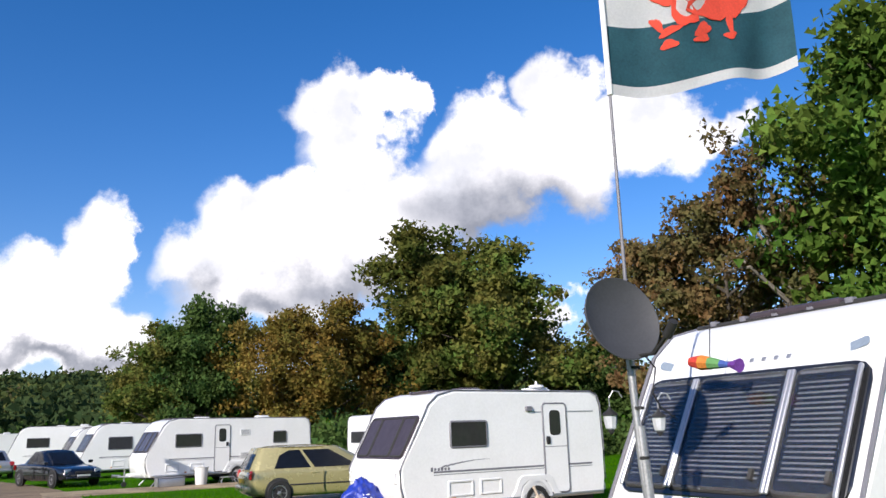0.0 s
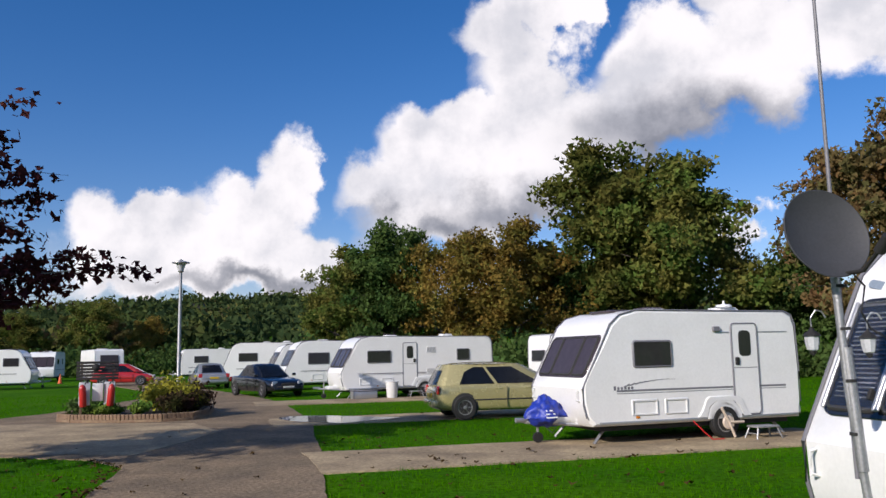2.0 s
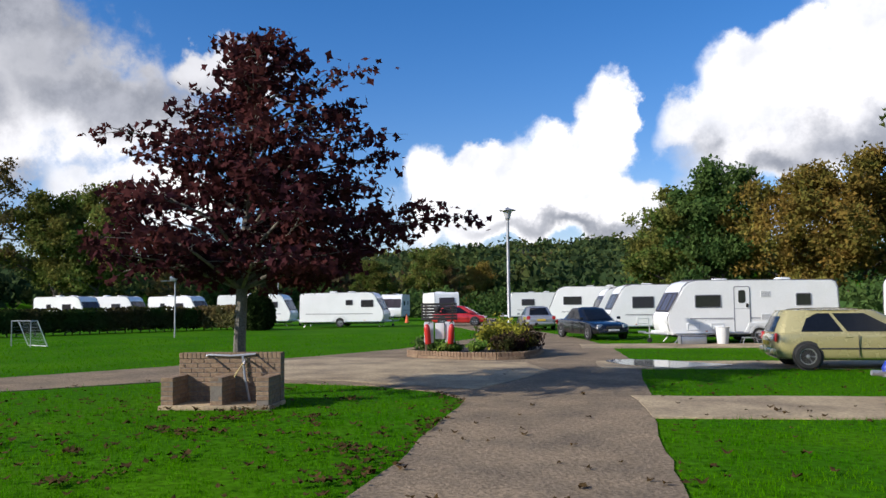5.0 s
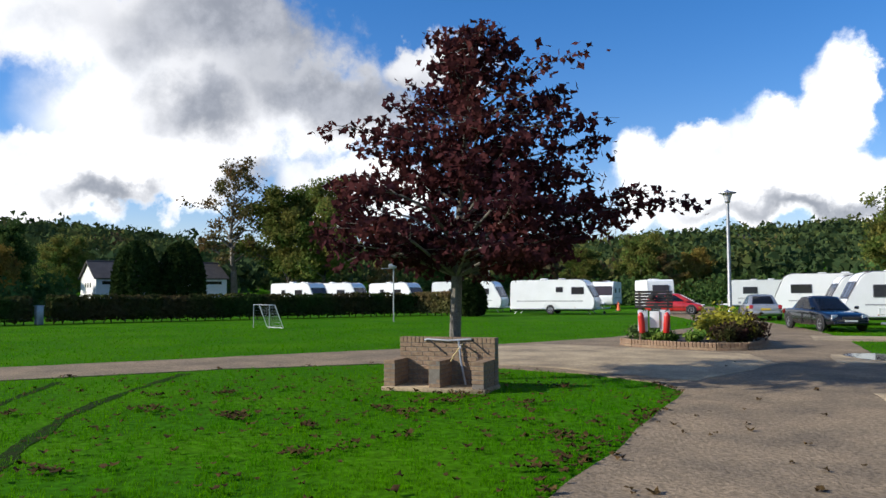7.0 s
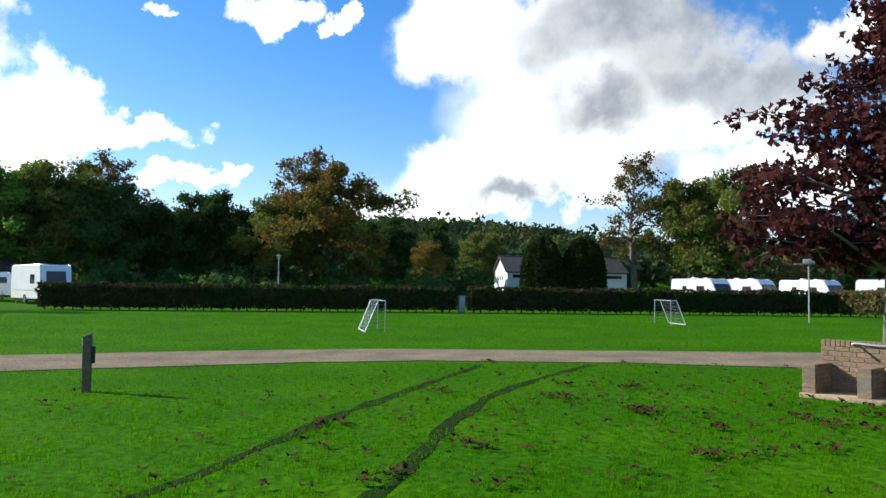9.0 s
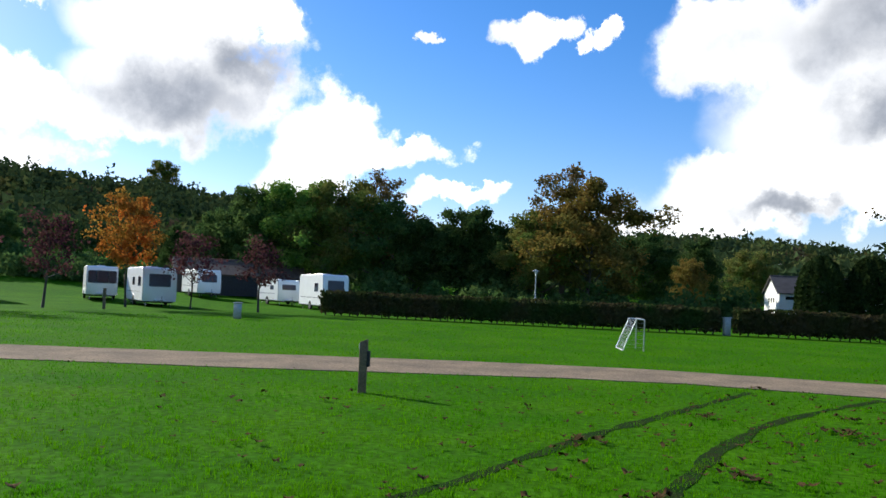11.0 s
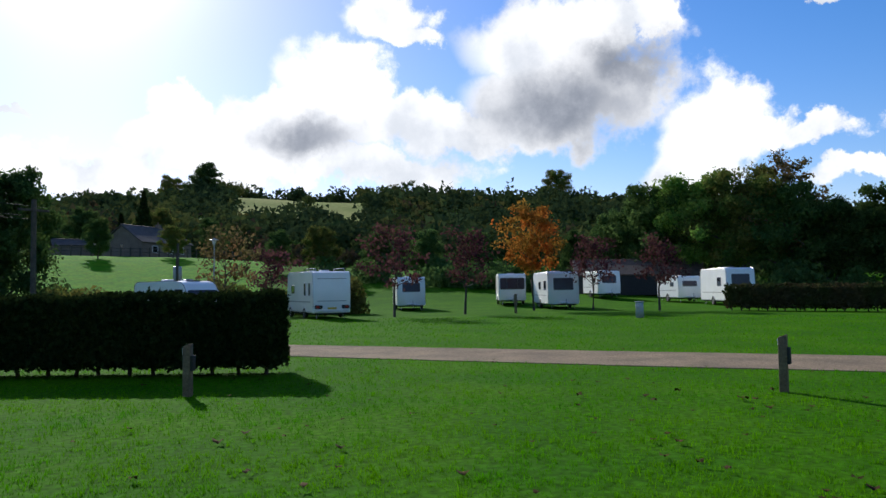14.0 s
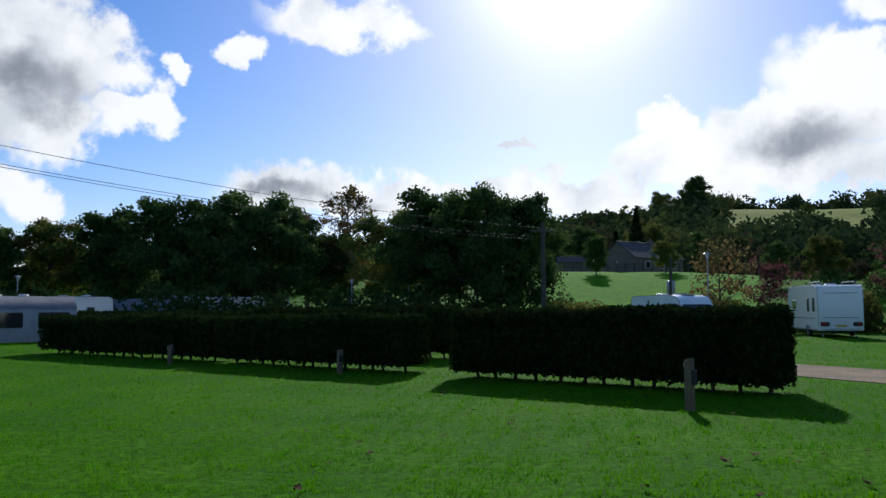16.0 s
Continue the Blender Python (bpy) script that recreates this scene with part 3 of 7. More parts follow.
def caravan(name, at, rz, L=5.0, H=2.55, W=2.2, front="sloped", rear="plain", side_windows=(), off_windows=(), front_panes=3, rear_window=False,
            door=None, wheels=(0.0,), stripe=M_GREYTRIM, hatches=(), label="", vents=(0.6, -0.8), hitch=True, shell=M_WHITE, glass=M_TINT, fglass=M_PURPLEGLASS, group="caravans on the pitches", z=None):
    """A touring caravan: front at +x, door side at +y (its left)."""
    at_z = ground_z(*at) + 0.02 if z is None else z
    t = thing(name, pose(at[0], at[1], at_z, 0, 0, rz), label, "caravan", group)
    prof = shell_profile(L, H, front, rear)
    bm = bmesh.new()
    ys = (-W / 2, -W / 2 + 0.05, W / 2 - 0.05, W / 2)
    rings = []
    cz = (H + 0.34) / 2
    for k, y in enumerate(ys):
        s = 0.05 if k in (0, 3) else 0.0
        rings.append([bm.verts.new((x - math.copysign(min(s, abs(x)), x), y, zz - math.copysign(s, zz - cz))) for x, zz in prof])
    n = len(prof)
    for a, b in zip(rings, rings[1:]):
        for k in range(n):
            bm.faces.new((a[k], b[k], b[(k + 1) % n], a[(k + 1) % n]))
    bm.faces.new(rings[0])
    bm.faces.new(rings[-1][::-1])
    body = part("body", bm, shell, t, angle=28)
    # edge rail that follows the side outline
    for sgn in (-1, 1):
        pts = [(x, sgn * (W / 2 - 0.018), zz) for x, zz in prof[1:-1]]
        part("edge_rail", tube(pts, 0.016, 6), M_SILVERTRIM if front == "plain" else stripe, body)
    # chassis, floor, legs
    part("chassis", box(-L / 2 + 0.25, L / 2 - 0.3, -W / 2 + 0.15, W / 2 - 0.15, 0.24, 0.36, 0.02), M_UNDER, t)
    for sx in (-1, 1):
        for sy in (-1, 1):
            part("corner_steady", tube([(sx * (L / 2 - 0.55), sy * (W / 2 - 0.35), 0.32), (sx * (L / 2 - 0.25), sy * (W / 2 - 0.3), 0.0)], 0.03, 6), M_STEEL, t)
    for wx in wheels:
        for sy in (-1, 1):
            arch = lathe([(0.40, -0.03), (0.43, 0.0), (0.40, 0.03), (0.33, 0.03), (0.33, -0.03)], 24, Matrix.Translation((wx, sy * (W / 2 - 0.005), 0.36)) @ pose(0, 0, 0, 90))
            bmesh.ops.bisect_plane(arch, geom=arch.verts[:] + arch.edges[:] + arch.faces[:], plane_co=(0, 0, 0.38), plane_no=(0, 0, 1), clear_inner=True)
            part("wheel_arch", arch, M_WHITE2, body)
            part("wheel_well", lathe([(0.34, -0.02), (0.34, 0.005)], 20, Matrix.Translation((wx, sy * (W / 2 - 0.004), 0.36)) @ pose(0, 0, 0, 90)), M_UNDER, body)
            wheel(t, wx, sy * (W / 2 - 0.05), 0.31, 0.18)
    # sides
    for sy, wins in ((1, side_windows), (-1, off_windows)):
        for x, zz, w, h in wins:
            m = axes((x, sy * W / 2, zz), (-sy, 0, 0), (0, sy, 0))
            window(body, w, h, m, glass=glass)
        if stripe:
            for zz, hh in ((0.98, 0.035), (0.93, 0.012)):
                part("stripe", plate(L * 0.80, hh, 0.006, 0.005, axes((-0.12, sy * W / 2, zz), (-sy, 0, 0), (0, sy, 0))), stripe, body)
        part("skirt_rail", box(-L / 2 + 0.1, L / 2 - 0.22, sy * W / 2 - 0.02, sy * W / 2 + 0.012, 0.37, 0.42, 0.008), M_SILVERTRIM, body)
    for x, zz, w, h in hatches:
        m = axes((x, W / 2, zz), (-1, 0, 0), (0, 1, 0))
        part("locker_hatch", plate(w, h, 0.02, 0.03, m, hole=0.035), M_WHITE2, body)
    if front == "sloped":
        for wx in wheels[:1]:
            for sy in (-1, 1):
                bm = bmesh.new()
                o = [(-0.62, 0.42), (-0.52, 0.52), (-0.42, 0.74), (-0.34, 0.80), (0.34, 0.80), (0.42, 0.74), (0.52, 0.52), (0.62, 0.42), (0.43, 0.42), (0.36, 0.62), (0.20, 0.72), (-0.20, 0.72), (-0.36, 0.62), (-0.43, 0.42)]
                fr = [bm.verts.new((wx + a, sy * (W / 2 + 0.030), b)) for a, b in o]
                bk = [bm.verts.new((wx + a * 1.03, sy * (W / 2 - 0.01), b + 0.02)) for a, b in o]
                bm.faces.new(fr)
                for k in range(len(o)):
                    bm.faces.new((fr[k], fr[(k + 1) % len(o)], bk[(k + 1) % len(o)], bk[k]))
                part("wheel_spat", bm, M_WHITE2, body)
        part("front_roof_light", box(L / 2 - 1.65, L / 2 - 0.95, -0.42, 0.42, H - 0.02, H + 0.035, 0.02), M_PURPLEGLASS, t)
        for sy in (-1, 1):
            part("front_grab_handle", tube([(L / 2 + 0.0, sy * (W / 2 - 0.16), 0.78), (L / 2 + 0.16, sy * (W / 2 - 0.16), 0.82), (L / 2 + 0.16, sy * (W / 2 - 0.16), 0.98), (L / 2 + 0.02, sy * (W / 2 - 0.16), 1.02)], 0.016, 6), M_WHITE2, body)
    if door is not None:
        dm = axes((door, W / 2, 1.33), (-1, 0, 0), (0, 1, 0))
        d = part("door", plate(0.60, 1.76, 0.014, 0.07, dm), shell, t)
        part("door_frame", plate(0.66, 1.82, 0.022, 0.09, dm, hole=0.028), M_GREYTRIM, d)
        part("door_window", plate(0.30, 0.52, 0.024, 0.09, dm @ pose(0, 0, 0.50)), glass, d)
        part("door_joint", plate(0.58, 0.014, 0.018, 0.004, dm @ pose(0, 0, 0.02)), M_GREYTRIM, d)
        part("door_handle", plate(0.10, 0.16, 0.04, 0.03, dm @ pose(-0.20 if door < 0 else 0.2, 0, 0.15)), M_BLACK, d)
    # front panes lie on the slope between two outline points
    if front == "sloped":
        p0, p1 = Vector((L / 2 - 0.005, 0, 1.25)), Vector((L / 2 - 0.42, 0, H - 0.48))
    else:
        p0, p1 = Vector((L / 2, 0, 1.24)), Vector((L / 2 - 0.10, 0, H - 0.35))
    dirz = (p1 - p0).normalized()
    out = Vector((dirz.z, 0, -dirz.x))
    hh = (p1 - p0).length
    fw = W - 0.26
    if front_panes == 3:
        panes = ((-0.36 * fw, 0.26 * fw), (0, 0.44 * fw), (0.36 * fw, 0.26 * fw))
        whole = axes(p0.lerp(p1, 0.5), (0, 1, 0), out)
        part("front_surround", plate(fw * 1.04, hh * 1.04, 0.012, 0.14, whole), M_GREYTRIM if front == "plain" else fglass, body)
    else:
        panes = ((0, fw * 0.72),)
    for y, w in panes:
        m = axes(p0.lerp(p1, 0.5) + Vector((0, y, 0)), (0, 1, 0), out)
        window(body, w, hh * (0.96 if front_panes == 3 else 0.8), m @ pose(0, -0.010, 0), glass=fglass, frame=M_UNDER if front_panes == 3 else M_GREYTRIM, r=0.08, name="front_window")
    if rear_window:
        window(body, W * 0.62, 0.55, axes((-L / 2 - 0.003, 0, 1.55), (0, -1, 0), (-1, 0, 0.04)), glass=glass, name="rear_window")
    for sy in (-1, 1):
        part("tail_light", plate(0.34, 0.10, 0.03, 0.03, axes((-L / 2 - 0.004, sy * (W / 2 - 0.32), 0.62), (0, -1, 0), (-1, 0, 0))), M_REDLIGHT, body)
        part("marker_lamp", box(L * 0.28, L * 0.28 + 0.08, sy * W / 2 - 0.01, sy * W / 2 + 0.018, 0.46, 0.50, 0.008), M_AMBER, body)
    part("bumper", box(-L / 2 - 0.05, -L / 2 + 0.06, -W / 2 + 0.08, W / 2 - 0.08, 0.40, 0.56, 0.03), M_WHITE2, body)
    for k, x in enumerate(vents):
        v = part("roof_vent", box(x - 0.25, x + 0.25, -0.25, 0.25, H - 0.01, H + 0.07, 0.03), M_WHITE2, t)
        part("vent_lid", box(x - 0.21, x + 0.21, -0.21, 0.21, H + 0.07, H + 0.10, 0.012), M_PURPLEGLASS if k == 0 else M_WHITE2, v)
    if hitch:
        part("hitch_cover", box(L / 2 - 0.1, L / 2 + 0.42, -0.32, 0.32, 0.36, 0.50, 0.05), M_WHITE2, t)
        for sy in (-1, 1):
            part("drawbar", tube([(L / 2 - 0.3, sy * 0.55, 0.33), (L / 2 + 0.80, 0.0, 0.40)], 0.035, 6), M_STEEL, t)
        part("coupling", tube([(L / 2 + 0.68, 0, 0.42), (L / 2 + 0.98, 0, 0.44)], 0.05, 8), M_STEEL, t)
        part("jockey_post", tube([(L / 2 + 0.55, 0.06, 0.12), (L / 2 + 0.55, 0.06, 0.72)], 0.026, 8), M_STEEL, t)
        part("jockey_wheel", lathe([(0.05, -0.035), (0.10, -0.03), (0.105, 0.0), (0.10, 0.03), (0.05, 0.035)], 16, Matrix.Translation((L / 2 + 0.55, 0.06, 0.105)) @ pose(0, 0, 0, 90)), M_BLACK, t)
    return t


UDEG = math.degrees(math.atan2(-U.y, -U.x))       # forward, towards the road


def corner_at(c, rz, L, W, front=True, left=True):
    """The middle of a body whose corner stands at c."""
    f = Vector((math.cos(radians(rz)), math.sin(radians(rz))))
    l = Vector((-f.y, f.x))
    return tuple(Vector(c) - f * (L / 2 if front else -L / 2) - l * (W / 2 if left else -W / 2))


CARAVANS = {}
CARAVANS["near"] = caravan("caravan", tuple(Vector((1.95, 5.92)) + Vector((0.90, 0.435)) * 2.55), math.degrees(math.atan2(-0.435, -0.90)), L=5.5, H=2.55, W=2.25, side_windows=((0.9, 1.62, 1.1, 0.6),), door=-0.8, hatches=((1.6, 0.62, 0.5, 0.3),), hitch=False,
                           label="white touring caravan with dark slatted blinds behind its front windows", vents=(-0.2, -1.6), fglass=M_DARKGLASS)
CARAVANS["ace"] = caravan("caravan", corner_at((-0.82, 15.4), 212, 4.9, 2.2), 212, L=4.9, H=2.5, side_windows=((1.03, 1.66, 0.88, 0.52),), door=-1.12, wheels=(-0.55,),
                          hatches=((1.25, 0.66, 0.58, 0.30), (0.55, 0.66, 0.52, 0.30)), label="white touring caravan with grey pinstripe on a concrete pitch", vents=(0.35, -1.5))
CARAVANS["third"] = caravan("caravan", corner_at((-11.33, 31.2), 216, 6.75, 2.2), 216, L=6.75, H=2.5, side_windows=((1.85, 1.66, 1.05, 0.52), (-1.95, 1.70, 0.62, 0.50)), door=0.50, wheels=(-0.15,),
                            hatches=((2.45, 0.66, 0.52, 0.28), (1.5, 0.66, 0.52, 0.28)), label="long white touring caravan with a step before its door", vents=(1.0, -1.6))
CARAVANS["fourth"] = caravan("caravan", corner_at((-17.4, 39.4), 214, 6.0, 2.2), 214, L=6.0, H=2.55, side_windows=((1.35, 1.62, 1.15, 0.62), (-0.9, 1.75, 0.6, 0.6)), door=None, wheels=(-0.3,),
                             hatches=((1.4, 0.66, 0.6, 0.3), (0.6, 0.66, 0.6, 0.3)), stripe=M_GREYTRIM, label="white touring caravan with a dark awning rail", vents=(0.9, -1.0))
CARAVANS["behind"] = caravan("caravan", corner_at((-21.0, 45.5), 214, 5.6, 2.2), 214, L=5.6, H=2.5, side_windows=((1.3, 1.62, 1.0, 0.55),), door=0.1, label="white touring caravan in the row along the lane")
CARAVANS["fifth"] = caravan("caravan", corner_at((-27.2, 51.0), 208, 7.0, 2.3), 208, L=7.0, H=2.75, side_windows=((1.9, 1.75, 1.3, 0.6), (-0.7, 1.8, 0.9, 0.4)), door=-2.2, label="long white touring caravan beside the silver car")
CARAVANS["sixth"] = caravan("caravan", pol(28.9, 75), 215, L=5.4, H=2.55, side_windows=((1.0, 1.65, 1.2, 0.6),), label="white touring caravan at the far end of the lane", front="plain")
CARAVANS["right"] = caravan("caravan", pol(3.2, 41), 35, L=5.0, H=2.6, rear_window=True, off_windows=((-1.9, 1.7, 0.3, 0.5),), label="white touring caravan behind the gold car")
# across the field
CARAVANS["field"] = caravan("caravan", pol(42.6, 61), 28, L=6.3, H=2.55, off_windows=((2.0, 1.72, 0.95, 0.55), (0.65, 1.8, 0.55, 0.4)), wheels=(-0.05,), label="white touring caravan with a dark stripe on the grass field", glass=M_TINT)
CARAVANS["field2"] = caravan("caravan", pol(48.6, 67.5), 30, L=6.0, H=2.55, off_windows=((1.6, 1.7, 0.9, 0.5), (-1.2, 1.7, 0.5, 0.5)), label="white touring caravan half behind another on the field")
CARAVANS["far_a"] = caravan("caravan", pol(39.0, 84), 300, L=6.0, H=2.6, side_windows=((1.2, 1.7, 1.0, 0.5), (-1.4, 1.7, 0.5, 0.5)), wheels=(-0.3, 0.4), label="white and grey caravan with an awning, far across the field")
CARAVANS["far_b"] = caravan("caravan", pol(35.8, 72), -42, L=5.4, H=2.6, front="plain", front_panes=1, side_windows=((1.2, 1.7, 1.0, 0.6),), label="white caravan standing behind the red car")
for k, (az, d, rz) in enumerate(((60.6, 76, 20), (57.8, 78, 25), (53.8, 80, 20))):
    caravan("caravan", pol(az, d), rz, L=5.2, H=2.6, off_windows=((0.8, 1.7, 0.9, 0.5), (-1.0, 1.7, 0.5, 0.5)), label="white caravan whose roof shows over the clipped hedge")
# the raised end of the field, towards the sun
END = dict(front="plain", front_panes=1)
caravan("caravan", pol(126.9, 62), 42, L=4.8, H=2.45, W=2.1, label="small white caravan seen end on, in the shade", **END)
caravan("caravan", pol(119.65, 68), 33, L=5.4, H=2.5, front="plain", front_panes=3, label="white caravan with a wide end window beside the orange tree")
caravan("caravan", pol(116.5, 62), 38, L=6.0, H=2.7, W=2.3, off_windows=((1.9, 1.7, 0.9, 0.7), (-0.2, 1.7, 0.8, 0.6)), label="white caravan with a wide front window on the grass", **END)
caravan("caravan", pol(113.3, 80), 40, L=5.2, H=2.5, off_windows=((1.5, 1.6, 0.6, 0.5),), label="white caravan at the field's far edge", **END)
caravan("caravan", pol(108.1, 74), 43, L=4.4, H=2.2, W=2.1, off_windows=((0.9, 1.5, 0.7, 0.4),), label="small white caravan beside a larger one", **END)
caravan("caravan", pol(105.0, 67), 36, L=5.6, H=2.85, off_windows=((1.3, 1.8, 0.8, 0.7),), label="tall white caravan at the end of the clipped hedge", **END)
MOTOR = caravan("motorhome", pol(133.3, 49.5), 239, L=6.0, H=2.75, W=2.25, front="plain", front_panes=0, rear="plain", side_windows=((-2.3, 1.7, 0.36, 0.75), (-1.3, 1.7, 0.36, 0.75), (1.5, 1.7, 0.7, 0.5)), off_windows=((1.7, 1.7, 0.5, 0.6), (-1.6, 1.7, 0.5, 0.6)), hitch=False, wheels=(-1.2, 2.1), label="white motorhome with its plain rear wall towards the field", group="", vents=(-1.4, 1.2))
for sy in (-1, 1):
    part("rear_lamp_cluster", plate(0.46, 0.22, 0.05, 0.08, axes((-3.05, sy * 0.80, 0.68), (0, -1, 0), (-1, 0, 0))), M_UNDER, MOTOR)
    part("rear_lens", plate(0.20, 0.14, 0.07, 0.05, axes((-3.05, sy * 0.86, 0.68), (0, -1, 0), (-1, 0, 0))), M_REDLIGHT, MOTOR)
    part("roof_rail", tube([(-2.7, sy * 0.85, 2.74), (-2.6, sy * 0.85, 2.90), (-0.6, sy * 0.85, 2.90), (-0.5, sy * 0.85, 2.74)], 0.02, 6), M_STEEL, MOTOR)
for zz in (2.30, 1.02):
    part("rear_moulding", plate(1.7, 0.03, 0.02, 0.008, axes((-3.02, 0, zz), (0, -1, 0), (-1, 0, 0))), M_GREYTRIM, MOTOR)
part("rear_number_plate", plate(0.52, 0.11, 0.03, 0.01, axes((-3.05, 0, 0.60), (0, -1, 0), (-1, 0, 0))), M_PLATE_Y, MOTOR)
# over the hedges towards the sun, mostly side on
for az, d, rz, L, H in ((142.6, 44, 95, 4.2, 2.22), (162.3, 74, 72, 5.0, 2.35), (172.3, 70, 4, 7.0, 2.6), (176.4, 66, 20, 5.4, 2.6), (183.2, 58, 12, 4.6, 2.5), (186.9, 52, 355, 4.2, 2.45)):
    caravan("caravan", pol(az, d), rz, L=L, H=H, off_windows=((1.2, 1.6, 0.6, 0.4),), side_windows=((1.2, 1.6, 0.6, 0.4), (-0.9, 1.6, 0.5, 0.4)), label="white caravan in shade beyond the clipped hedges", z=0.02)
M_AWNING = mat("grey_awning_cloth", (0.36, 0.37, 0.40), 0.85, var=0.12, scale=2.0, fine=20, bump=0.2)


def awning(at, rz, label):
    """A caravan awning: a cloth lean-to with a sloped roof, valance and poles."""
    t = thing("awning", pose(at[0], at[1], 0.0, 0, 0, rz), label, "awning", "caravan awnings")
    bm = bmesh.new()
    sec = [(0.0, 2.42), (0.6, 2.36), (1.4, 2.18), (2.3, 1.88), (2.42, 1.72)]
    rows = [[bm.verts.new((x, -y, z - 0.04 * math.sin(math.pi * (x + 2.2) / 1.1) ** 2)) for y, z in sec] for x in (-2.2, -1.65, -1.1, -0.55, 0, 0.55, 1.1, 1.65, 2.2)]
    for a, b in zip(rows, rows[1:]):
        for k in range(4):
            bm.faces.new((a[k], b[k], b[k + 1], a[k + 1]))
    bmesh.ops.solidify(bm, geom=bm.faces[:], thickness=0.02)
    part("roof_cloth", bm, M_AWNING, t)
    for sx in (-1, 1):
        wall = bmesh.new()
        lo, hi = [], []
        for y, z in sec:
            lo.append(wall.verts.new((sx * 2.18, -y, 0.02)))
            hi.append(wall.verts.new((sx * 2.18, -y, z - 0.03)))
        for k in range(4):
            wall.faces.new((lo[k], lo[k + 1], hi[k + 1], hi[k]))
        bmesh.ops.solidify(wall, geom=wall.faces[:], thickness=0.015)
        part("side_wall", wall, M_AWNING, t)
    part("front_wall", box(-2.17, 2.17, -2.42, -2.40, 0.02, 1.70, 0.005), M_AWNING, t)
    for x in (-1.1, 1.1):
        part("front_window", plate(1.5, 0.8, 0.012, 0.08, axes((x, -2.42, 1.15), (1, 0, 0), (0, -1, 0))), M_TINT, t)
    for x in (-2.1, 0, 2.1):
        part("pole", tube([(x, -2.36, 0.0), (x, -2.36, 1.8)], 0.014, 6), M_STEEL, t)


awning(pol(179.4, 62), 200, "grey awning put up beside a shaded caravan")
awning(pol(185.8, 49.5), 190, "grey awning put up beside a shaded caravan")


# ---- cars ----
def car(name, at, rz, paint, L=4.2, W=1.74, H=1.45, kind="hatch", label="", plate_m=M_PLATE_W, rear_plate=M_PLATE_Y):
    """A car with its front at +x, built of cross sections along its length."""
    t = thing(name, pose(at[0], at[1], ground_z(*at) + 0.02, 0, 0, rz), label, "car")
    x = L / 2
    belt = 0.60 * H
    # stations: x, half width, sill height, deck height
    S = [(-x, 0.80, 0.36, belt * 0.80), (-x + 0.10, 0.93, 0.24, belt * 1.0), (-x + 0.35, 0.99, 0.20, belt * 1.04), (-x * 0.55, 1.0, 0.19, belt * 1.04), (0, 1.0, 0.19, belt * 1.02),
         (x * 0.36, 1.0, 0.19, belt * 0.99), (x * 0.60, 0.99, 0.20, belt * 0.93), (x - 0.30, 0.95, 0.21, belt * 0.84), (x - 0.08, 0.86, 0.24, belt * 0.70), (x, 0.72, 0.34, belt * 0.56)]
    bm = bmesh.new()
    rings = []
    for sx, hw, z0, z1 in S:
        w = hw * W / 2
        sec = [(-w * 0.90, z0), (-w * 0.985, z0 + 0.08), (-w, z0 + (z1 - z0) * 0.55), (-w * 0.965, z1 - 0.05), (-w * 0.90, z1), (0, z1 + 0.025), (w * 0.90, z1), (w * 0.965, z1 - 0.05), (w, z0 + (z1 - z0) * 0.55), (w * 0.985, z0 + 0.08), (w * 0.90, z0)]
        rings.append([bm.verts.new((sx, y, z)) for y, z in sec])
    n = len(rings[0])
    for a, b in zip(rings, rings[1:]):
        for k in range(n):
            bm.faces.new((a[k], a[(k + 1) % n], b[(k + 1) % n], b[k]))
    bm.faces.new(rings[0][::-1])
    bm.faces.new(rings[-1])
    body = part("body", bm, paint, t, angle=80)
    sub = body.modifiers.new("round", "SUBSURF")
    sub.levels = sub.render_levels = 2
    # cabin: glass below, painted roof and pillars
    if kind == "hatch":
        low = (-x + 0.07, x * 0.66)
        top = (-x + 0.34, x * 0.16)
    else:
        low = (-x * 0.66, x * 0.42)
        top = (-x * 0.36, x * 0.02)
    zb, zt = belt * 0.98, H - 0.06
    wl, wt = W / 2 * 0.925, W / 2 * 0.70

    def cabin(inset, z_lo, z_hi):
        c = bmesh.new()
        rr = []
        for k in range(5):
            f = k / 4
            z = zb + (zt - zb) * (z_lo + (z_hi - z_lo) * f)
            g = (z - zb) / (zt - zb)
            xa, xb = low[0] + (top[0] - low[0]) * g ** 1.15, low[1] + (top[1] - low[1]) * g ** 1.05
            w = wl + (wt - wl) * g - inset
            xa, xb = xa + inset, xb - inset
            xm0, xm1 = xa + (xb - xa) * 0.06, xb - (xb - xa) * 0.10
            rr.append([c.verts.new(p) for p in ((xa, -w * 0.80, z), (xm0, -w, z), (xm1, -w, z), (xb, -w * 0.78, z), (xb + 0.05 * (1 - g), 0, z), (xb, w * 0.78, z), (xm1, w, z), (xm0, w, z), (xa, w * 0.80, z), (xa - 0.03, 0, z))])
        m = len(rr[0])
        for a, b in zip(rr, rr[1:]):
            for k in range(m):
                c.faces.new((a[k], a[(k + 1) % m], b[(k + 1) % m], b[k]))
        c.faces.new(rr[0][::-1])
        c.faces.new(rr[-1])
        return c
    part("cabin", cabin(0.012, 0.0, 1.0), paint, t, angle=50)

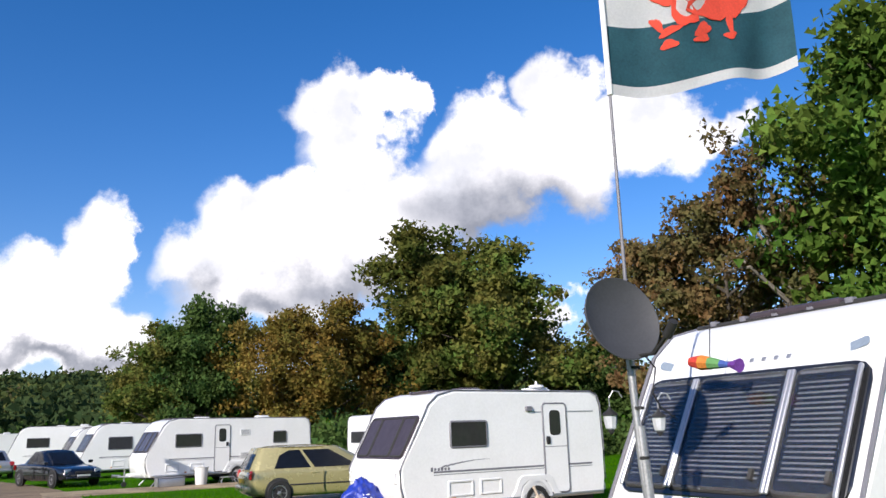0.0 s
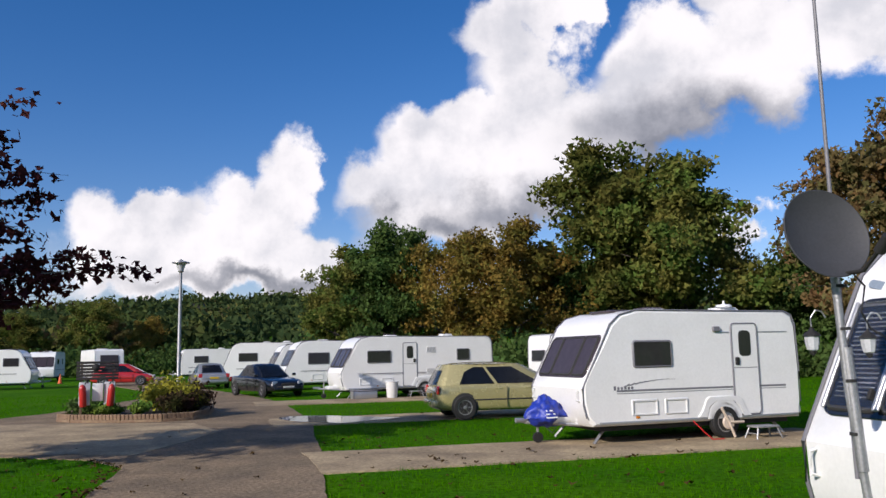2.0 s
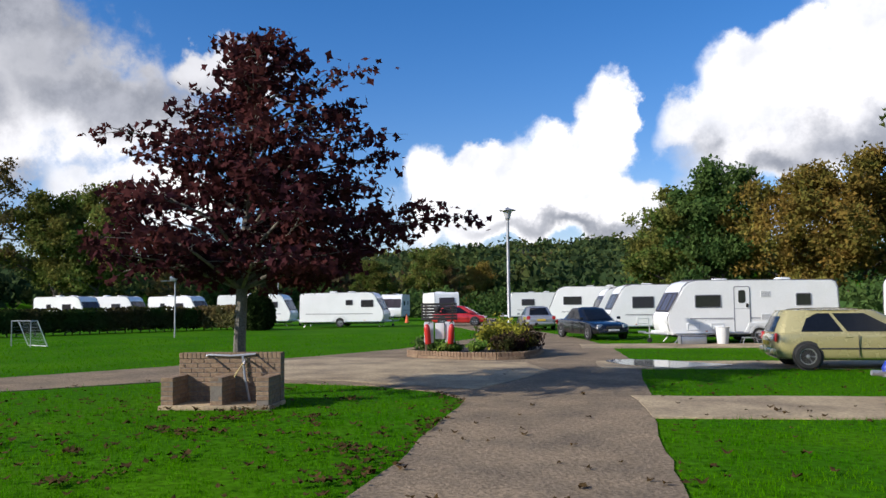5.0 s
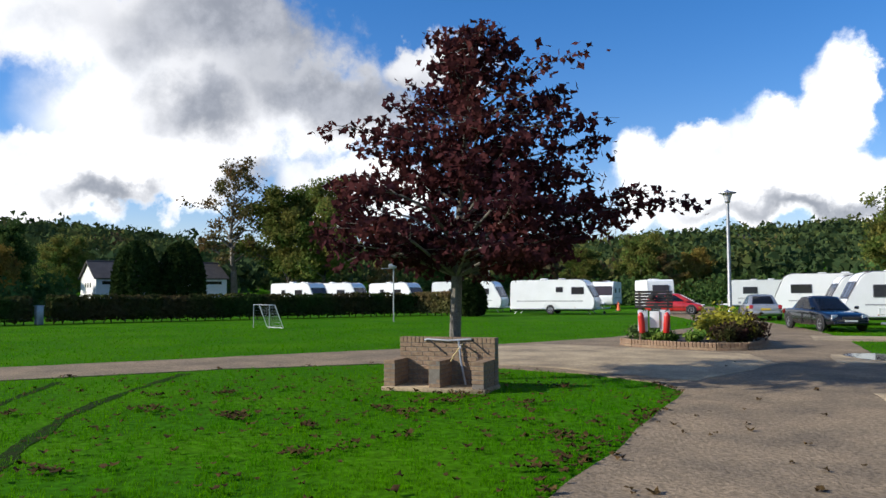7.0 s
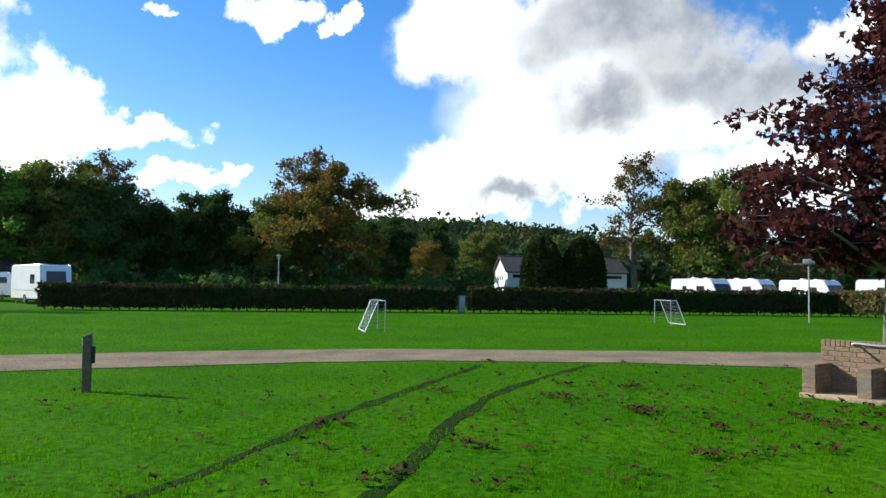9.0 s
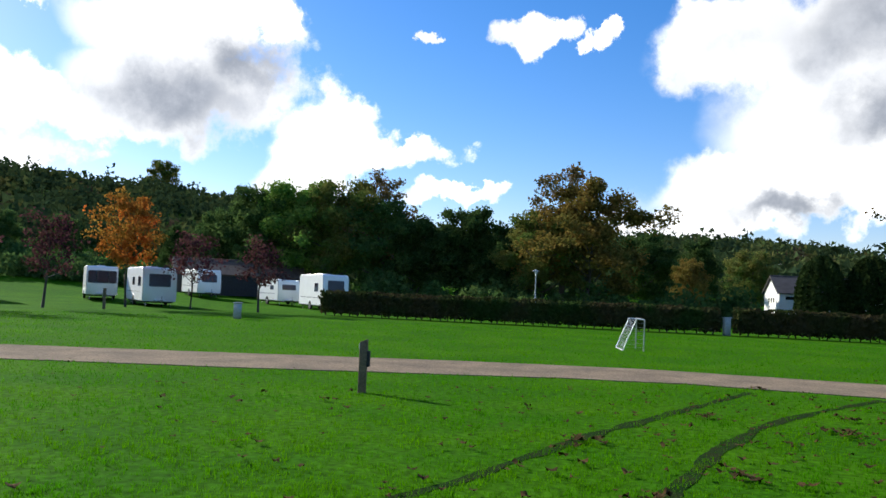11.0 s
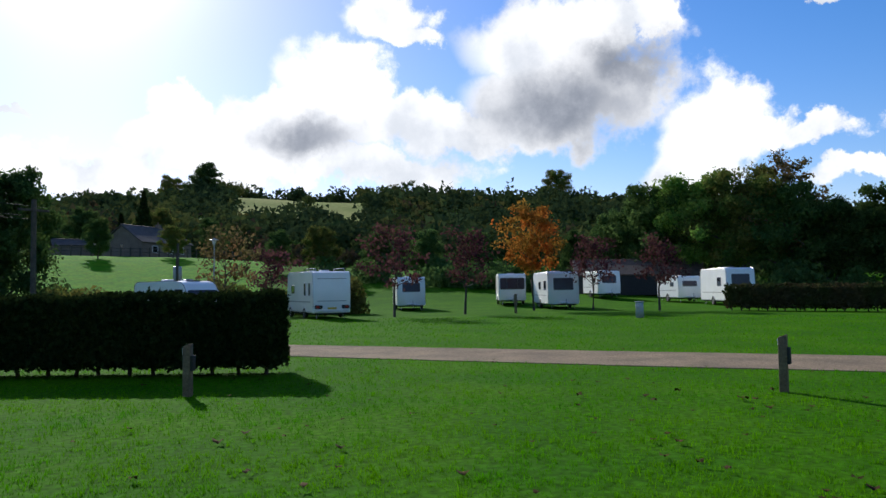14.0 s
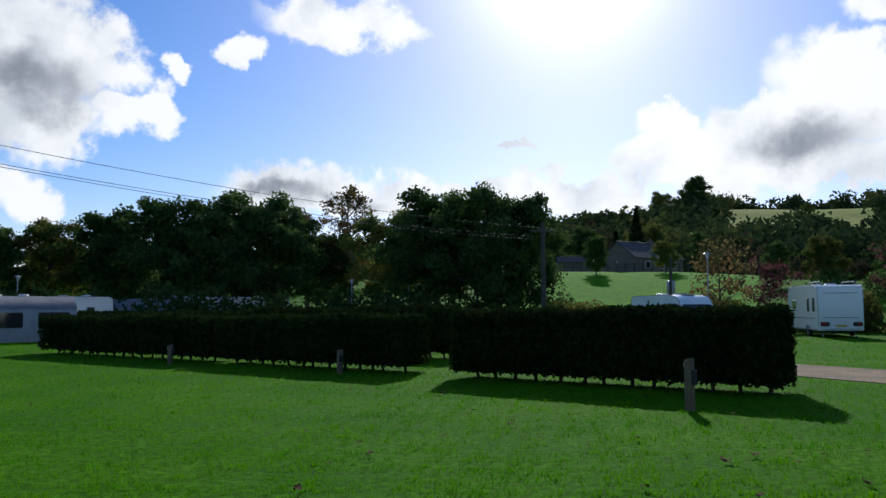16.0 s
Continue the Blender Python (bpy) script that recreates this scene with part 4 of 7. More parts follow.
    def skin(f, g, sy):
        """A point on the side of the cabin, f from back to front, g from the belt up."""
        xa, xb = low[0] + (top[0] - low[0]) * g ** 1.15 + 0.012, low[1] + (top[1] - low[1]) * g ** 1.05 - 0.012
        w = wl + (wt - wl) * g - 0.012
        return Vector((xa + (xb - xa) * f, sy * (w + 0.006), zb + (zt - zb) * g))

    def pane(name, corner, nf=6, ng=5):
        c = bmesh.new()
        grid = [[c.verts.new(corner(i / nf, j / ng)) for i in range(nf + 1)] for j in range(ng + 1)]
        for j in range(ng):
            for i in range(nf):
                c.faces.new((grid[j][i], grid[j][i + 1], grid[j + 1][i + 1], grid[j + 1][i]))
        bmesh.ops.solidify(c, geom=c.faces[:], thickness=0.008)
        part(name, c, M_DARKGLASS, t)
    for sy in (-1, 1):
        f0 = 0.17 if kind == "hatch" else 0.13
        pane("rear_side_window", lambda u, v: skin(f0 + (0.46 - f0) * u + 0.05 * (1 - u) * v, 0.06 + 0.80 * v * (0.72 + 0.28 * min(1, u * 2.2)), sy))
        pane("front_side_window", lambda u, v: skin(0.49 + 0.36 * u - 0.04 * u * v, 0.06 + 0.80 * v, sy))

    def across(u, v, front):
        g = 0.05 + 0.85 * v
        p = skin(1.0 if front else 0.0, g, 1)
        y = (2 * u - 1) * abs(p.y) * (0.74 if front else 0.74)
        bow = (0.05 * (1 - g) if front else -0.03) * (1 - (2 * u - 1) ** 2)
        return Vector((p.x + (0.020 if front else -0.020) + bow, y, p.z))
    pane("windscreen", lambda u, v: across(u, v, True))
    pane("rear_screen", lambda u, v: across(u, v * (0.80 if kind == "hatch" else 1.0), False))
    roof = bmesh.new()
    xa, xb = top[0] - 0.03, top[1] + 0.05
    rows = []
    for k in range(7):
        f = k / 6
        xx = xa + (xb - xa) * f
        e = 1 - (2 * f - 1) ** 4
        rows.append([roof.verts.new((xx, wt * yy * (0.82 + 0.2 * e), zt - 0.03 + 0.085 * e * (1 - abs(yy) ** 3 * 0.75))) for yy in (-1.0, -0.85, -0.5, 0, 0.5, 0.85, 1.0)])
    for a, b in zip(rows, rows[1:]):
        for k in range(6):
            roof.faces.new((a[k], b[k], b[k + 1], a[k + 1]))
    bmesh.ops.solidify(roof, geom=roof.faces[:], thickness=0.04)
    part("roof", roof, paint, t)
    for sy in (-1, 1):
        for wx in (-x + 0.78, x - 0.82):
            part("wheel_well", lathe([(0.30, -0.02), (0.362, -0.02), (0.366, 0.002), (0.32, 0.004)], 24, Matrix.Translation((wx, sy * (W / 2 - 0.012), 0.33)) @ pose(0, 0, 0, -90 * sy)), M_UNDER, body)
            wheel(t, wx, sy * (W / 2 - 0.068), 0.315, 0.20)
        part("head_light", plate(0.34, 0.16, 0.03, 0.05, axes((x - 0.12, sy * W / 2 * 0.68, belt * 0.70), (-0.35 * sy * sy, 1, 0), (1, 0.35 * sy, 0.15))), M_CLEARLENS, body)
        part("tail_light", plate(0.22, 0.22, 0.05, 0.05, axes((-x + 0.09, sy * W / 2 * 0.84, belt * 0.86), (0, -1, 0), (-1, 0.5 * sy, 0.1))), M_REDLIGHT, body)
        part("door_mirror", box(x * 0.38, x * 0.38 + 0.12, sy * W / 2 * 0.96 - 0.02 + (0 if sy > 0 else -0.12), sy * W / 2 * 0.96 + 0.02 + (0.12 if sy > 0 else 0), belt * 1.02, belt * 1.02 + 0.12, 0.03), paint, t)
        part("side_moulding", box(-x * 0.5, x * 0.5, sy * W / 2 - 0.006, sy * W / 2 + 0.008, 0.49, 0.525, 0.006), M_UNDER, body)
        for hx in (-x * 0.18, x * 0.22):
            part("door_handle", box(hx - 0.09, hx + 0.09, sy * W / 2 * 0.975 - 0.012, sy * W / 2 * 0.975 + 0.026, belt * 0.86, belt * 0.86 + 0.03, 0.008), paint, body)
            part("door_seam", box(hx + 0.22, hx + 0.225, sy * W / 2 - 0.03, sy * W / 2 + 0.001, 0.28, belt * 0.93), M_UNDER, body)
    part("front_plate", plate(0.52, 0.11, 0.015, 0.01, axes((x - 0.004, 0, 0.42), (0, 1, 0), (1, 0, 0))), plate_m, body)
    part("rear_plate", plate(0.52, 0.11, 0.03, 0.01, axes((-x + 0.01, 0, 0.62), (0, -1, 0), (-1, 0, 0))), rear_plate, body)
    part("grille", plate(0.7, 0.10, 0.02, 0.03, axes((x - 0.02, 0, 0.56), (0, 1, 0), (1, 0, 0.1))), M_UNDER, body)
    part("rear_bumper", box(-x - 0.03, -x + 0.14, -W / 2 * 0.86, W / 2 * 0.86, 0.34, 0.50, 0.04), paint, body)
    part("front_bumper", box(x - 0.16, x + 0.03, -W / 2 * 0.78, W / 2 * 0.78, 0.28, 0.42, 0.05), paint, body)
    return t


car("car", tuple(Vector((-4.97, 20.95)) + U * 2.1 + V * 0.85), math.degrees(math.atan2(U.y, U.x)) - 3, M_GOLDCAR, 4.2, 1.78, 1.50, "hatch", "pale gold hatchback parked on a concrete pitch")
car("car", (-16.3, 34.6), -40, M_NAVY, 4.6, 1.78, 1.45, "saloon", "dark navy saloon parked at the lane's edge, front on")
car("car", (-24.6, 44.2), 128, M_SILVER, 4.6, 1.80, 1.45, "saloon", "silver saloon parked at the lane's edge, rear on")
car("car", pol(34.4, 60), 26, M_REDCAR, 4.0, 1.72, 1.5, "hatch", "red hatchback parked far across the grass")

# ---- trees, hedges ----
def leaf_cards(centres, sizes, rng, droop=0.0, shape="leaf"):
    """Small bent leaf faces at the centres, each turned its own way."""
    n = len(centres)
    a = rng.normal(size=(n, 3))
    a /= np.linalg.norm(a, axis=1)[:, None]
    b = rng.normal(size=(n, 3))
    b -= (b * a).sum(1)[:, None] * a
    b /= np.linalg.norm(b, axis=1)[:, None]
    c = np.cross(a, b)
    s = sizes[:, None]
    if shape == "far":
        pts = [centres - a * s * 1.1, centres + a * s * 0.5 + b * s * 0.85, centres + a * s * 0.5 - b * s * 0.85 + c * s * 0.2]
        faces = np.arange(n)[:, None] * 3 + np.array([0, 1, 2])
    elif shape == "leaf":
        pts = [centres - a * s, centres + b * s * 0.62 + c * s * 0.15, centres + a * s, centres - b * s * 0.62 + c * s * 0.15]
        idx = np.arange(n)[:, None] * 4
        faces = np.concatenate([idx + np.array([0, 1, 2]), idx + np.array([0, 2, 3])])
        k = 4
    else:           # a ragged spray of five points
        pts = [centres - a * s, centres - a * s * 0.3 + b * s * 0.35, centres + b * s * 0.9 + a * s * 0.1, centres + a * s * 0.35 + b * s * 0.25 + c * s * 0.2, centres + a * s * 1.0,
               centres + a * s * 0.2 - b * s * 0.3, centres - b * s * 0.85 - a * s * 0.1 + c * s * 0.2]
        idx = np.arange(n)[:, None] * 7
        faces = np.concatenate([idx + np.array(q) for q in ((0, 1, 6), (1, 2, 3), (1, 3, 5), (3, 4, 5), (1, 5, 6))])
        k = 7
    verts = np.stack(pts, 1).reshape(-1, 3)
    return verts, faces


def np_mesh(name, verts, faces, material):
    me = bpy.data.meshes.new(name)
    nv, nf = len(verts), len(faces)
    me.vertices.add(nv)
    me.vertices.foreach_set("co", np.ascontiguousarray(verts, dtype=np.float32).ravel())
    me.loops.add(nf * 3)
    me.loops.foreach_set("vertex_index", np.ascontiguousarray(faces, dtype=np.int32).ravel())
    me.polygons.add(nf)
    me.polygons.foreach_set("loop_start", np.arange(0, nf * 3, 3, dtype=np.int32))
    me.update(calc_edges=True)
    me.materials.append(material)
    return me


def skeleton_tree(h, spread, trunk_r, rng, fork=0.25, limbs=9, up=0.5, lean=0.0, detail=2, low=0.3, shape=1.0, peak=0.32, cone=0.0):
    """Limbs of a tree: the bmesh of the wood and the ends where leaves gather."""
    bm = bmesh.new()
    ends = []
    top = Vector((lean * h, 0, h * 0.92))
    trunk = [Vector((0, 0, -0.1)), Vector((rng.normal() * 0.02 * h, rng.normal() * 0.02 * h, h * fork))]
    for k in range(1, 4):
        f = k / 3
        trunk.append(trunk[1].lerp(top, f) + Vector((rng.normal(), rng.normal(), 0)) * (0.012 if cone else 0.025) * h * (1 - f * 0.5))
    rad = [trunk_r * 1.25, trunk_r * 0.85, trunk_r * 0.55, trunk_r * 0.32, trunk_r * 0.08]
    add_tube(bm, trunk, rad, 9)

    def along(f):
        g = fork + (1 - fork) * f
        i = f * 3
        k = min(int(i), 2)
        return trunk[1 + k].lerp(trunk[2 + k], i - k)
    for j in range(limbs):
        f = (j + rng.random() * 0.7) / limbs
        if cone:
            f = f ** 1.35
        p = along(min(f * 0.92, 0.97))
        ang = j * 2.399 + rng.random() * 0.8
        reach = spread * (1 - abs(f - peak) ** 1.6 * 1.15 * shape) * (0.75 + 0.4 * rng.random())
        if cone:
            reach = spread * (1 - cone * f) * (0.72 + 0.4 * rng.random())
        rise = up * reach * (0.5 + 0.8 * rng.random()) + f * 0.12 * h
        if cone:
            rise = up * reach * (0.2 + 1.2 * rng.random()) * (0.4 + 2.2 * f)
        q = p + Vector((math.cos(ang) * reach, math.sin(ang) * reach, rise))
        m = p.lerp(q, 0.5) + Vector((rng.normal(), rng.normal(), rng.normal())) * 0.08 * reach + Vector((0, 0, 0.10 * reach))
        r0 = trunk_r * (0.42 - 0.25 * f)
        add_tube(bm, [p, m, q], [r0, r0 * 0.6, r0 * 0.15], 6)
        for d in range(detail + 2):
            g = 0.3 + 0.7 * (d + rng.random()) / (detail + 2)
            s = p.lerp(m, g * 2) if g < 0.5 else m.lerp(q, g * 2 - 1)
            e = s + Vector((rng.normal(), rng.normal(), 0.3 + 0.7 * rng.random())) * reach * 0.26
            add_tube(bm, [s, s.lerp(e, 0.5) + Vector((0, 0, 0.03 * reach)), e], [r0 * 0.3, r0 * 0.2, r0 * 0.05], 5)
            ends += [e, s.lerp(e, 0.55)]
        ends += [q, m.lerp(q, 0.6)]
    ends += [trunk[-1], trunk[-2]]
    return bm, ends


def tree(name, at, h, spread, trunk_r=0.25, leaf=M_OAK, bark=M_BARK, label="", seed=1, leaves=5000, leaf_size=0.22, clump=0.75, limbs=12, fork=0.22, up=0.35, category="tree", group="", shape=1.0, detail=2, flatten=0.8, spray="spray", z=None, fill=0, peak=0.32, cone=0.0):
    rng = np.random.default_rng(seed)
    x, y = at
    t = thing(name, pose(x, y, ground_z(x, y) if z is None else z), label, category, group)
    bm, ends = skeleton_tree(h, spread, trunk_r, rng, fork, limbs, up, 0.0, detail, shape=shape, peak=peak, cone=cone)
    part("trunk", bm, bark, t)
    e = np.array([tuple(v) for v in ends])
    if fill:        # twigs between the limb ends make a closed crown
        k = rng.integers(0, len(e), fill)
        j = rng.integers(0, len(e), fill)
        f = rng.random((fill, 1)) * 0.6
        e = np.concatenate([e, e[k] * (1 - f) + e[j] * f + rng.normal(size=(fill, 3)) * 0.05 * spread])
    wt = rng.random(len(e)) ** 1.2 + 0.15
    pick = rng.choice(len(e), leaves, p=wt / wt.sum())
    off = rng.normal(size=(leaves, 3))
    off *= (rng.random((leaves, 1)) ** 0.5) / np.linalg.norm(off, axis=1)[:, None]
    rad = clump * (0.6 + 0.8 * rng.random(len(e)))[pick]
    c = e[pick] + off * rad[:, None] * np.array([1, 1, flatten])
    c[:, 2] = np.maximum(c[:, 2], h * 0.08)
    v, f = leaf_cards(c, leaf_size * (0.6 + 0.8 * rng.random(leaves)), rng, shape=spray)
    crown = new("crown", np_mesh("crown", v, f, leaf))
    crown.parent = t
    return t


TREE_KINDS = {}


def big_tree(kind, at, h, label, seed=0, z=None):
    """A tree of one of a few kinds; each kind has three shapes, taken in turn, turned and scaled."""
    key = (kind, seed % 3)
    r0 = random.Random(f"{kind}{seed}{at}")
    x, y = at
    m = pose(x, y, ground_z(x, y) - 0.05 if z is None else z, 0, 0, r0.uniform(0, 360))
    s = h / 15.0
    wide = r0.uniform(0.9, 1.15)
    if key not in TREE_KINDS:
        sd = 11 + 7 * (seed % 3)
        p = dict(oak=dict(spread=5.6, leaf=M_OAK, size=0.185, leaves=21000, clump=1.25, limbs=16, fill=90, fork=0.18),
                 dark=dict(spread=5.0, leaf=M_DARKLEAF, leaves=21000, size=0.20, clump=1.25, limbs=17, fill=140, fork=0.12),
                 gold=dict(spread=6.2, leaf=M_GOLD, size=0.18, leaves=21000, clump=1.25, limbs=16, fill=120, fork=0.12),
                 brown=dict(spread=4.6, leaf=M_BROWN, size=0.17, leaves=12000, clump=1.0, limbs=17, fill=10, fork=0.2),
                 green=dict(spread=5.2, leaf=M_GREEN, size=0.17, leaves=24000, clump=1.25, limbs=18, fill=120, fork=0.1),
                 bare=dict(spread=3.6, leaf=M_BROWN, size=0.16, leaves=3600, clump=0.8, limbs=20, fill=0, fork=0.25, bark=M_BARKPALE))[kind]
        t = tree("tree", (0, 0), 15.0, p["spread"], 0.38, p["leaf"], p.get("bark", M_BARK), label, sd, p["leaves"], p.get("size", 0.25), p["clump"], p["limbs"], p["fork"], 0.3, fill=p["fill"], shape=0.9, z=0, spray="far")
        TREE_KINDS[key] = t
        t.matrix_basis = m @ Matrix.Diagonal((s * wide, s * wide, s, 1))
        return t
    o = TREE_KINDS[key]
    t = copy_thing(o, m)
    t.scale = (s * wide, s * wide, s)
    t["label"] = label
    return t


# the purple maple behind the brick water stand
def maple(at, label):
    """A young maple: a slim trunk, limbs that rise to a broad rounded crown leaning to one side, leaves in flat drooping sprays."""
    rng = np.random.default_rng(12)
    t = thing("maple_tree", pose(at[0], at[1], 0.0), label, "tree")
    side = Vector((0.647, 0.763, 0))
    hs, rs, ls = (2.2, 2.9, 3.7, 4.4, 5.3, 6.1, 6.7, 7.2), (2.1, 2.75, 2.85, 2.6, 2.15, 1.65, 0.9, 0.25), (0.1, 0.2, 0.25, 0.4, 0.5, 0.5, 0.45, 0.5)
    env = lambda z: (float(np.interp(z, hs, rs)), float(np.interp(z, hs, ls)))
    bm = bmesh.new()
    leader = [Vector((0, 0, -0.1)), Vector((0.0, 0.02, 1.0)), Vector((0.03, 0, 2.2)) + side * 0.04, side * 0.16 + Vector((0, 0, 3.8)), side * 0.30 + Vector((0, 0, 5.6)), side * 0.48 + Vector((0, 0, 7.2))]
    add_tube(bm, leader, [0.15, 0.115, 0.11, 0.075, 0.04, 0.008], 10)

    def stem(z):
        for a, b in zip(leader, leader[1:]):
            if a.z <= z <= b.z:
                return a.lerp(b, (z - a.z) / (b.z - a.z))
        return leader[-1]
    ends = []
    goals = []
    for j in range(70):
        f = (j + rng.random()) / 70
        z = 2.35 + 4.75 * f ** 1.15
        r, lean = env(z)
        a = j * 2.39996 + rng.normal() * 0.25
        q = r * (0.55 + 0.45 * rng.random() ** 0.6)
        goals.append((side * lean + Vector((math.cos(a) * q, math.sin(a) * q, z)), q))
    for dz, r in ((3.55, 4.35), (3.75, 3.9), (3.4, 3.6)):
        goals.append((side * r + Vector((0.1 * (dz - 3.5), 0, dz)), 2.0))
    goals.append((side * -2.45 + Vector((0.2, -0.2, 5.1)), 2.0))
    for g, q in goals:
        p = stem(max(2.05, g.z - 0.30 * q - 0.25))
        m = p.lerp(g, 0.5) + Vector((rng.normal() * 0.07 * q, rng.normal() * 0.07 * q, 0.07 * q))
        r0 = 0.014 + 0.010 * q
        add_tube(bm, [p, m, g], [r0, r0 * 0.6, 0.005], 6)
        for d in range(5 + int(q * 2.2)):
            f = 0.30 + 0.70 * rng.random()
            s = p.lerp(m, f * 2) if f < 0.5 else m.lerp(g, f * 2 - 1)
            e = s + Vector((rng.normal(), rng.normal(), 0.35 * rng.normal() + 0.1)) * (0.16 + 0.12 * q)
            add_tube(bm, [s, s.lerp(e, 0.5) + Vector((0, 0, 0.03)), e], [0.009, 0.006, 0.003], 4)
            ends += [e, s.lerp(e, 0.6)]
        ends += [g, m.lerp(g, 0.7)]
    part("trunk", bm, M_BARKPALE, t)
    e = np.array([tuple(v) for v in ends])
    n = 13000
    wt = (0.3 + rng.random(len(e))) * np.where(e[:, 2] < 4.8, 1.35, 0.8)
    pick = rng.choice(len(e), n, p=wt / wt.sum())
    o = rng.normal(size=(n, 3)) * np.array([0.16, 0.16, 0.075])
    c = e[pick] + o
    c[:, 2] = np.maximum(c[:, 2] - 0.05, 1.95)
    v, f = leaf_cards(c, 0.092 * (0.55 + 0.8 * rng.random(n)), rng, shape="spray")
    crown = new("crown", np_mesh("crown", v, f, M_PURPLE))
    crown.parent = t


maple(pol(49.7, 16.2), "young purple-leaved maple with a pale slim trunk")

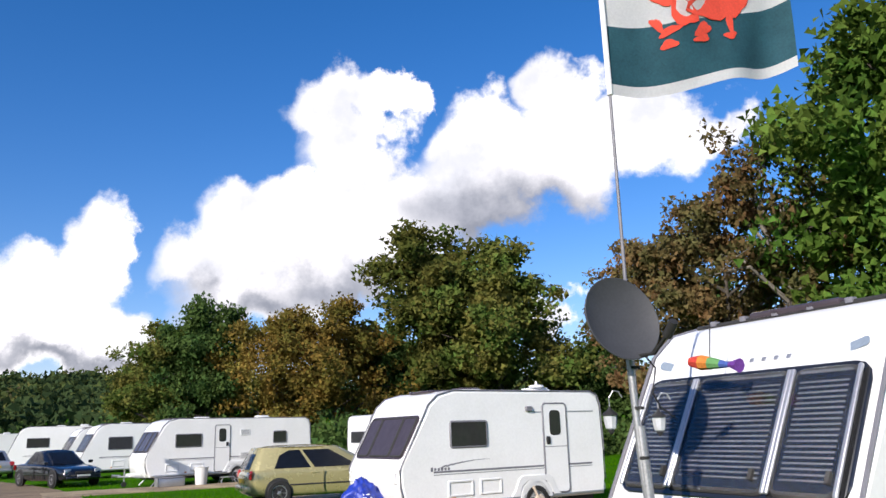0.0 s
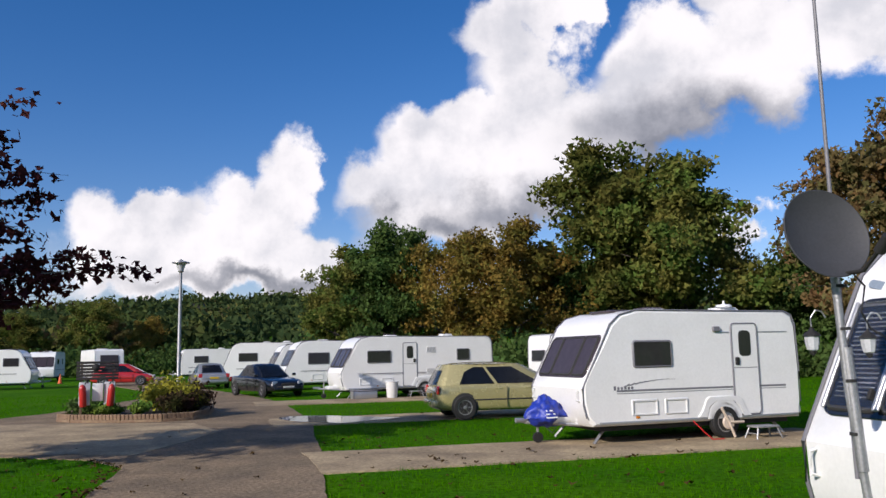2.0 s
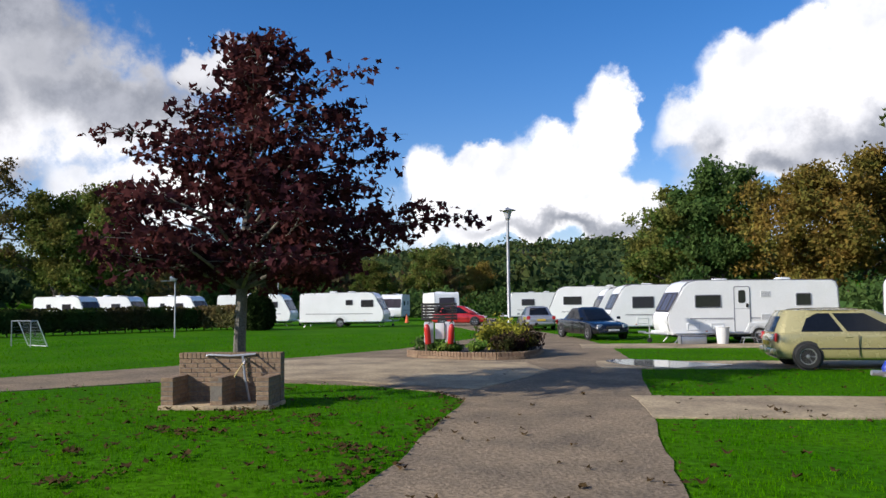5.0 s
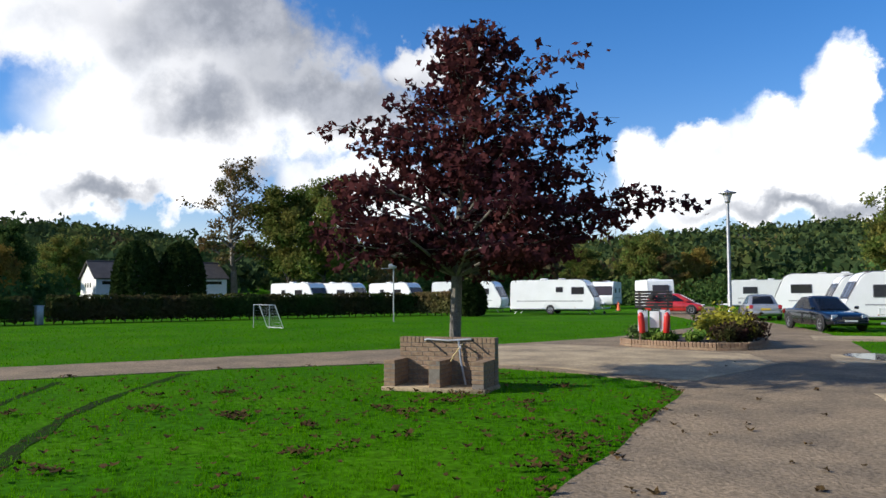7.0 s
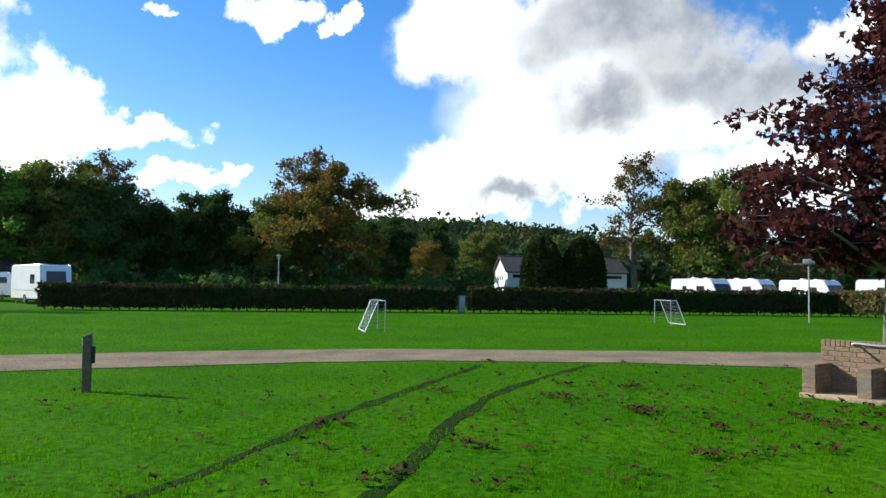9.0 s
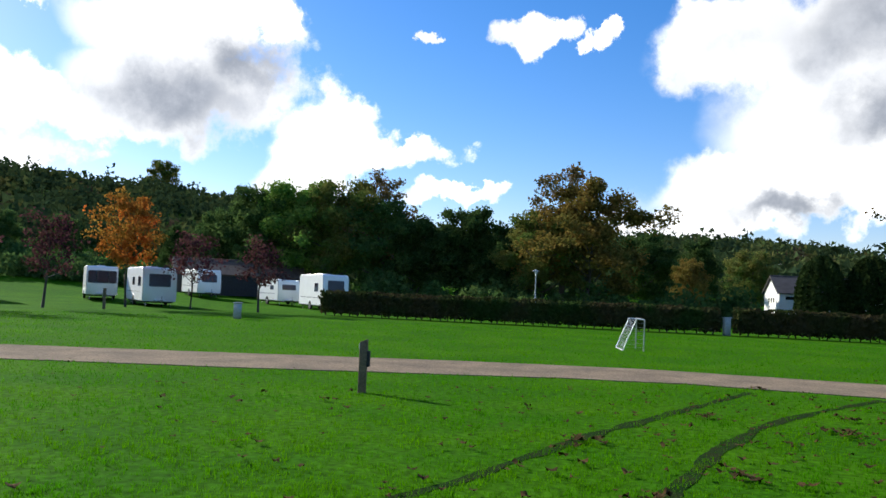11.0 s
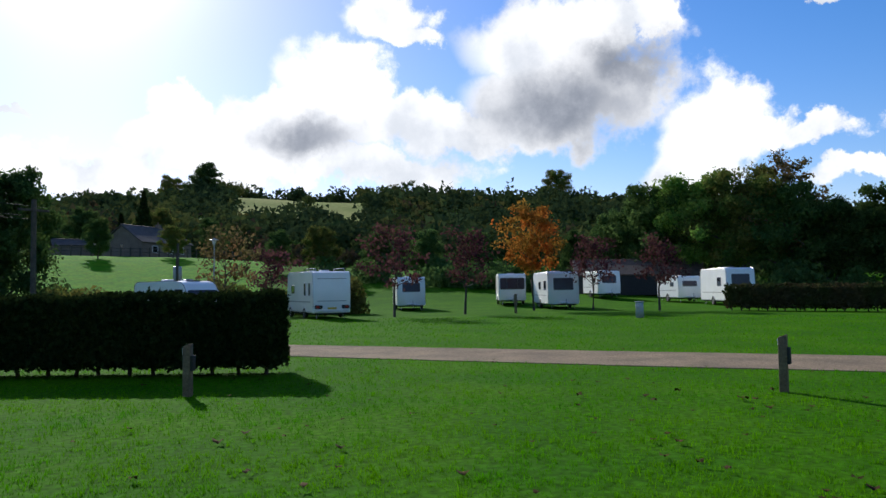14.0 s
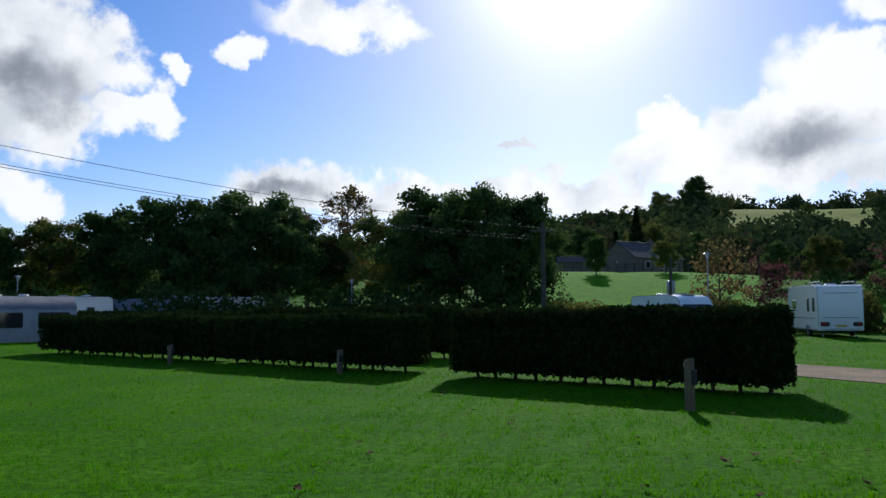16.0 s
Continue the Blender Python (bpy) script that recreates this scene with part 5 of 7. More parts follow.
BELT = [  # kind, azimuth, distance, height, label
    ("green", -33.5, 42, 21, "tall green tree behind the caravans"), ("green", -31, 52, 17, "tall green tree behind the caravans"),
    ("bare", -22.5, 44, 17, "half-bare brown autumn tree behind the caravans"), ("brown", -19.5, 46, 14.5, "brown autumn tree with thin leaves"), ("bare", -17.5, 50, 13.5, "half-bare brown autumn tree behind the caravans"), ("brown", -14.6, 48, 12.5, "brown autumn oak behind the caravans"),
    ("dark", -20, 58, 11, "dark green tree in the belt"), ("dark", -11.5, 60, 8, "dark green tree in the belt"), ("gold", -8, 64, 8, "golden autumn tree in the belt"),
    ("oak", 0.6, 60, 16.0, "tall broad oak turning yellow-green"), ("oak", -3.6, 57, 14.2, "tall broad oak turning yellow-green"), ("dark", -1.5, 63, 10.5, "dark green tree in the belt"),
    ("dark", 4.4, 62, 9.5, "dark green tree in the belt"), ("gold", 8.0, 58, 10.8, "golden-brown oak behind the caravans"), ("gold", 12.0, 60, 10.2, "golden-brown oak behind the caravans"),
    ("dark", 16.3, 62, 11.5, "dark rounded green tree behind the caravans"), ("oak", 18.6, 64, 9.8, "green tree at the edge of the belt"), ("oak", 20.6, 72, 8, "green tree at the edge of the belt"),
    ("oak", 36.5, 120, 9.5, "rounded green tree far across the field"), ("brown", 35.0, 118, 7, "brown shrub-like tree across the field"), ("gold", 33, 125, 7.5, "golden tree far across the field"), ("oak", 40.5, 118, 7.5, "green tree far across the field"),
    ("dark", 45, 112, 8.0, "dark tree behind the caravans"), ("brown", 48, 110, 7, "brown tree behind the caravans"), ("dark", 51, 108, 8, "dark tree behind the caravans"), ("brown", 54.5, 104, 7, "brown tree behind the hedge"),
    ("oak", 59.0, 96, 14.5, "large green tree behind the caravans"), ("oak", 61.5, 98, 13.5, "large green tree behind the caravans"), ("bare", 65.0, 100, 17.5, "tall thin half-bare tree"),
    ("dark", 68, 122, 8.5, "dark tree behind the white building"), ("oak", 75.5, 112, 8.5, "dark tree in the far belt"), ("dark", 79, 104, 9.5, "dark tree in the far belt"), ("gold", 79.5, 88, 6.2, "low golden tree behind the hedge"), ("dark", 82.5, 96, 9.5, "dark tree in the far belt"),
    ("gold", 86.4, 78, 12.5, "golden-green tree with bare upper twigs"), ("bare", 88.2, 80, 15, "half-bare tree with pale twigs"), ("oak", 89.6, 79, 10, "yellow-green tree behind the hedge"), ("dark", 91.8, 84, 9.2, "dark green tree in the far belt"), ("dark", 95, 86, 10.8, "dark green rounded tree behind the hedge"), ("dark", 98.4, 86, 9.5, "dark green tree in the far belt"),
    ("bare", 100.8, 88, 14.5, "ivy-clad half-bare tree behind the camp"), ("dark", 101.2, 86, 11.5, "dark green tree in the far belt"), ("oak", 104.2, 88, 12.8, "tall green tree behind the field hedge"), ("green", 106.8, 90, 12.6, "tall green tree behind the field hedge"), ("dark", 109.4, 92, 12.0, "tall dark tree behind the field hedge"), ("dark", 112.2, 96, 9, "dark tree behind the caravans"),
    ("dark", 115, 98, 6.5, "dark thicket tree on the bank"), ("dark", 118.5, 100, 6, "dark thicket tree on the bank"), ("dark", 122, 98, 5.8, "dark thicket tree on the bank"), ("dark", 125.5, 96, 5.6, "dark thicket tree on the bank"), ("dark", 129, 94, 5.4, "dark thicket tree on the bank"), ("oak", 133, 92, 5.6, "green thicket tree on the bank"), ("dark", 136, 96, 5.0, "dark thicket tree on the bank"),
    ("dark", 147.7, 103, 5.0, "dark small tree before the bungalow"), ("oak", 143.0, 107, 4.2, "green small tree before the bungalow"), ("dark", 140.5, 135, 7, "dark tree on the slope"), ("oak", 144, 140, 8.5, "tree behind the stone house"), ("dark", 148.5, 138, 8, "tree behind the stone house"), ("dark", 151.2, 130, 8.5, "dark tree on the slope"),
    ("dark", 153.2, 62, 10.0, "large dark tree against the light"), ("dark", 156.2, 60, 10.4, "large dark tree against the light"), ("dark", 159.2, 64, 10.6, "large dark tree against the light"), ("oak", 162, 70, 9.4, "dark tree against the light"),
    ("bare", 165.3, 76, 12.6, "thin half-bare poplar against the light"), ("bare", 168.2, 78, 10.5, "thin half-bare tree against the light"), ("dark", 166.5, 76, 8.0, "dark tree against the light"), ("dark", 170.5, 72, 10.8, "tall dark tree against the light"),
    ("dark", 174, 70, 11.0, "tall dark tree against the light"), ("dark", 177.5, 70, 10.6, "tall dark tree against the light"), ("dark", 181, 74, 9.8, "dark tree against the light"), ("oak", 184.5, 78, 9.0, "green tree against the light"), ("dark", 188, 76, 8.4, "dark tree against the light"),
    ("dark", 193, 70, 10, "dark tree closing the camp"), ("oak", 200, 60, 11, "green tree closing the camp"), ("dark", 215, 50, 12, "dark tree closing the camp"), ("oak", 240, 48, 12, "green tree closing the camp"), ("dark", 265, 46, 12, "dark tree closing the camp"), ("oak", 290, 45, 13, "green tree closing the camp"), ("green", 315, 42, 15, "green tree closing the camp"),
]
for k, (kind, az, d, h, label) in enumerate(BELT):
    big_tree(kind, pol(az, d), h, label, k)

big_tree("oak", pol(116.3, 398), 21, "lone spreading tree on the skyline", 3)
big_tree("dark", pol(141.0, 330), 17, "broad dark tree on the skyline", 4)
big_tree("oak", pol(143.2, 335), 13, "broad dark tree on the skyline", 5)

# young trees on the field
for k, (az, d, h, lf, lb) in enumerate(((127.9, 48, 5.2, M_YOUNGPURPLE, "small purple-leaved tree in the grass"), (122.9, 51, 5.0, M_YOUNGPURPLE, "small purple-leaved tree in the grass"), (118.0, 57, 7.2, M_ORANGE, "young maple turning orange over green"),
                                       (113.9, 57, 4.8, M_YOUNGPURPLE, "small purple-leaved tree in the grass"), (109.4, 55, 4.6, M_YOUNGPURPLE, "thin small purple-leaved tree in grass"), (139.6, 50, 5.0, M_BROWN, "small red-brown leaved tree behind the hedge"), (136.6, 56, 4.4, M_YOUNGPURPLE, "small purple-leaved tree behind the hedge"))):
    tree("young_tree", pol(az, d), h, h * (0.30 if k == 2 else 0.34), 0.075, lf, M_BARK, lb, 40 + k, 4200 if k == 2 else 1100, 0.11, 0.5, 16, 0.30, 0.45, group="young trees on the field", shape=0.8, fill=60 if k == 2 else 8, spray="leaf")


def hedge(name, pts, h, thick, leaf, label, seed=0, dens=260, size=0.07, stem_gap=0.22, round_top=0.12):
    """A clipped hedge along a line: stems below, a dark core, and a skin of many small sprays."""
    rng = np.random.default_rng(seed)
    a, b = Vector(pts[0]), Vector(pts[1])
    L = (b - a).length
    ang = math.degrees(math.atan2((b - a).y, (b - a).x))
    t = thing(name, pose(a.x, a.y, ground_z(a.x, a.y), 0, 0, ang), label, "hedge", "clipped hedges")
    core = box(0.14, L - 0.14, -thick / 2 + 0.12, thick / 2 - 0.12, stem_gap + 0.12, h - 0.12, 0.15, 2)
    part("core", core, leaf, t)
    # skin: points over the faces of the box, pushed in and out by noise
    area = 2 * L * (h - stem_gap) + 2 * thick * (h - stem_gap) + L * thick + L * thick * 0.6
    n = int(area * dens)
    face = rng.choice(6, n, p=np.array([L * (h - stem_gap), L * (h - stem_gap), thick * (h - stem_gap), thick * (h - stem_gap), L * thick, L * thick * 0.6]) / area)
    u, w = rng.random(n), rng.random(n)
    zz = stem_gap + (h - stem_gap) * w
    P = np.zeros((n, 3))
    P[:, 0], P[:, 1], P[:, 2] = L * u, (rng.random(n) - 0.5) * thick, zz
    P[face == 0, 1] = -thick / 2
    P[face == 1, 1] = thick / 2
    P[face == 2, 0] = 0
    P[face == 3, 0] = L
    s = face == 4
    P[s, 2] = h
    s = face == 5
    P[s, 2] = stem_gap + 0.03
    rnd = np.maximum(0, np.abs(P[:, 1]) - (thick / 2 - 0.2)) / 0.2
    up = np.maximum(0, P[:, 2] - (h - 0.25)) / 0.25
    P[:, 2] -= rnd * up * round_top
    wob = np.sin(P[:, 0] * 2.3 + seed) * 0.03 + np.sin(P[:, 0] * 5.1 + 1.3 * seed) * 0.02 + np.sin(P[:, 0] * 0.7) * 0.03
    P[:, 2] += wob * (P[:, 2] / h)
    P += rng.normal(size=(n, 3)) * 0.035
    v, f = leaf_cards(P, size * (0.6 + 0.9 * rng.random(n)), rng, shape="spray" if seed < 3 else "leaf")
    o = new("foliage", np_mesh("foliage", v, f, leaf))
    o.parent = t
    k = max(2, int(L / 0.55))
    for j in range(k):
        x = (j + 0.5) * L / k + rng.normal() * 0.06
        part("stem", tube([(x, 0, -0.02), (x + rng.normal() * 0.04, rng.normal() * 0.05, stem_gap + 0.2)], [0.045, 0.03], 6), M_BARK, t)
    return t


hedge("hedge", ((-12.0, -12.35), (-7.95, -18.65)), 1.62, 1.25, M_HEDGE, "dark clipped conifer hedge with bare stems below", 1, 700, 0.052)
hedge("hedge", ((-7.2, -20.4), (-3.2, -26.6)), 1.45, 1.2, M_HEDGE, "dark clipped conifer hedge in a row with others", 2, 520, 0.055)
hedge("hedge", ((-2.9, -27.1), (2.6, -35.6)), 1.4, 1.2, M_HEDGE, "dark clipped conifer hedge in a row with others", 3, 260)
hedge("hedge", ((-10.5, -24.7), (-5.2, -32.8)), 1.68, 1.2, M_HEDGE, "dark clipped conifer hedge in the row behind", 4, 160)
hedge("hedge", ((-5.2, -38.5), (3.0, -50.0)), 1.5, 1.2, M_HEDGE, "dark clipped conifer hedge in the row behind", 5, 120)
hedge("hedge", (pol(105.0, 54.5), pol(77.6, 52.0)), 1.58, 1.1, M_HEDGE2, "long clipped field hedge, bare at the foot", 6, 70, 0.11)
hedge("hedge", (pol(76.6, 52.2), pol(52.6, 59.5)), 1.58, 1.1, M_HEDGE2, "long clipped field hedge beyond the goals", 7, 70, 0.11)
hedge("hedge", (pol(52.4, 59.8), pol(49.2, 58.0)), 1.62, 1.2, M_BROWN, "short clipped hedge with brown leaves", 8, 90, 0.11)


def far_woods():
    """Woods over the hills: one mass of tree crowns, each a lumpy dome of small leaves."""
    rng = np.random.default_rng(77)
    pts, sizes = [], []

    def crown(x, y, h, wide, n, size, low=0.25):
        lobes = rng.normal(size=(5, 3)) * np.array([0.34, 0.34, 0.22]) * h * wide
        o = rng.normal(size=(n, 3))
        o /= np.linalg.norm(o, axis=1)[:, None]
        o[:, 2] = np.abs(o[:, 2]) * 1.15 - low
        k = rng.integers(0, 5, n)
        r = h * 0.42 * wide
        pts.append(np.array([x, y, ground_z(x, y) + h * 0.46]) + lobes[k] * 0.55 + o * np.array([r, r, h * 0.44]) * (0.72 + 0.32 * rng.random((n, 1))))
        sizes.append(size * (0.6 + 0.7 * rng.random(n)))
    for k in range(5600):
        az = rng.uniform(-40, 205)
        d = 125 + 330 * rng.random() ** 0.8
        keep = rng.random()
        # the near belt hides most of the hill on both sides
        if (az < 17 or az > 153) and keep < 0.72:
            continue
        # fields left open on the hill
        if 129.8 < az < 139.2 and 235 < d < 398 and not (keep < 0.015):
            continue
        if 139.2 <= az < 147 and 230 < d < 380 and keep < 0.35:
            continue
        if 124 < az < 156 and d < 150:
            continue
        x, y = pol(az, d)
        h = (6.0 + 4.5 * rng.random()) * (1.0 if d < 300 else 1.1)
        crown(x, y, h, 1.0, 95 if d < 260 else 70, 0.80 if d < 260 else 1.05)
    # the hedge line along the crest, and bushes below the open field
    for k in range(420):
        az, d = rng.uniform(127, 148), rng.uniform(402, 408)
        x, y = pol(az, d)
        crown(x, y, 3.6 + 0.9 * rng.random(), 1.2, 40, 0.8, 0.6)
    for k in range(90):
        az, d = rng.uniform(126, 149), rng.uniform(130, 200)
        x, y = pol(az, d)
        crown(x, y, rng.uniform(3.0, 6.0), 1.2, 130, 0.5, 0.6)
    P, S = np.concatenate(pts), np.concatenate(sizes)
    mats = (M_WOODDARK, M_WOODGREEN, M_WOODGOLD, M_WOODBROWN)
    nz = np.array([noise.noise((p[0] * 0.045, p[1] * 0.045, 0.3)) for p in P])
    grp = np.digitize(nz + rng.normal(size=len(P)) * 0.02, (0.12, 0.38, 0.50))
    for g, m in enumerate(mats):
        s = grp == g
        if s.sum() < 10:
            continue
        v, f = leaf_cards(P[s], S[s], rng, shape="far")
        tagged(new("far_woods", np_mesh("far_woods", v, f, m)), ("dark green", "green", "golden", "brown")[g] + " woods on the distant hillside", "woods", kind="stuff")


far_woods()


def field_patch(az0, az1, d0, d1, lift, material, label):
    """A field that lies over the sheet of ground, with wavering borders."""
    bm = bmesh.new()
    nu, nv = 40, 24
    rows = []
    for j in range(nv + 1):
        row = []
        for i in range(nu + 1):
            u, v = i / nu, j / nv
            d = d0 + (d1 - d0) * v
            az = az0 + (az1 - az0) * u + 0.25 * math.sin(v * 7) * (1 - 2 * u)
            x, y = pol(az, d + (d1 - d0) * 0.02 * math.sin(u * 9))
            r = math.hypot(x, y)
            bump = 0.012 * (min(r, 300) - 55) * noise.noise((x * 0.02, y * 0.02, 3.1)) if r > 55 else 0.0
            row.append(bm.verts.new((x, y, ground_z(x, y) + bump + lift)))
        rows.append(row)
    for a, b in zip(rows, rows[1:]):
        for k in range(nu):
            bm.faces.new((a[k], a[k + 1], b[k + 1], b[k]))
    tagged(part("field", bm, material), label, "field", kind="structure")


field_patch(137.0, 154.0, 61, 113, 0.25, M_PASTURE, "bright rough pasture on the slope below the bungalow")
field_patch(129.6, 139.4, 240, 400, 1.2, M_HILLFIELD, "pale yellow-green field high on the hill")


def pasture_fence():
    """Posts and two wires along the top of the pasture."""
    t = thing("fence", pose(0, 0, 0), "dark post and wire fence along the pasture", "fence")
    prev = None
    for k in range(26):
        x, y = pol(138.5 + 0.6 * k, 112.5)
        z = ground_z(x, y) + 0.012 * (112.5 - 55) * noise.noise((x * 0.02, y * 0.02, 3.1)) + 0.2
        part("post", box(x - 0.07, x + 0.07, y - 0.07, y + 0.07, z - 0.3, z + 1.25, 0.01), M_BARK, t)
        if prev:
            for q in (0.65, 1.1):
                part("rail", tube([prev + Vector((0, 0, q)), (x, y, z + q)], 0.035, 5), M_BARK, t)
        prev = Vector((x, y, z))


pasture_fence()


def thicket(az0, az1, d0, d1, h, material, label, seed, n=14000, size=0.16):
    """Undergrowth along the foot of the trees: one uneven mass of twigs and leaves."""
    rng = np.random.default_rng(seed)
    k = max(8, int((az1 - az0) * 1.1))
    caz, cd = rng.uniform(az0, az1, k), rng.uniform(d0, d1, k)
    ch, cr = h * rng.uniform(0.55, 1.1, k), h * rng.uniform(0.5, 0.9, k)
    pick = rng.integers(0, k, n)
    o = rng.normal(size=(n, 3))
    o /= np.linalg.norm(o, axis=1)[:, None]
    o *= rng.random((n, 1)) ** 0.4
    cx, cy = -np.sin(np.radians(caz)) * cd, np.cos(np.radians(caz)) * cd
    cz = np.array([ground_z(a, b) for a, b in zip(cx, cy)])
    P = np.stack([cx[pick] + o[:, 0] * cr[pick], cy[pick] + o[:, 1] * cr[pick], cz[pick] + np.abs(o[:, 2]) * ch[pick]], 1)
    v, f = leaf_cards(P, size * (0.6 + 0.8 * rng.random(n)), rng, shape="far")
    tagged(new("undergrowth", np_mesh("undergrowth", v, f, material)), label, "undergrowth", kind="stuff")


thicket(-26, 23, 50, 58, 3.4, M_DARKLEAF, "dark undergrowth at the foot of the tree belt", 31, 20000, 0.19)
thicket(103, 116, 90, 97, 3.6, M_DARKLEAF, "dark undergrowth behind the far caravans", 37, 8000, 0.2)
thicket(76, 102, 70, 82, 3.6, M_DARKLEAF, "dark undergrowth behind the field hedge", 32, 15000, 0.23)
thicket(113, 134, 84, 94, 3.2, M_DARKLEAF, "dark undergrowth behind the raised field", 33, 12000, 0.2)
thicket(150, 191, 56, 66, 3.4, M_DARKLEAF, "dark undergrowth beyond the shaded caravans", 34, 16000, 0.2)
thicket(141, 152, 57, 60, 2.3, M_OAK, "tall dark weeds along the pasture foot", 38, 16000, 0.11)
thicket(131, 141, 55, 60, 2.4, M_OAK, "tall weeds and brambles along the pasture fence", 35, 14000, 0.13)
thicket(23, 54, 100, 112, 4.0, M_DARKLEAF, "dark undergrowth at the far side of the camp", 36, 16000, 0.24)

# ---- things by the near caravan: dish, flag, lanterns ----
MAST = Vector((1.15, 5.29))
M_FLAGWHITE = mat("flag_white", (0.78, 0.78, 0.76), 0.8, var=0.05, scale=5, bump=0.1)
M_FLAGGREEN = mat("flag_green", (0.030, 0.130, 0.165), 0.8, var=0.15, scale=5, bump=0.1)
M_FLAGRED = mat("flag_red", (0.62, 0.055, 0.025), 0.8, var=0.12, scale=5, bump=0.1)
M_CLEAR = bpy.data.materials.new("clear_glass")
M_CLEAR.use_nodes = True
_b = M_CLEAR.node_tree.nodes["Principled BSDF"]
_b.inputs["Transmission Weight"].default_value, _b.inputs["Roughness"].default_value, _b.inputs["IOR"].default_value = 1.0, 0.02, 1.25
_b.inputs["Base Color"].default_value = (0.80, 0.82, 0.85, 1)
M_SLAT = mat("blind_slat", (0.085, 0.09, 0.105), 0.5, var=0.1, scale=4, bump=0.02)


def dish_mast():
    t = thing("satellite_dish", pose(MAST.x, MAST.y, 0.0, 0, 0, 0), "dark grey satellite dish on a steel pole", "satellite dish")
    part("pole", tube([(0.16, -0.02, 0), (0.03, 0, 1.5), (0, 0, 2.28)], 0.024, 12), M_STEEL, t)
    part("pole_sleeve", tube([(0.07, -0.01, 1.05), (0.035, 0, 1.75)], 0.031, 12), M_STEEL, t)
    for z in (1.25, 1.55, 1.85, 2.1):
        part("strap", tube([(0.05 - 0.02 * (z - 1.2), -0.003, z), (0.05 - 0.02 * (z - 1.2), -0.003, z + 0.018)], 0.035, 10), M_BLACK, t)
    n = Vector((0.34, -0.90, 0.26)).normalized()
    m = Matrix.Translation((-0.045, -0.10, 2.41)) @ n.to_track_quat("Z", "Y").to_matrix().to_4x4()
    dish = part("dish", lathe([(0.005, -0.055), (0.09, -0.050), (0.17, -0.030), (0.235, -0.004), (0.262, 0.012), (0.268, 0.010), (0.262, -0.006), (0.235, -0.022), (0.17, -0.048), (0.09, -0.068), (0.005, -0.074)], 40, m @ Matrix.Diagonal((0.98, 1.04, 1, 1))), M_DISH, t)
    part("arm", tube([m @ Vector((0.06, -0.24, -0.03)), m @ Vector((0.10, -0.27, 0.10)), m @ Vector((0.10, -0.20, 0.30))], 0.012, 8), M_BLACK, dish)
    part("receiver", tube([m @ Vector((0.10, -0.22, 0.26)), m @ Vector((0.095, -0.17, 0.36))], [0.032, 0.026], 12), M_BLACK, dish)
    part("bracket", box(-0.05, 0.05, -0.02, 0.10, 2.22, 2.34, 0.015), M_BLACK, t)
    part("blue_cord", tube([(-0.05 + 0.02 * k, -0.04 - 0.012 * (k % 2), 2.20 + 0.018 * ((k * 7) % 3)) for k in range(7)], 0.014, 6), M_BLUE, t)
    part("cable", tube([(0.05, -0.03, 2.24), (0.15, -0.05, 2.10), (0.12, -0.05, 1.95), (0.2, 0.1, 1.86), (0.34, 0.3, 1.80)], 0.006, 5), M_BLACK, t)
    return t


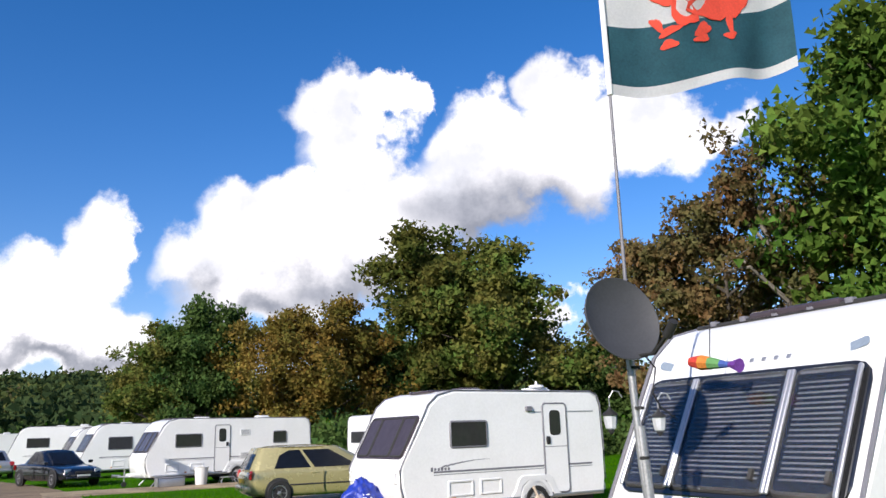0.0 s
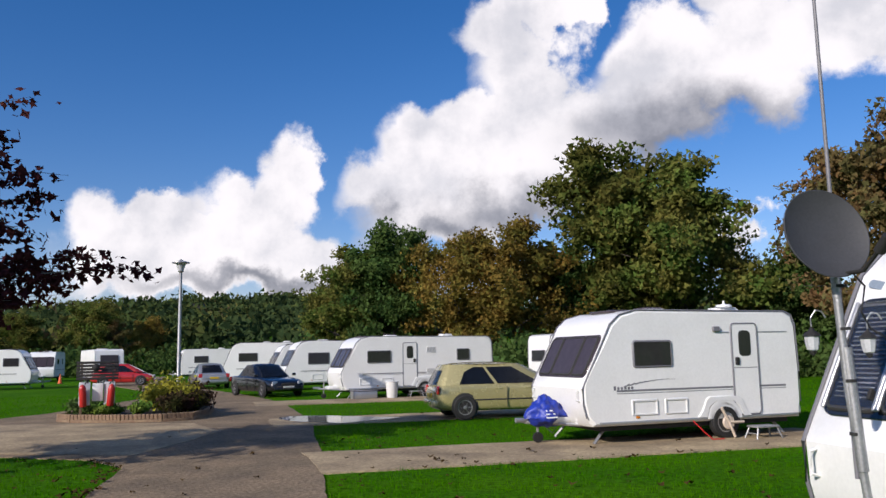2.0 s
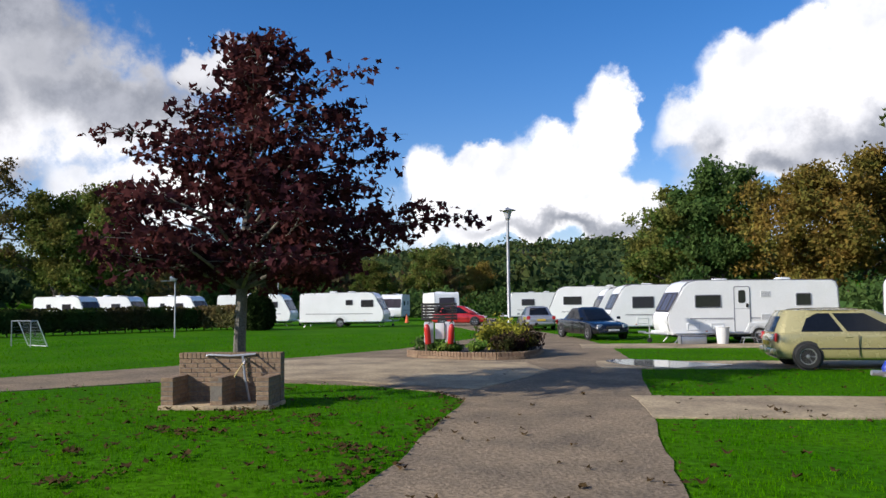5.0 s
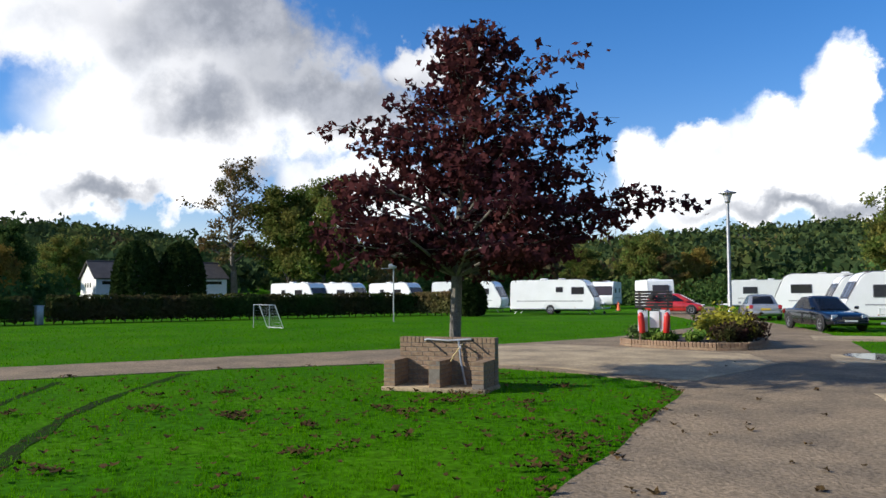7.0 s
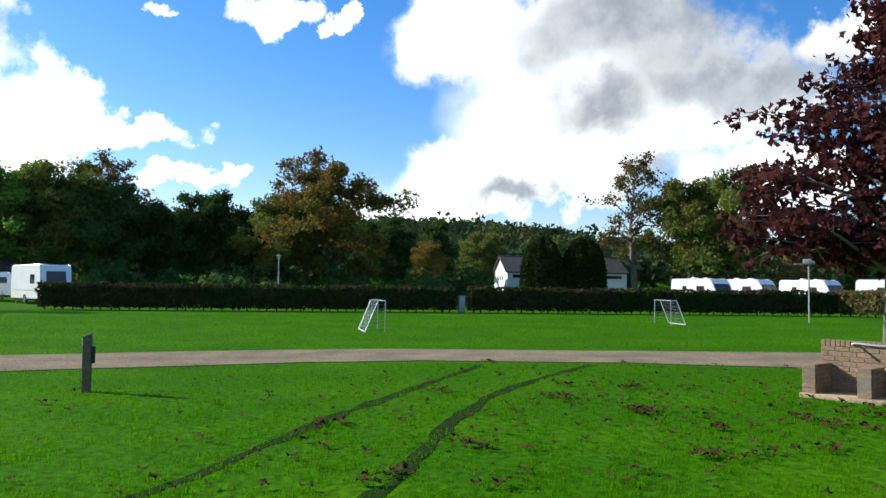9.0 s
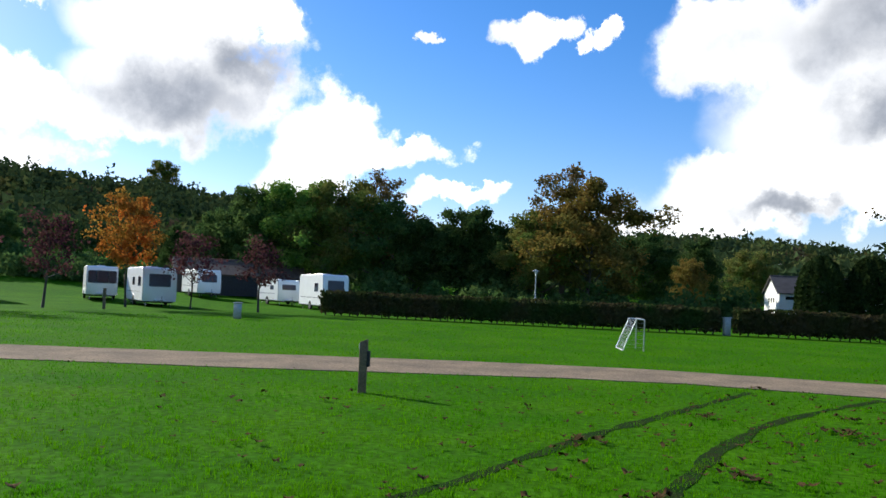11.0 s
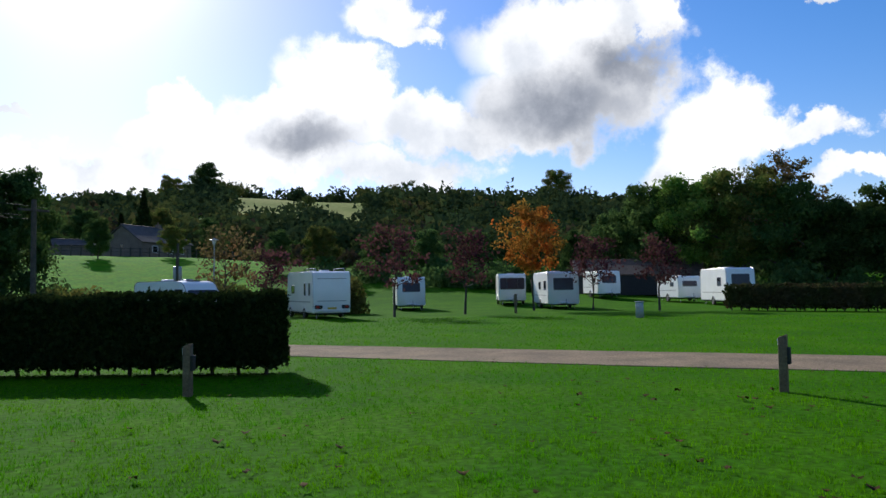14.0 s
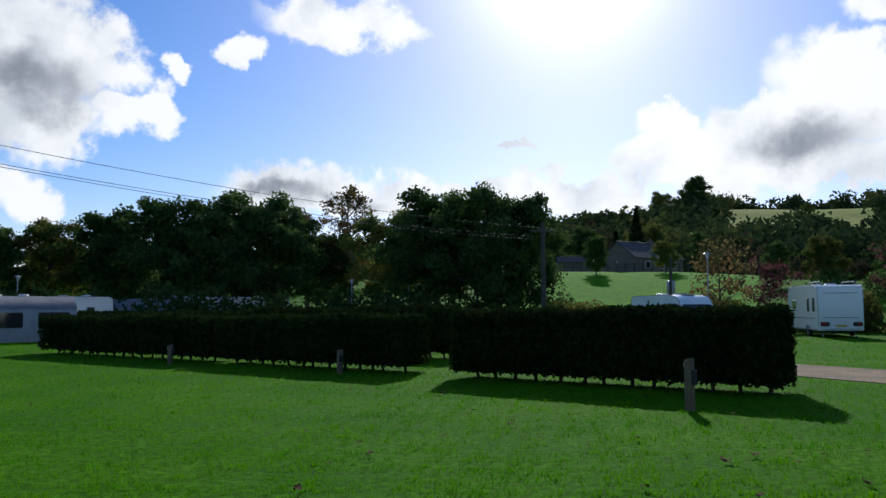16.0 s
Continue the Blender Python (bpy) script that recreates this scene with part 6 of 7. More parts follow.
def flag():
    t = thing("flag", pose(MAST.x + 0.03, MAST.y + 0.05, 0.0), "white over green flag with a red emblem on a thin pole", "flag")
    part("flagpole", tube([(0.02, 0.0, 1.0), (0.0, 0, 2.6), (0.0, 0, 4.0), (-0.01, 0, 5.05)], [0.013, 0.012, 0.010, 0.009], 10), M_GREYTRIM, t)
    out = Vector((0.93, 0.16, 0))

    def at(u, v, off=0.0):
        """u along the fly, v up the hoist, both 0 to 1."""
        ripple = 0.055 * math.sin(u * 9.0 + v * 1.4) * (0.25 + u) + 0.03 * math.sin(u * 17 - v * 3) * u
        p = Vector((-0.005, 0, 3.98 + v * 1.0)) + out * (u * 1.55)
        p += Vector((-0.16, 0.98, 0)) * (ripple + off)
        p.z += 0.30 * u * u - 0.02 * math.sin(u * 8) * (1 - v)
        return p

    def cloth(name, v0, v1, material, nu=36, nv=8):
        bm = bmesh.new()
        g = [[bm.verts.new(at(i / nu, v0 + (v1 - v0) * j / nv)) for i in range(nu + 1)] for j in range(nv + 1)]
        for j in range(nv):
            for i in range(nu):
                bm.faces.new((g[j][i], g[j][i + 1], g[j + 1][i + 1], g[j + 1][i]))
        bmesh.ops.solidify(bm, geom=bm.faces[:], thickness=0.004)
        return part(name, bm, material, t)
    cloth("white_hem", 0.0, 0.08, M_FLAGWHITE, nv=2)
    cloth("green_half", 0.08, 0.52, M_FLAGGREEN)
    cloth("white_half", 0.52, 1.0, M_FLAGWHITE)
    bm = bmesh.new()
    add_tube(bm, [(0.0, 0, 3.97), (-0.008, 0, 5.0)], 0.020, 8)
    part("hoist_sleeve", bm, M_FLAGWHITE, t)
    # the emblem: a plain red beast-like shape of lobes
    for side in (-0.006, 0.006):
        lobes = ((0.56, 0.62, 0.20, 0.13, 12), (0.40, 0.60, 0.10, 0.16, 30), (0.70, 0.60, 0.12, 0.10, -20), (0.30, 0.72, 0.11, 0.06, -50), (0.27, 0.52, 0.10, 0.035, -65), (0.33, 0.46, 0.10, 0.03, 25), (0.32, 0.36, 0.07, 0.035, 5),
                 (0.50, 0.43, 0.09, 0.05, 40), (0.49, 0.36, 0.07, 0.03, 5), (0.66, 0.44, 0.03, 0.10, 0), (0.65, 0.35, 0.06, 0.03, 0), (0.80, 0.66, 0.07, 0.03, 50), (0.55, 0.84, 0.13, 0.11, -20))
        for cu, cv, ru, rv, ang in lobes:
            ca, sa = math.cos(radians(ang)), math.sin(radians(ang))
            bm, ring = bmesh.new(), []
            for k in range(14):
                a = 6.28318 * k / 14
                w = 1 + 0.22 * math.sin(3 * a + cu * 9)
                du, dv = math.cos(a) * ru * w * 0.62, math.sin(a) * rv * w
                ring.append(bm.verts.new(at(cu + du * ca - dv * sa * 0.6, cv + du * sa + dv * ca, side + (0.002 * cu + 0.003 * rv) * (1 if side > 0 else -1))))
            bm.faces.new(ring)
            part("emblem_patch", bm, M_FLAGRED, t, flat=True)
    return t


def lantern(at, label):
    t = thing("lantern", pose(*at) @ Matrix.Diagonal((0.72, 0.72, 0.72, 1)), label, "lantern", "lanterns on hooks")
    part("cap", lathe([(0.075, 0.0), (0.06, 0.02), (0.02, 0.05), (0.008, 0.075)], 8), M_BLACK, t)
    part("glass_globe", lathe([(0.03, -0.12), (0.045, -0.11), (0.055, -0.06), (0.06, -0.002)], 8), M_CLEARLENS, t)
    part("finial", lathe([(0.008, -0.16), (0.028, -0.135), (0.03, -0.12)], 8), M_BLACK, t)
    part("hook", tube([(0, 0, 0.07), (0.0, 0, 0.15), (0.04, 0.0, 0.21), (0.09, 0.02, 0.20), (0.12, 0.03, 0.15)], 0.006, 6), M_STEEL, t)
    return t


dish_mast()
flag()
lantern((MAST.x - 0.14, MAST.y + 0.02, 1.82), "clear solar lantern hanging from a pole hook")
lantern((MAST.x + 0.17, MAST.y + 0.05, 1.80), "clear solar lantern beside the dish pole")


def near_caravan_details():
    c = CARAVANS["near"]
    L, H, W = 5.5, 2.55, 2.25
    p0, p1 = Vector((L / 2 - 0.005, 0, 1.25)), Vector((L / 2 - 0.42, 0, H - 0.48))
    dz = (p1 - p0).normalized()
    out = Vector((dz.z, 0, -dz.x))
    hh = (p1 - p0).length
    fw = W - 0.26
    for y, w in ((-0.36 * fw, 0.26 * fw), (0, 0.44 * fw), (0.36 * fw, 0.26 * fw)):
        m = axes(p0.lerp(p1, 0.5) + Vector((0, y, 0)) + out * 0.030, (0, 1, 0), out)
        blind = part("blind_rail", plate(w - 0.12, 0.02, 0.006, 0.004, m @ pose(0, 0, hh * 0.44)), M_SLAT, c)
        for k in range(19):
            z = hh * 0.36 - k * hh * 0.72 / 18
            part("blind_slat", plate(w - 0.15, 0.011, 0.004, 0.002, m @ pose(0, 0, z)), M_SLAT, blind)
        g = part("front_glazing", plate(w - 0.05, hh - 0.06, 0.006, 0.06, m @ pose(0, -0.010, 0)), M_CLEAR, c)
        g.visible_shadow = False
        for s in (-1, 1):
            part("glazing_trim", plate(0.03, hh * 0.94, 0.02, 0.012, m @ pose(s * (w / 2 - 0.006), -0.004, 0)), M_SILVERTRIM, c)
        part("catch", plate(0.03, 0.08, 0.035, 0.01, m @ pose(w * 0.36, 0, -hh * 0.34)), M_BLACK, c)
    # roof edge rail with clips, decals, emblem bars
    rail = part("roof_rail", tube([(L / 2 - 0.98, -W / 2 + 0.1, H - 0.015), (L / 2 - 0.98, W / 2 - 0.1, H - 0.015)], 0.018, 8), M_UNDER, c)
    for k in range(6):
        y = -W / 2 + 0.3 + k * (W - 0.6) / 5
        part("rail_clip", box(L / 2 - 1.01, L / 2 - 0.95, y - 0.03, y + 0.03, H - 0.02, H + 0.02, 0.006), M_GREYTRIM, rail)
    q0, q1 = Vector((L / 2 - 0.42, 0, H - 0.48)), Vector((L / 2 - 0.53, 0, H - 0.27))
    d2 = (q1 - q0).normalized()
    o2 = Vector((d2.z, 0, -d2.x))
    for sy in (-1, 1):
        part("corner_decal", plate(0.22, 0.07, 0.004, 0.03, axes(q0.lerp(q1, 0.55) + Vector((0, sy * 0.86, 0)), (0, 1, 0.25 * sy), o2)), mat("blue_grey_decal", (0.25, 0.31, 0.38), 0.4, var=0.1), c)
    for k in range(8):
        part("name_bar", plate(0.045, 0.035, 0.004, 0.008, axes(q0.lerp(q1, 0.45) + Vector((0, -0.42 + 0.11 * k, 0)), (0, 1, 0), o2)), M_SILVERTRIM, c)
    part("emblem", plate(0.10, 0.12, 0.006, 0.045, axes((L / 2 + 0.055, -0.55, 0.86), (0, 1, 0), (1, 0, 0)), hole=0.012), M_GREYTRIM, c)
    part("emblem_bar", plate(0.05, 0.07, 0.006, 0.01, axes((L / 2 + 0.055, -0.55, 0.86), (0, 1, 0.4), (1, 0, 0))), M_GREYTRIM, c)
    part("socket_plate", plate(0.12, 0.05, 0.02, 0.01, axes((L / 2 + 0.02, -0.75, 0.56), (0, 1, 0), (1, 0, -0.3))), M_UNDER, c)


near_caravan_details()


def windsock():
    """A small fish-shaped streamer tied to a thin line before the front of the near caravan."""
    t = thing("windsock", pose(1.86, 5.86, 2.16, 0, 0, -62), "small rainbow fish windsock on a cord", "windsock")
    cols = ((0.55, 0.05, 0.03), (0.60, 0.20, 0.03), (0.12, 0.30, 0.10), (0.05, 0.10, 0.35), (0.16, 0.04, 0.30))
    xs = (-0.20, -0.10, -0.02, 0.08, 0.15, 0.24)
    rs = (0.035, 0.055, 0.045, 0.03, 0.018, 0.05)
    for k, col in enumerate(cols):
        part("band", tube([(xs[k], 0, -0.14 * xs[k]), (xs[k + 1], 0, -0.14 * xs[k + 1])], [rs[k], rs[k + 1]], 8), mat("streamer_cloth", col, 0.8, var=0.15), t)
    part("cord", tube([(-0.02, 0, 0.02), (0.0, 0.02, 0.32)], 0.004, 4), M_BLACK, t)


windsock()


def ace_details():
    """Clamp, step and cover at the caravan on the concrete pitch."""
    c = CARAVANS["ace"]
    W, L = 2.2, 4.9
    for k in range(6):
        part("name_bar", plate(0.05, 0.05 if k else 0.08, 0.005, 0.012, axes((1.88 - 0.075 * k, W / 2, 1.03), (-1, 0, 0), (0, 1, 0))), M_GREYTRIM, c)
    part("upper_stripe", plate(1.6, 0.03, 0.005, 0.01, axes((-1.4, W / 2, 2.05), (-1, 0, 0), (0, 1, 0))), M_SILVERTRIM, c)
    part("outside_lamp", plate(0.16, 0.10, 0.05, 0.02, axes((-0.45, W / 2, 2.12), (-1, 0, 0), (0, 1, 0))), M_GREYTRIM, c)
    part("aerial_disc", lathe([(0.05, 2.5), (0.04, 2.58), (0.17, 2.61), (0.16, 2.65), (0.03, 2.67), (0.02, 2.74)], 16, pose(-1.4, 0.2, 0)), M_WHITE2, c)
    m = c.matrix_basis
    t = thing("wheel_clamp", m @ pose(-0.55, W / 2 + 0.10, 0.0), "pale wheel clamp on the caravan wheel", "wheel clamp")
    part("disc", lathe([(0.13, -0.02), (0.14, 0.0), (0.12, 0.025)], 14, pose(0, 0, 0.31, -90)), mat("cream_paint", (0.6, 0.5, 0.4), 0.5, var=0.15), t)
    for a in (60, 180, 250):
        part("arm", tube([(0, 0.02, 0.31), (math.cos(radians(a)) * 0.33, 0.03, max(0.03, 0.31 + math.sin(radians(a)) * 0.33))], 0.028, 6), mat("cream_paint", (0.6, 0.5, 0.4), 0.5, var=0.15), t)
    part("cable", tube([(0.75, -0.08, 0.36), (0.6, 0.05, 0.15), (0.45, 0.08, 0.015), (0.2, 0.1, 0.015)], 0.012, 6), M_REDPAINT, t)
    step_stool(m @ pose(-1.15, W / 2 + 0.35, 0), "grey metal step before a caravan door")


def step_stool(m, label):
    t = thing("step_stool", m, label, "step")
    part("tread", box(-0.26, 0.26, -0.16, 0.16, 0.21, 0.245, 0.01), M_STEEL, t)
    for sx in (-1, 1):
        for sy in (-1, 1):
            part("leg", tube([(sx * 0.22, sy * 0.12, 0.22), (sx * 0.30, sy * 0.17, 0.0)], 0.016, 6), M_STEEL, t)
        part("brace", tube([(sx * 0.26, -0.15, 0.1), (sx * 0.26, 0.15, 0.1)], 0.012, 6), M_STEEL, t)


ace_details()
for zz in (1.92, 1.02):
    vent = part("fridge_vent", plate(0.42, 0.26, 0.012, 0.02, axes((-0.45, 1.1, zz), (-1, 0, 0), (0, 1, 0))), M_WHITE2, CARAVANS["third"])
    for k in range(5):
        part("louvre", plate(0.36, 0.014, 0.018, 0.003, axes((-0.45, 1.1, zz - 0.08 + 0.04 * k), (-1, 0, 0), (0, 1, 0))), M_GREYTRIM, vent)
for k in range(9):
    f = k / 8
    part("swoosh", plate(0.14, 0.022 * (1.2 - f), 0.005, 0.003, axes((1.62 - 0.125 * k, 1.1, 1.075 + 0.10 * math.sin(f * 1.6)), (-1, 0, 0.35 - 0.35 * f), (0, 1, 0))), M_GREYTRIM, CARAVANS["ace"])
step_stool(CARAVANS["third"].matrix_basis @ pose(0.42, 1.5, 0), "grey metal step before the long caravan's door")


def blue_cover():
    """A tarpaulin tied over the coupling of the caravan on the pitch."""
    m = CARAVANS["ace"].matrix_basis @ pose(4.9 / 2 + 0.40, 0.10, 0)
    t = thing("tarpaulin", m, "crumpled blue tarpaulin tied over a caravan coupling", "tarpaulin")
    bm = bmesh.new()
    bmesh.ops.create_icosphere(bm, subdivisions=4, radius=1.0)
    for v in bm.verts:
        p = v.co.copy()
        k = 0.5 + 0.5 * p.z
        w = 0.50 - 0.34 * k ** 1.3
        fold = 1 + 0.22 * math.sin(5 * math.atan2(p.y, p.x) + 2.0 * k) * (1 - k) + 0.25 * noise.noise(p * 2.3)
        v.co = Vector((p.x * w * fold * 1.0, p.y * w * fold * 0.8, 0.30 + 0.60 * k + 0.08 * noise.noise(p * 3.1)))
    part("cloth", bm, M_BLUE, t, angle=60)
    for k in range(3):
        part("print_bar", plate(0.24 - 0.05 * k, 0.028, 0.004, 0.004, axes((0.05, 0.40 - 0.05 * k, 0.50 + 0.06 * k), (-1, 0, 0), (0, 1, 0.5))), M_WHITE2, t)
    part("cord", tube([(0.1, 0.15, 0.34), (0.0, 0.3, 0.20), (-0.1, 0.25, 0.3)], 0.01, 5), M_BLACK, t)


blue_cover()


def bucket(m, label):
    t = thing("waste_bin", m, label, "bin")
    part("body", lathe([(0.20, 0.0), (0.21, 0.02), (0.26, 0.62), (0.27, 0.66)], 20), M_WHITE2, t)
    part("rim", lathe([(0.265, 0.63), (0.285, 0.65), (0.265, 0.67), (0.24, 0.66)], 20), M_WHITE2, t)
    part("handle", tube([(-0.27, 0, 0.6), (0, -0.1, 0.5), (0.27, 0, 0.6)], 0.01, 6), M_STEEL, t)


_m3 = CARAVANS["third"].matrix_basis
bucket(_m3 @ pose(1.45, 1.5, 0), "white plastic waste water bin by a caravan")


def water_box(m):
    t = thing("storage_box", m, "grey plastic storage box under the caravan front", "box")
    part("body", box(-0.5, 0.5, -0.25, 0.25, 0.0, 0.3, 0.03), M_SILVERTRIM, t)
    part("lid", box(-0.52, 0.52, -0.27, 0.27, 0.3, 0.34, 0.015), M_GREYTRIM, t)


water_box(_m3 @ pose(2.6, 1.35, 0))


def ground_dish():
    x, y = pol(5.1, 36)
    t = thing("tripod_dish", pose(x, y, 0, 0, 0, 160), "grey satellite dish on a tripod in the grass", "satellite dish")
    part("dish", lathe([(0.01, -0.06), (0.2, -0.04), (0.36, 0.02), (0.38, 0.03), (0.36, 0.0), (0.2, -0.06), (0.01, -0.08)], 28, pose(0, 0, 1.15, 80)), M_STEEL, t)
    part("mast", tube([(0, 0.05, 0.3), (0, 0.05, 1.15)], 0.02, 8), M_STEEL, t)
    for a in (0, 120, 240):
        part("leg", tube([(0, 0.05, 0.45), (math.cos(radians(a)) * 0.4, 0.05 + math.sin(radians(a)) * 0.4, 0)], 0.014, 6), M_STEEL, t)


ground_dish()


# ---- brick water stand ----
BRICKS = {}


def brick_mesh(lx, ly, lz):
    key = (round(lx, 3), round(ly, 3), round(lz, 3))
    if key not in BRICKS:
        bm = box(-lx / 2, lx / 2, -ly / 2, ly / 2, -lz / 2, lz / 2, 0.006, 1)
        me = bpy.data.meshes.new("brick")
        bm.to_mesh(me)
        bm.free()
        me.materials.append(M_BRICK)
        BRICKS[key] = me
    return BRICKS[key]


def lay(parent, x, y, z, lx, ly, lz, rz=0.0):
    r = random.Random(x * 31 + y * 17 + z * 7)
    b = new("brick", brick_mesh(lx, ly, lz))
    b.parent = parent
    b.matrix_basis = pose(x, y + r.uniform(-0.004, 0.004), z, 0, 0, rz + r.uniform(-0.6, 0.6))


def brick_wall(parent, name, x0, x1, y0, y1, z0, z1, along="x", coping=False):
    """Mortar with courses of bricks a little proud of it."""
    w = part(name, box(x0 + 0.008, x1 - 0.008, y0 + 0.008, y1 - 0.008, z0, z1 - 0.008), M_MORTAR, parent, flat=True)
    top = z1 - (0.11 if coping else 0)
    n = max(1, round((top - z0) / 0.0785))
    ch = (top - z0) / n
    L = (x1 - x0) if along == "x" else (y1 - y0)
    T = (y1 - y0) if along == "x" else (x1 - x0)
    k = max(1, round(L / 0.225))
    bl = L / k
    for j in range(n):
        spans = [(i * bl, (i + 1) * bl) for i in range(k)] if j % 2 == 0 or k < 2 else [(0, bl / 2)] + [((i + 0.5) * bl, (i + 1.5) * bl) for i in range(k - 1)] + [(L - bl / 2, L)]
        for a, b in spans:
            c = (a + b) / 2
            z = z0 + (j + 0.5) * ch
            if along == "x":
                lay(w, x0 + c, (y0 + y1) / 2, z, b - a - 0.011, T, ch - 0.011)
            else:
                lay(w, (x0 + x1) / 2, y0 + c, z, T, b - a - 0.011, ch - 0.011)
    if coping:
        k = max(1, round(L / 0.08))
        for i in range(k):
            lay(w, x0 + (i + 0.5) * L / k, (y0 + y1) / 2, z1 - 0.055, L / k - 0.010, T + 0.01, 0.10)
    return w


def water_stand():
    t = thing("water_stand", pose(-12.02, 8.53, 0.0, 0, 0, 30.2), "yellow brick water point with three low wing walls", "water point")
    part("base_slab", box(-0.02, 1.92, -0.10, 0.85, -0.02, 0.07, 0.02), M_PAD, t)
    brick_wall(t, "back_wall", 0.04, 1.90, 0.62, 0.84, 0.07, 0.92, "x", True)
    for x0, x1 in ((0.0, 0.215), (0.86, 1.075), (1.66, 1.88)):
        brick_wall(t, "wing_wall", x0, x1, -0.02, 0.62, 0.07, 0.54, "y")
    part("pipe", tube([(0.55, 0.60, 0.86), (0.60, 0.60, 0.88), (1.0, 0.60, 0.86), (1.45, 0.60, 0.89)], 0.022, 10), M_SILVERTRIM, t)
    part("standpipe", tube([(1.22, 0.58, 0.86), (1.26, 0.57, 0.5), (1.36, 0.55, 0.07)], 0.022, 10), M_SILVERTRIM, t)
    part("tap", tube([(1.28, 0.58, 0.80), (1.30, 0.46, 0.78), (1.30, 0.42, 0.72)], 0.018, 8), M_ALLOY, t)
    part("hose", tube([(1.32, 0.50, 0.80), (1.26, 0.44, 0.72), (1.18, 0.42, 0.60), (1.13, 0.40, 0.50)], 0.013, 8), mat("yellow_hose", (0.55, 0.42, 0.18), 0.5, var=0.1), t)
    for s in (0, 1):
        part("stay", tube([(0.62 + 0.83 * s, 0.61, 0.88), (0.95 + 0.83 * s, 0.60, 0.62)], 0.012, 6), M_UNDER, t)


water_stand()


# ---- planter with shrubs, fire point, lamps ----
def shrub(name, at, r, h, leaf, label, seed, n=1600, size=0.06, z=0.0):
    rng = np.random.default_rng(seed)
    t = thing(name, pose(at[0], at[1], z), label, "shrub")
    bm = bmesh.new()
    ends = []
    for k in range(12):
        a, q = rng.random() * 6.28, rng.random() ** 0.5
        e = Vector((math.cos(a) * r * q, math.sin(a) * r * q, h * (0.55 + 0.45 * rng.random()) * (1 - 0.4 * q * q)))
        add_tube(bm, [(0, 0, -0.02), e * 0.5 + Vector((0, 0, 0.05)), e], [0.016, 0.011, 0.004], 5)
        ends += [e, e * 0.75, e * 0.5 + Vector((0, 0, 0.05))]
    part("stems", bm, M_BARK, t)
    e = np.array([tuple(v) for v in ends])
    c = e[rng.integers(0, len(e), n)] + rng.normal(size=(n, 3)) * np.array([r, r, h * 0.7]) * 0.20
    c[:, 2] = np.maximum(c[:, 2], 0.03)
    v, f = leaf_cards(c, size * (0.6 + 0.8 * rng.random(n)), rng, shape="leaf")
    o = new("foliage", np_mesh("foliage", v, f, leaf))
    o.parent = t
    return t


PLANTER = [(-16.35, 20.85), (-15.6, 20.45), (-14.0, 20.45), (-12.9, 20.75), (-12.35, 21.4), (-12.5, 22.4), (-13.6, 24.8), (-14.6, 26.0), (-16.2, 25.2), (-17.0, 23.0)]
M_GOLDSHRUB = leafmat("golden_shrub_leaves", (0.36, 0.31, 0.04), (0.20, 0.23, 0.04))
M_REDSHRUB = leafmat("dark_red_shrub_leaves", (0.07, 0.03, 0.03), (0.05, 0.06, 0.02))


def planter():
    t = thing("planter", pose(0, 0, 0), "raised flower bed edged with upright yellow bricks", "planter")
    sheet_pts = [Vector(p) for p in PLANTER]
    bm = bmesh.new()
    vs = [bm.verts.new((p.x, p.y, 0.19)) for p in sheet_pts]
    bm.faces.new(vs)
    lo = [bm.verts.new((p.x, p.y, 0.0)) for p in sheet_pts]
    for k in range(len(vs)):
        bm.faces.new((vs[k], vs[(k + 1) % len(vs)], lo[(k + 1) % len(vs)], lo[k]))
    part("soil", bm, M_SOIL, t, flat=True)
    n = len(sheet_pts)
    for i in range(n):
        a, b = sheet_pts[i], sheet_pts[(i + 1) % n]
        L = (b - a).length
        ang = math.degrees(math.atan2((b - a).y, (b - a).x))
        k = max(1, round(L / 0.115))
        for j in range(k):
            p = a.lerp(b, (j + 0.5) / k)
            lay(t, p.x, p.y, 0.17, L / k - 0.016, 0.11, 0.14, ang)
        part("footing", box(0, L, -0.065, 0.065, -0.01, 0.095, 0.01), M_BRICK, t).matrix_basis = pose(a.x, a.y, 0, 0, 0, ang)


planter()
for k, (x, y, r, h, lf, nm, n) in enumerate(((-13.6, 22.5, 0.75, 0.95, M_GOLDSHRUB, "yellow-green leafy shrub in the planter", 2200), (-14.3, 23.2, 0.7, 0.9, M_GOLDSHRUB, "yellow-green leafy shrub in the planter", 1800), (-13.0, 21.7, 0.5, 0.6, M_REDSHRUB, "dark red-leaved shrub in the planter", 1300),
                                          (-12.9, 22.6, 0.6, 0.75, M_REDSHRUB, "dark red-leaved shrub in the planter", 1400), (-15.7, 21.3, 0.55, 0.4, M_DARKLEAF, "low dark green plants in the planter", 1000), (-14.9, 21.0, 0.45, 0.32, M_GREEN, "low green plants in the planter", 800),
                                          (-16.3, 22.2, 0.6, 0.42, M_DARKLEAF, "low dark green plants in the planter", 900), (-13.9, 21.1, 0.4, 0.35, M_GREEN, "low green plants in the planter", 800), (-14.8, 24.2, 0.8, 0.8, M_DARKLEAF, "dark green shrub in the planter", 1400))):
    shrub("shrub", (x, y), r, h, lf, nm, 60 + k, n, z=0.19)


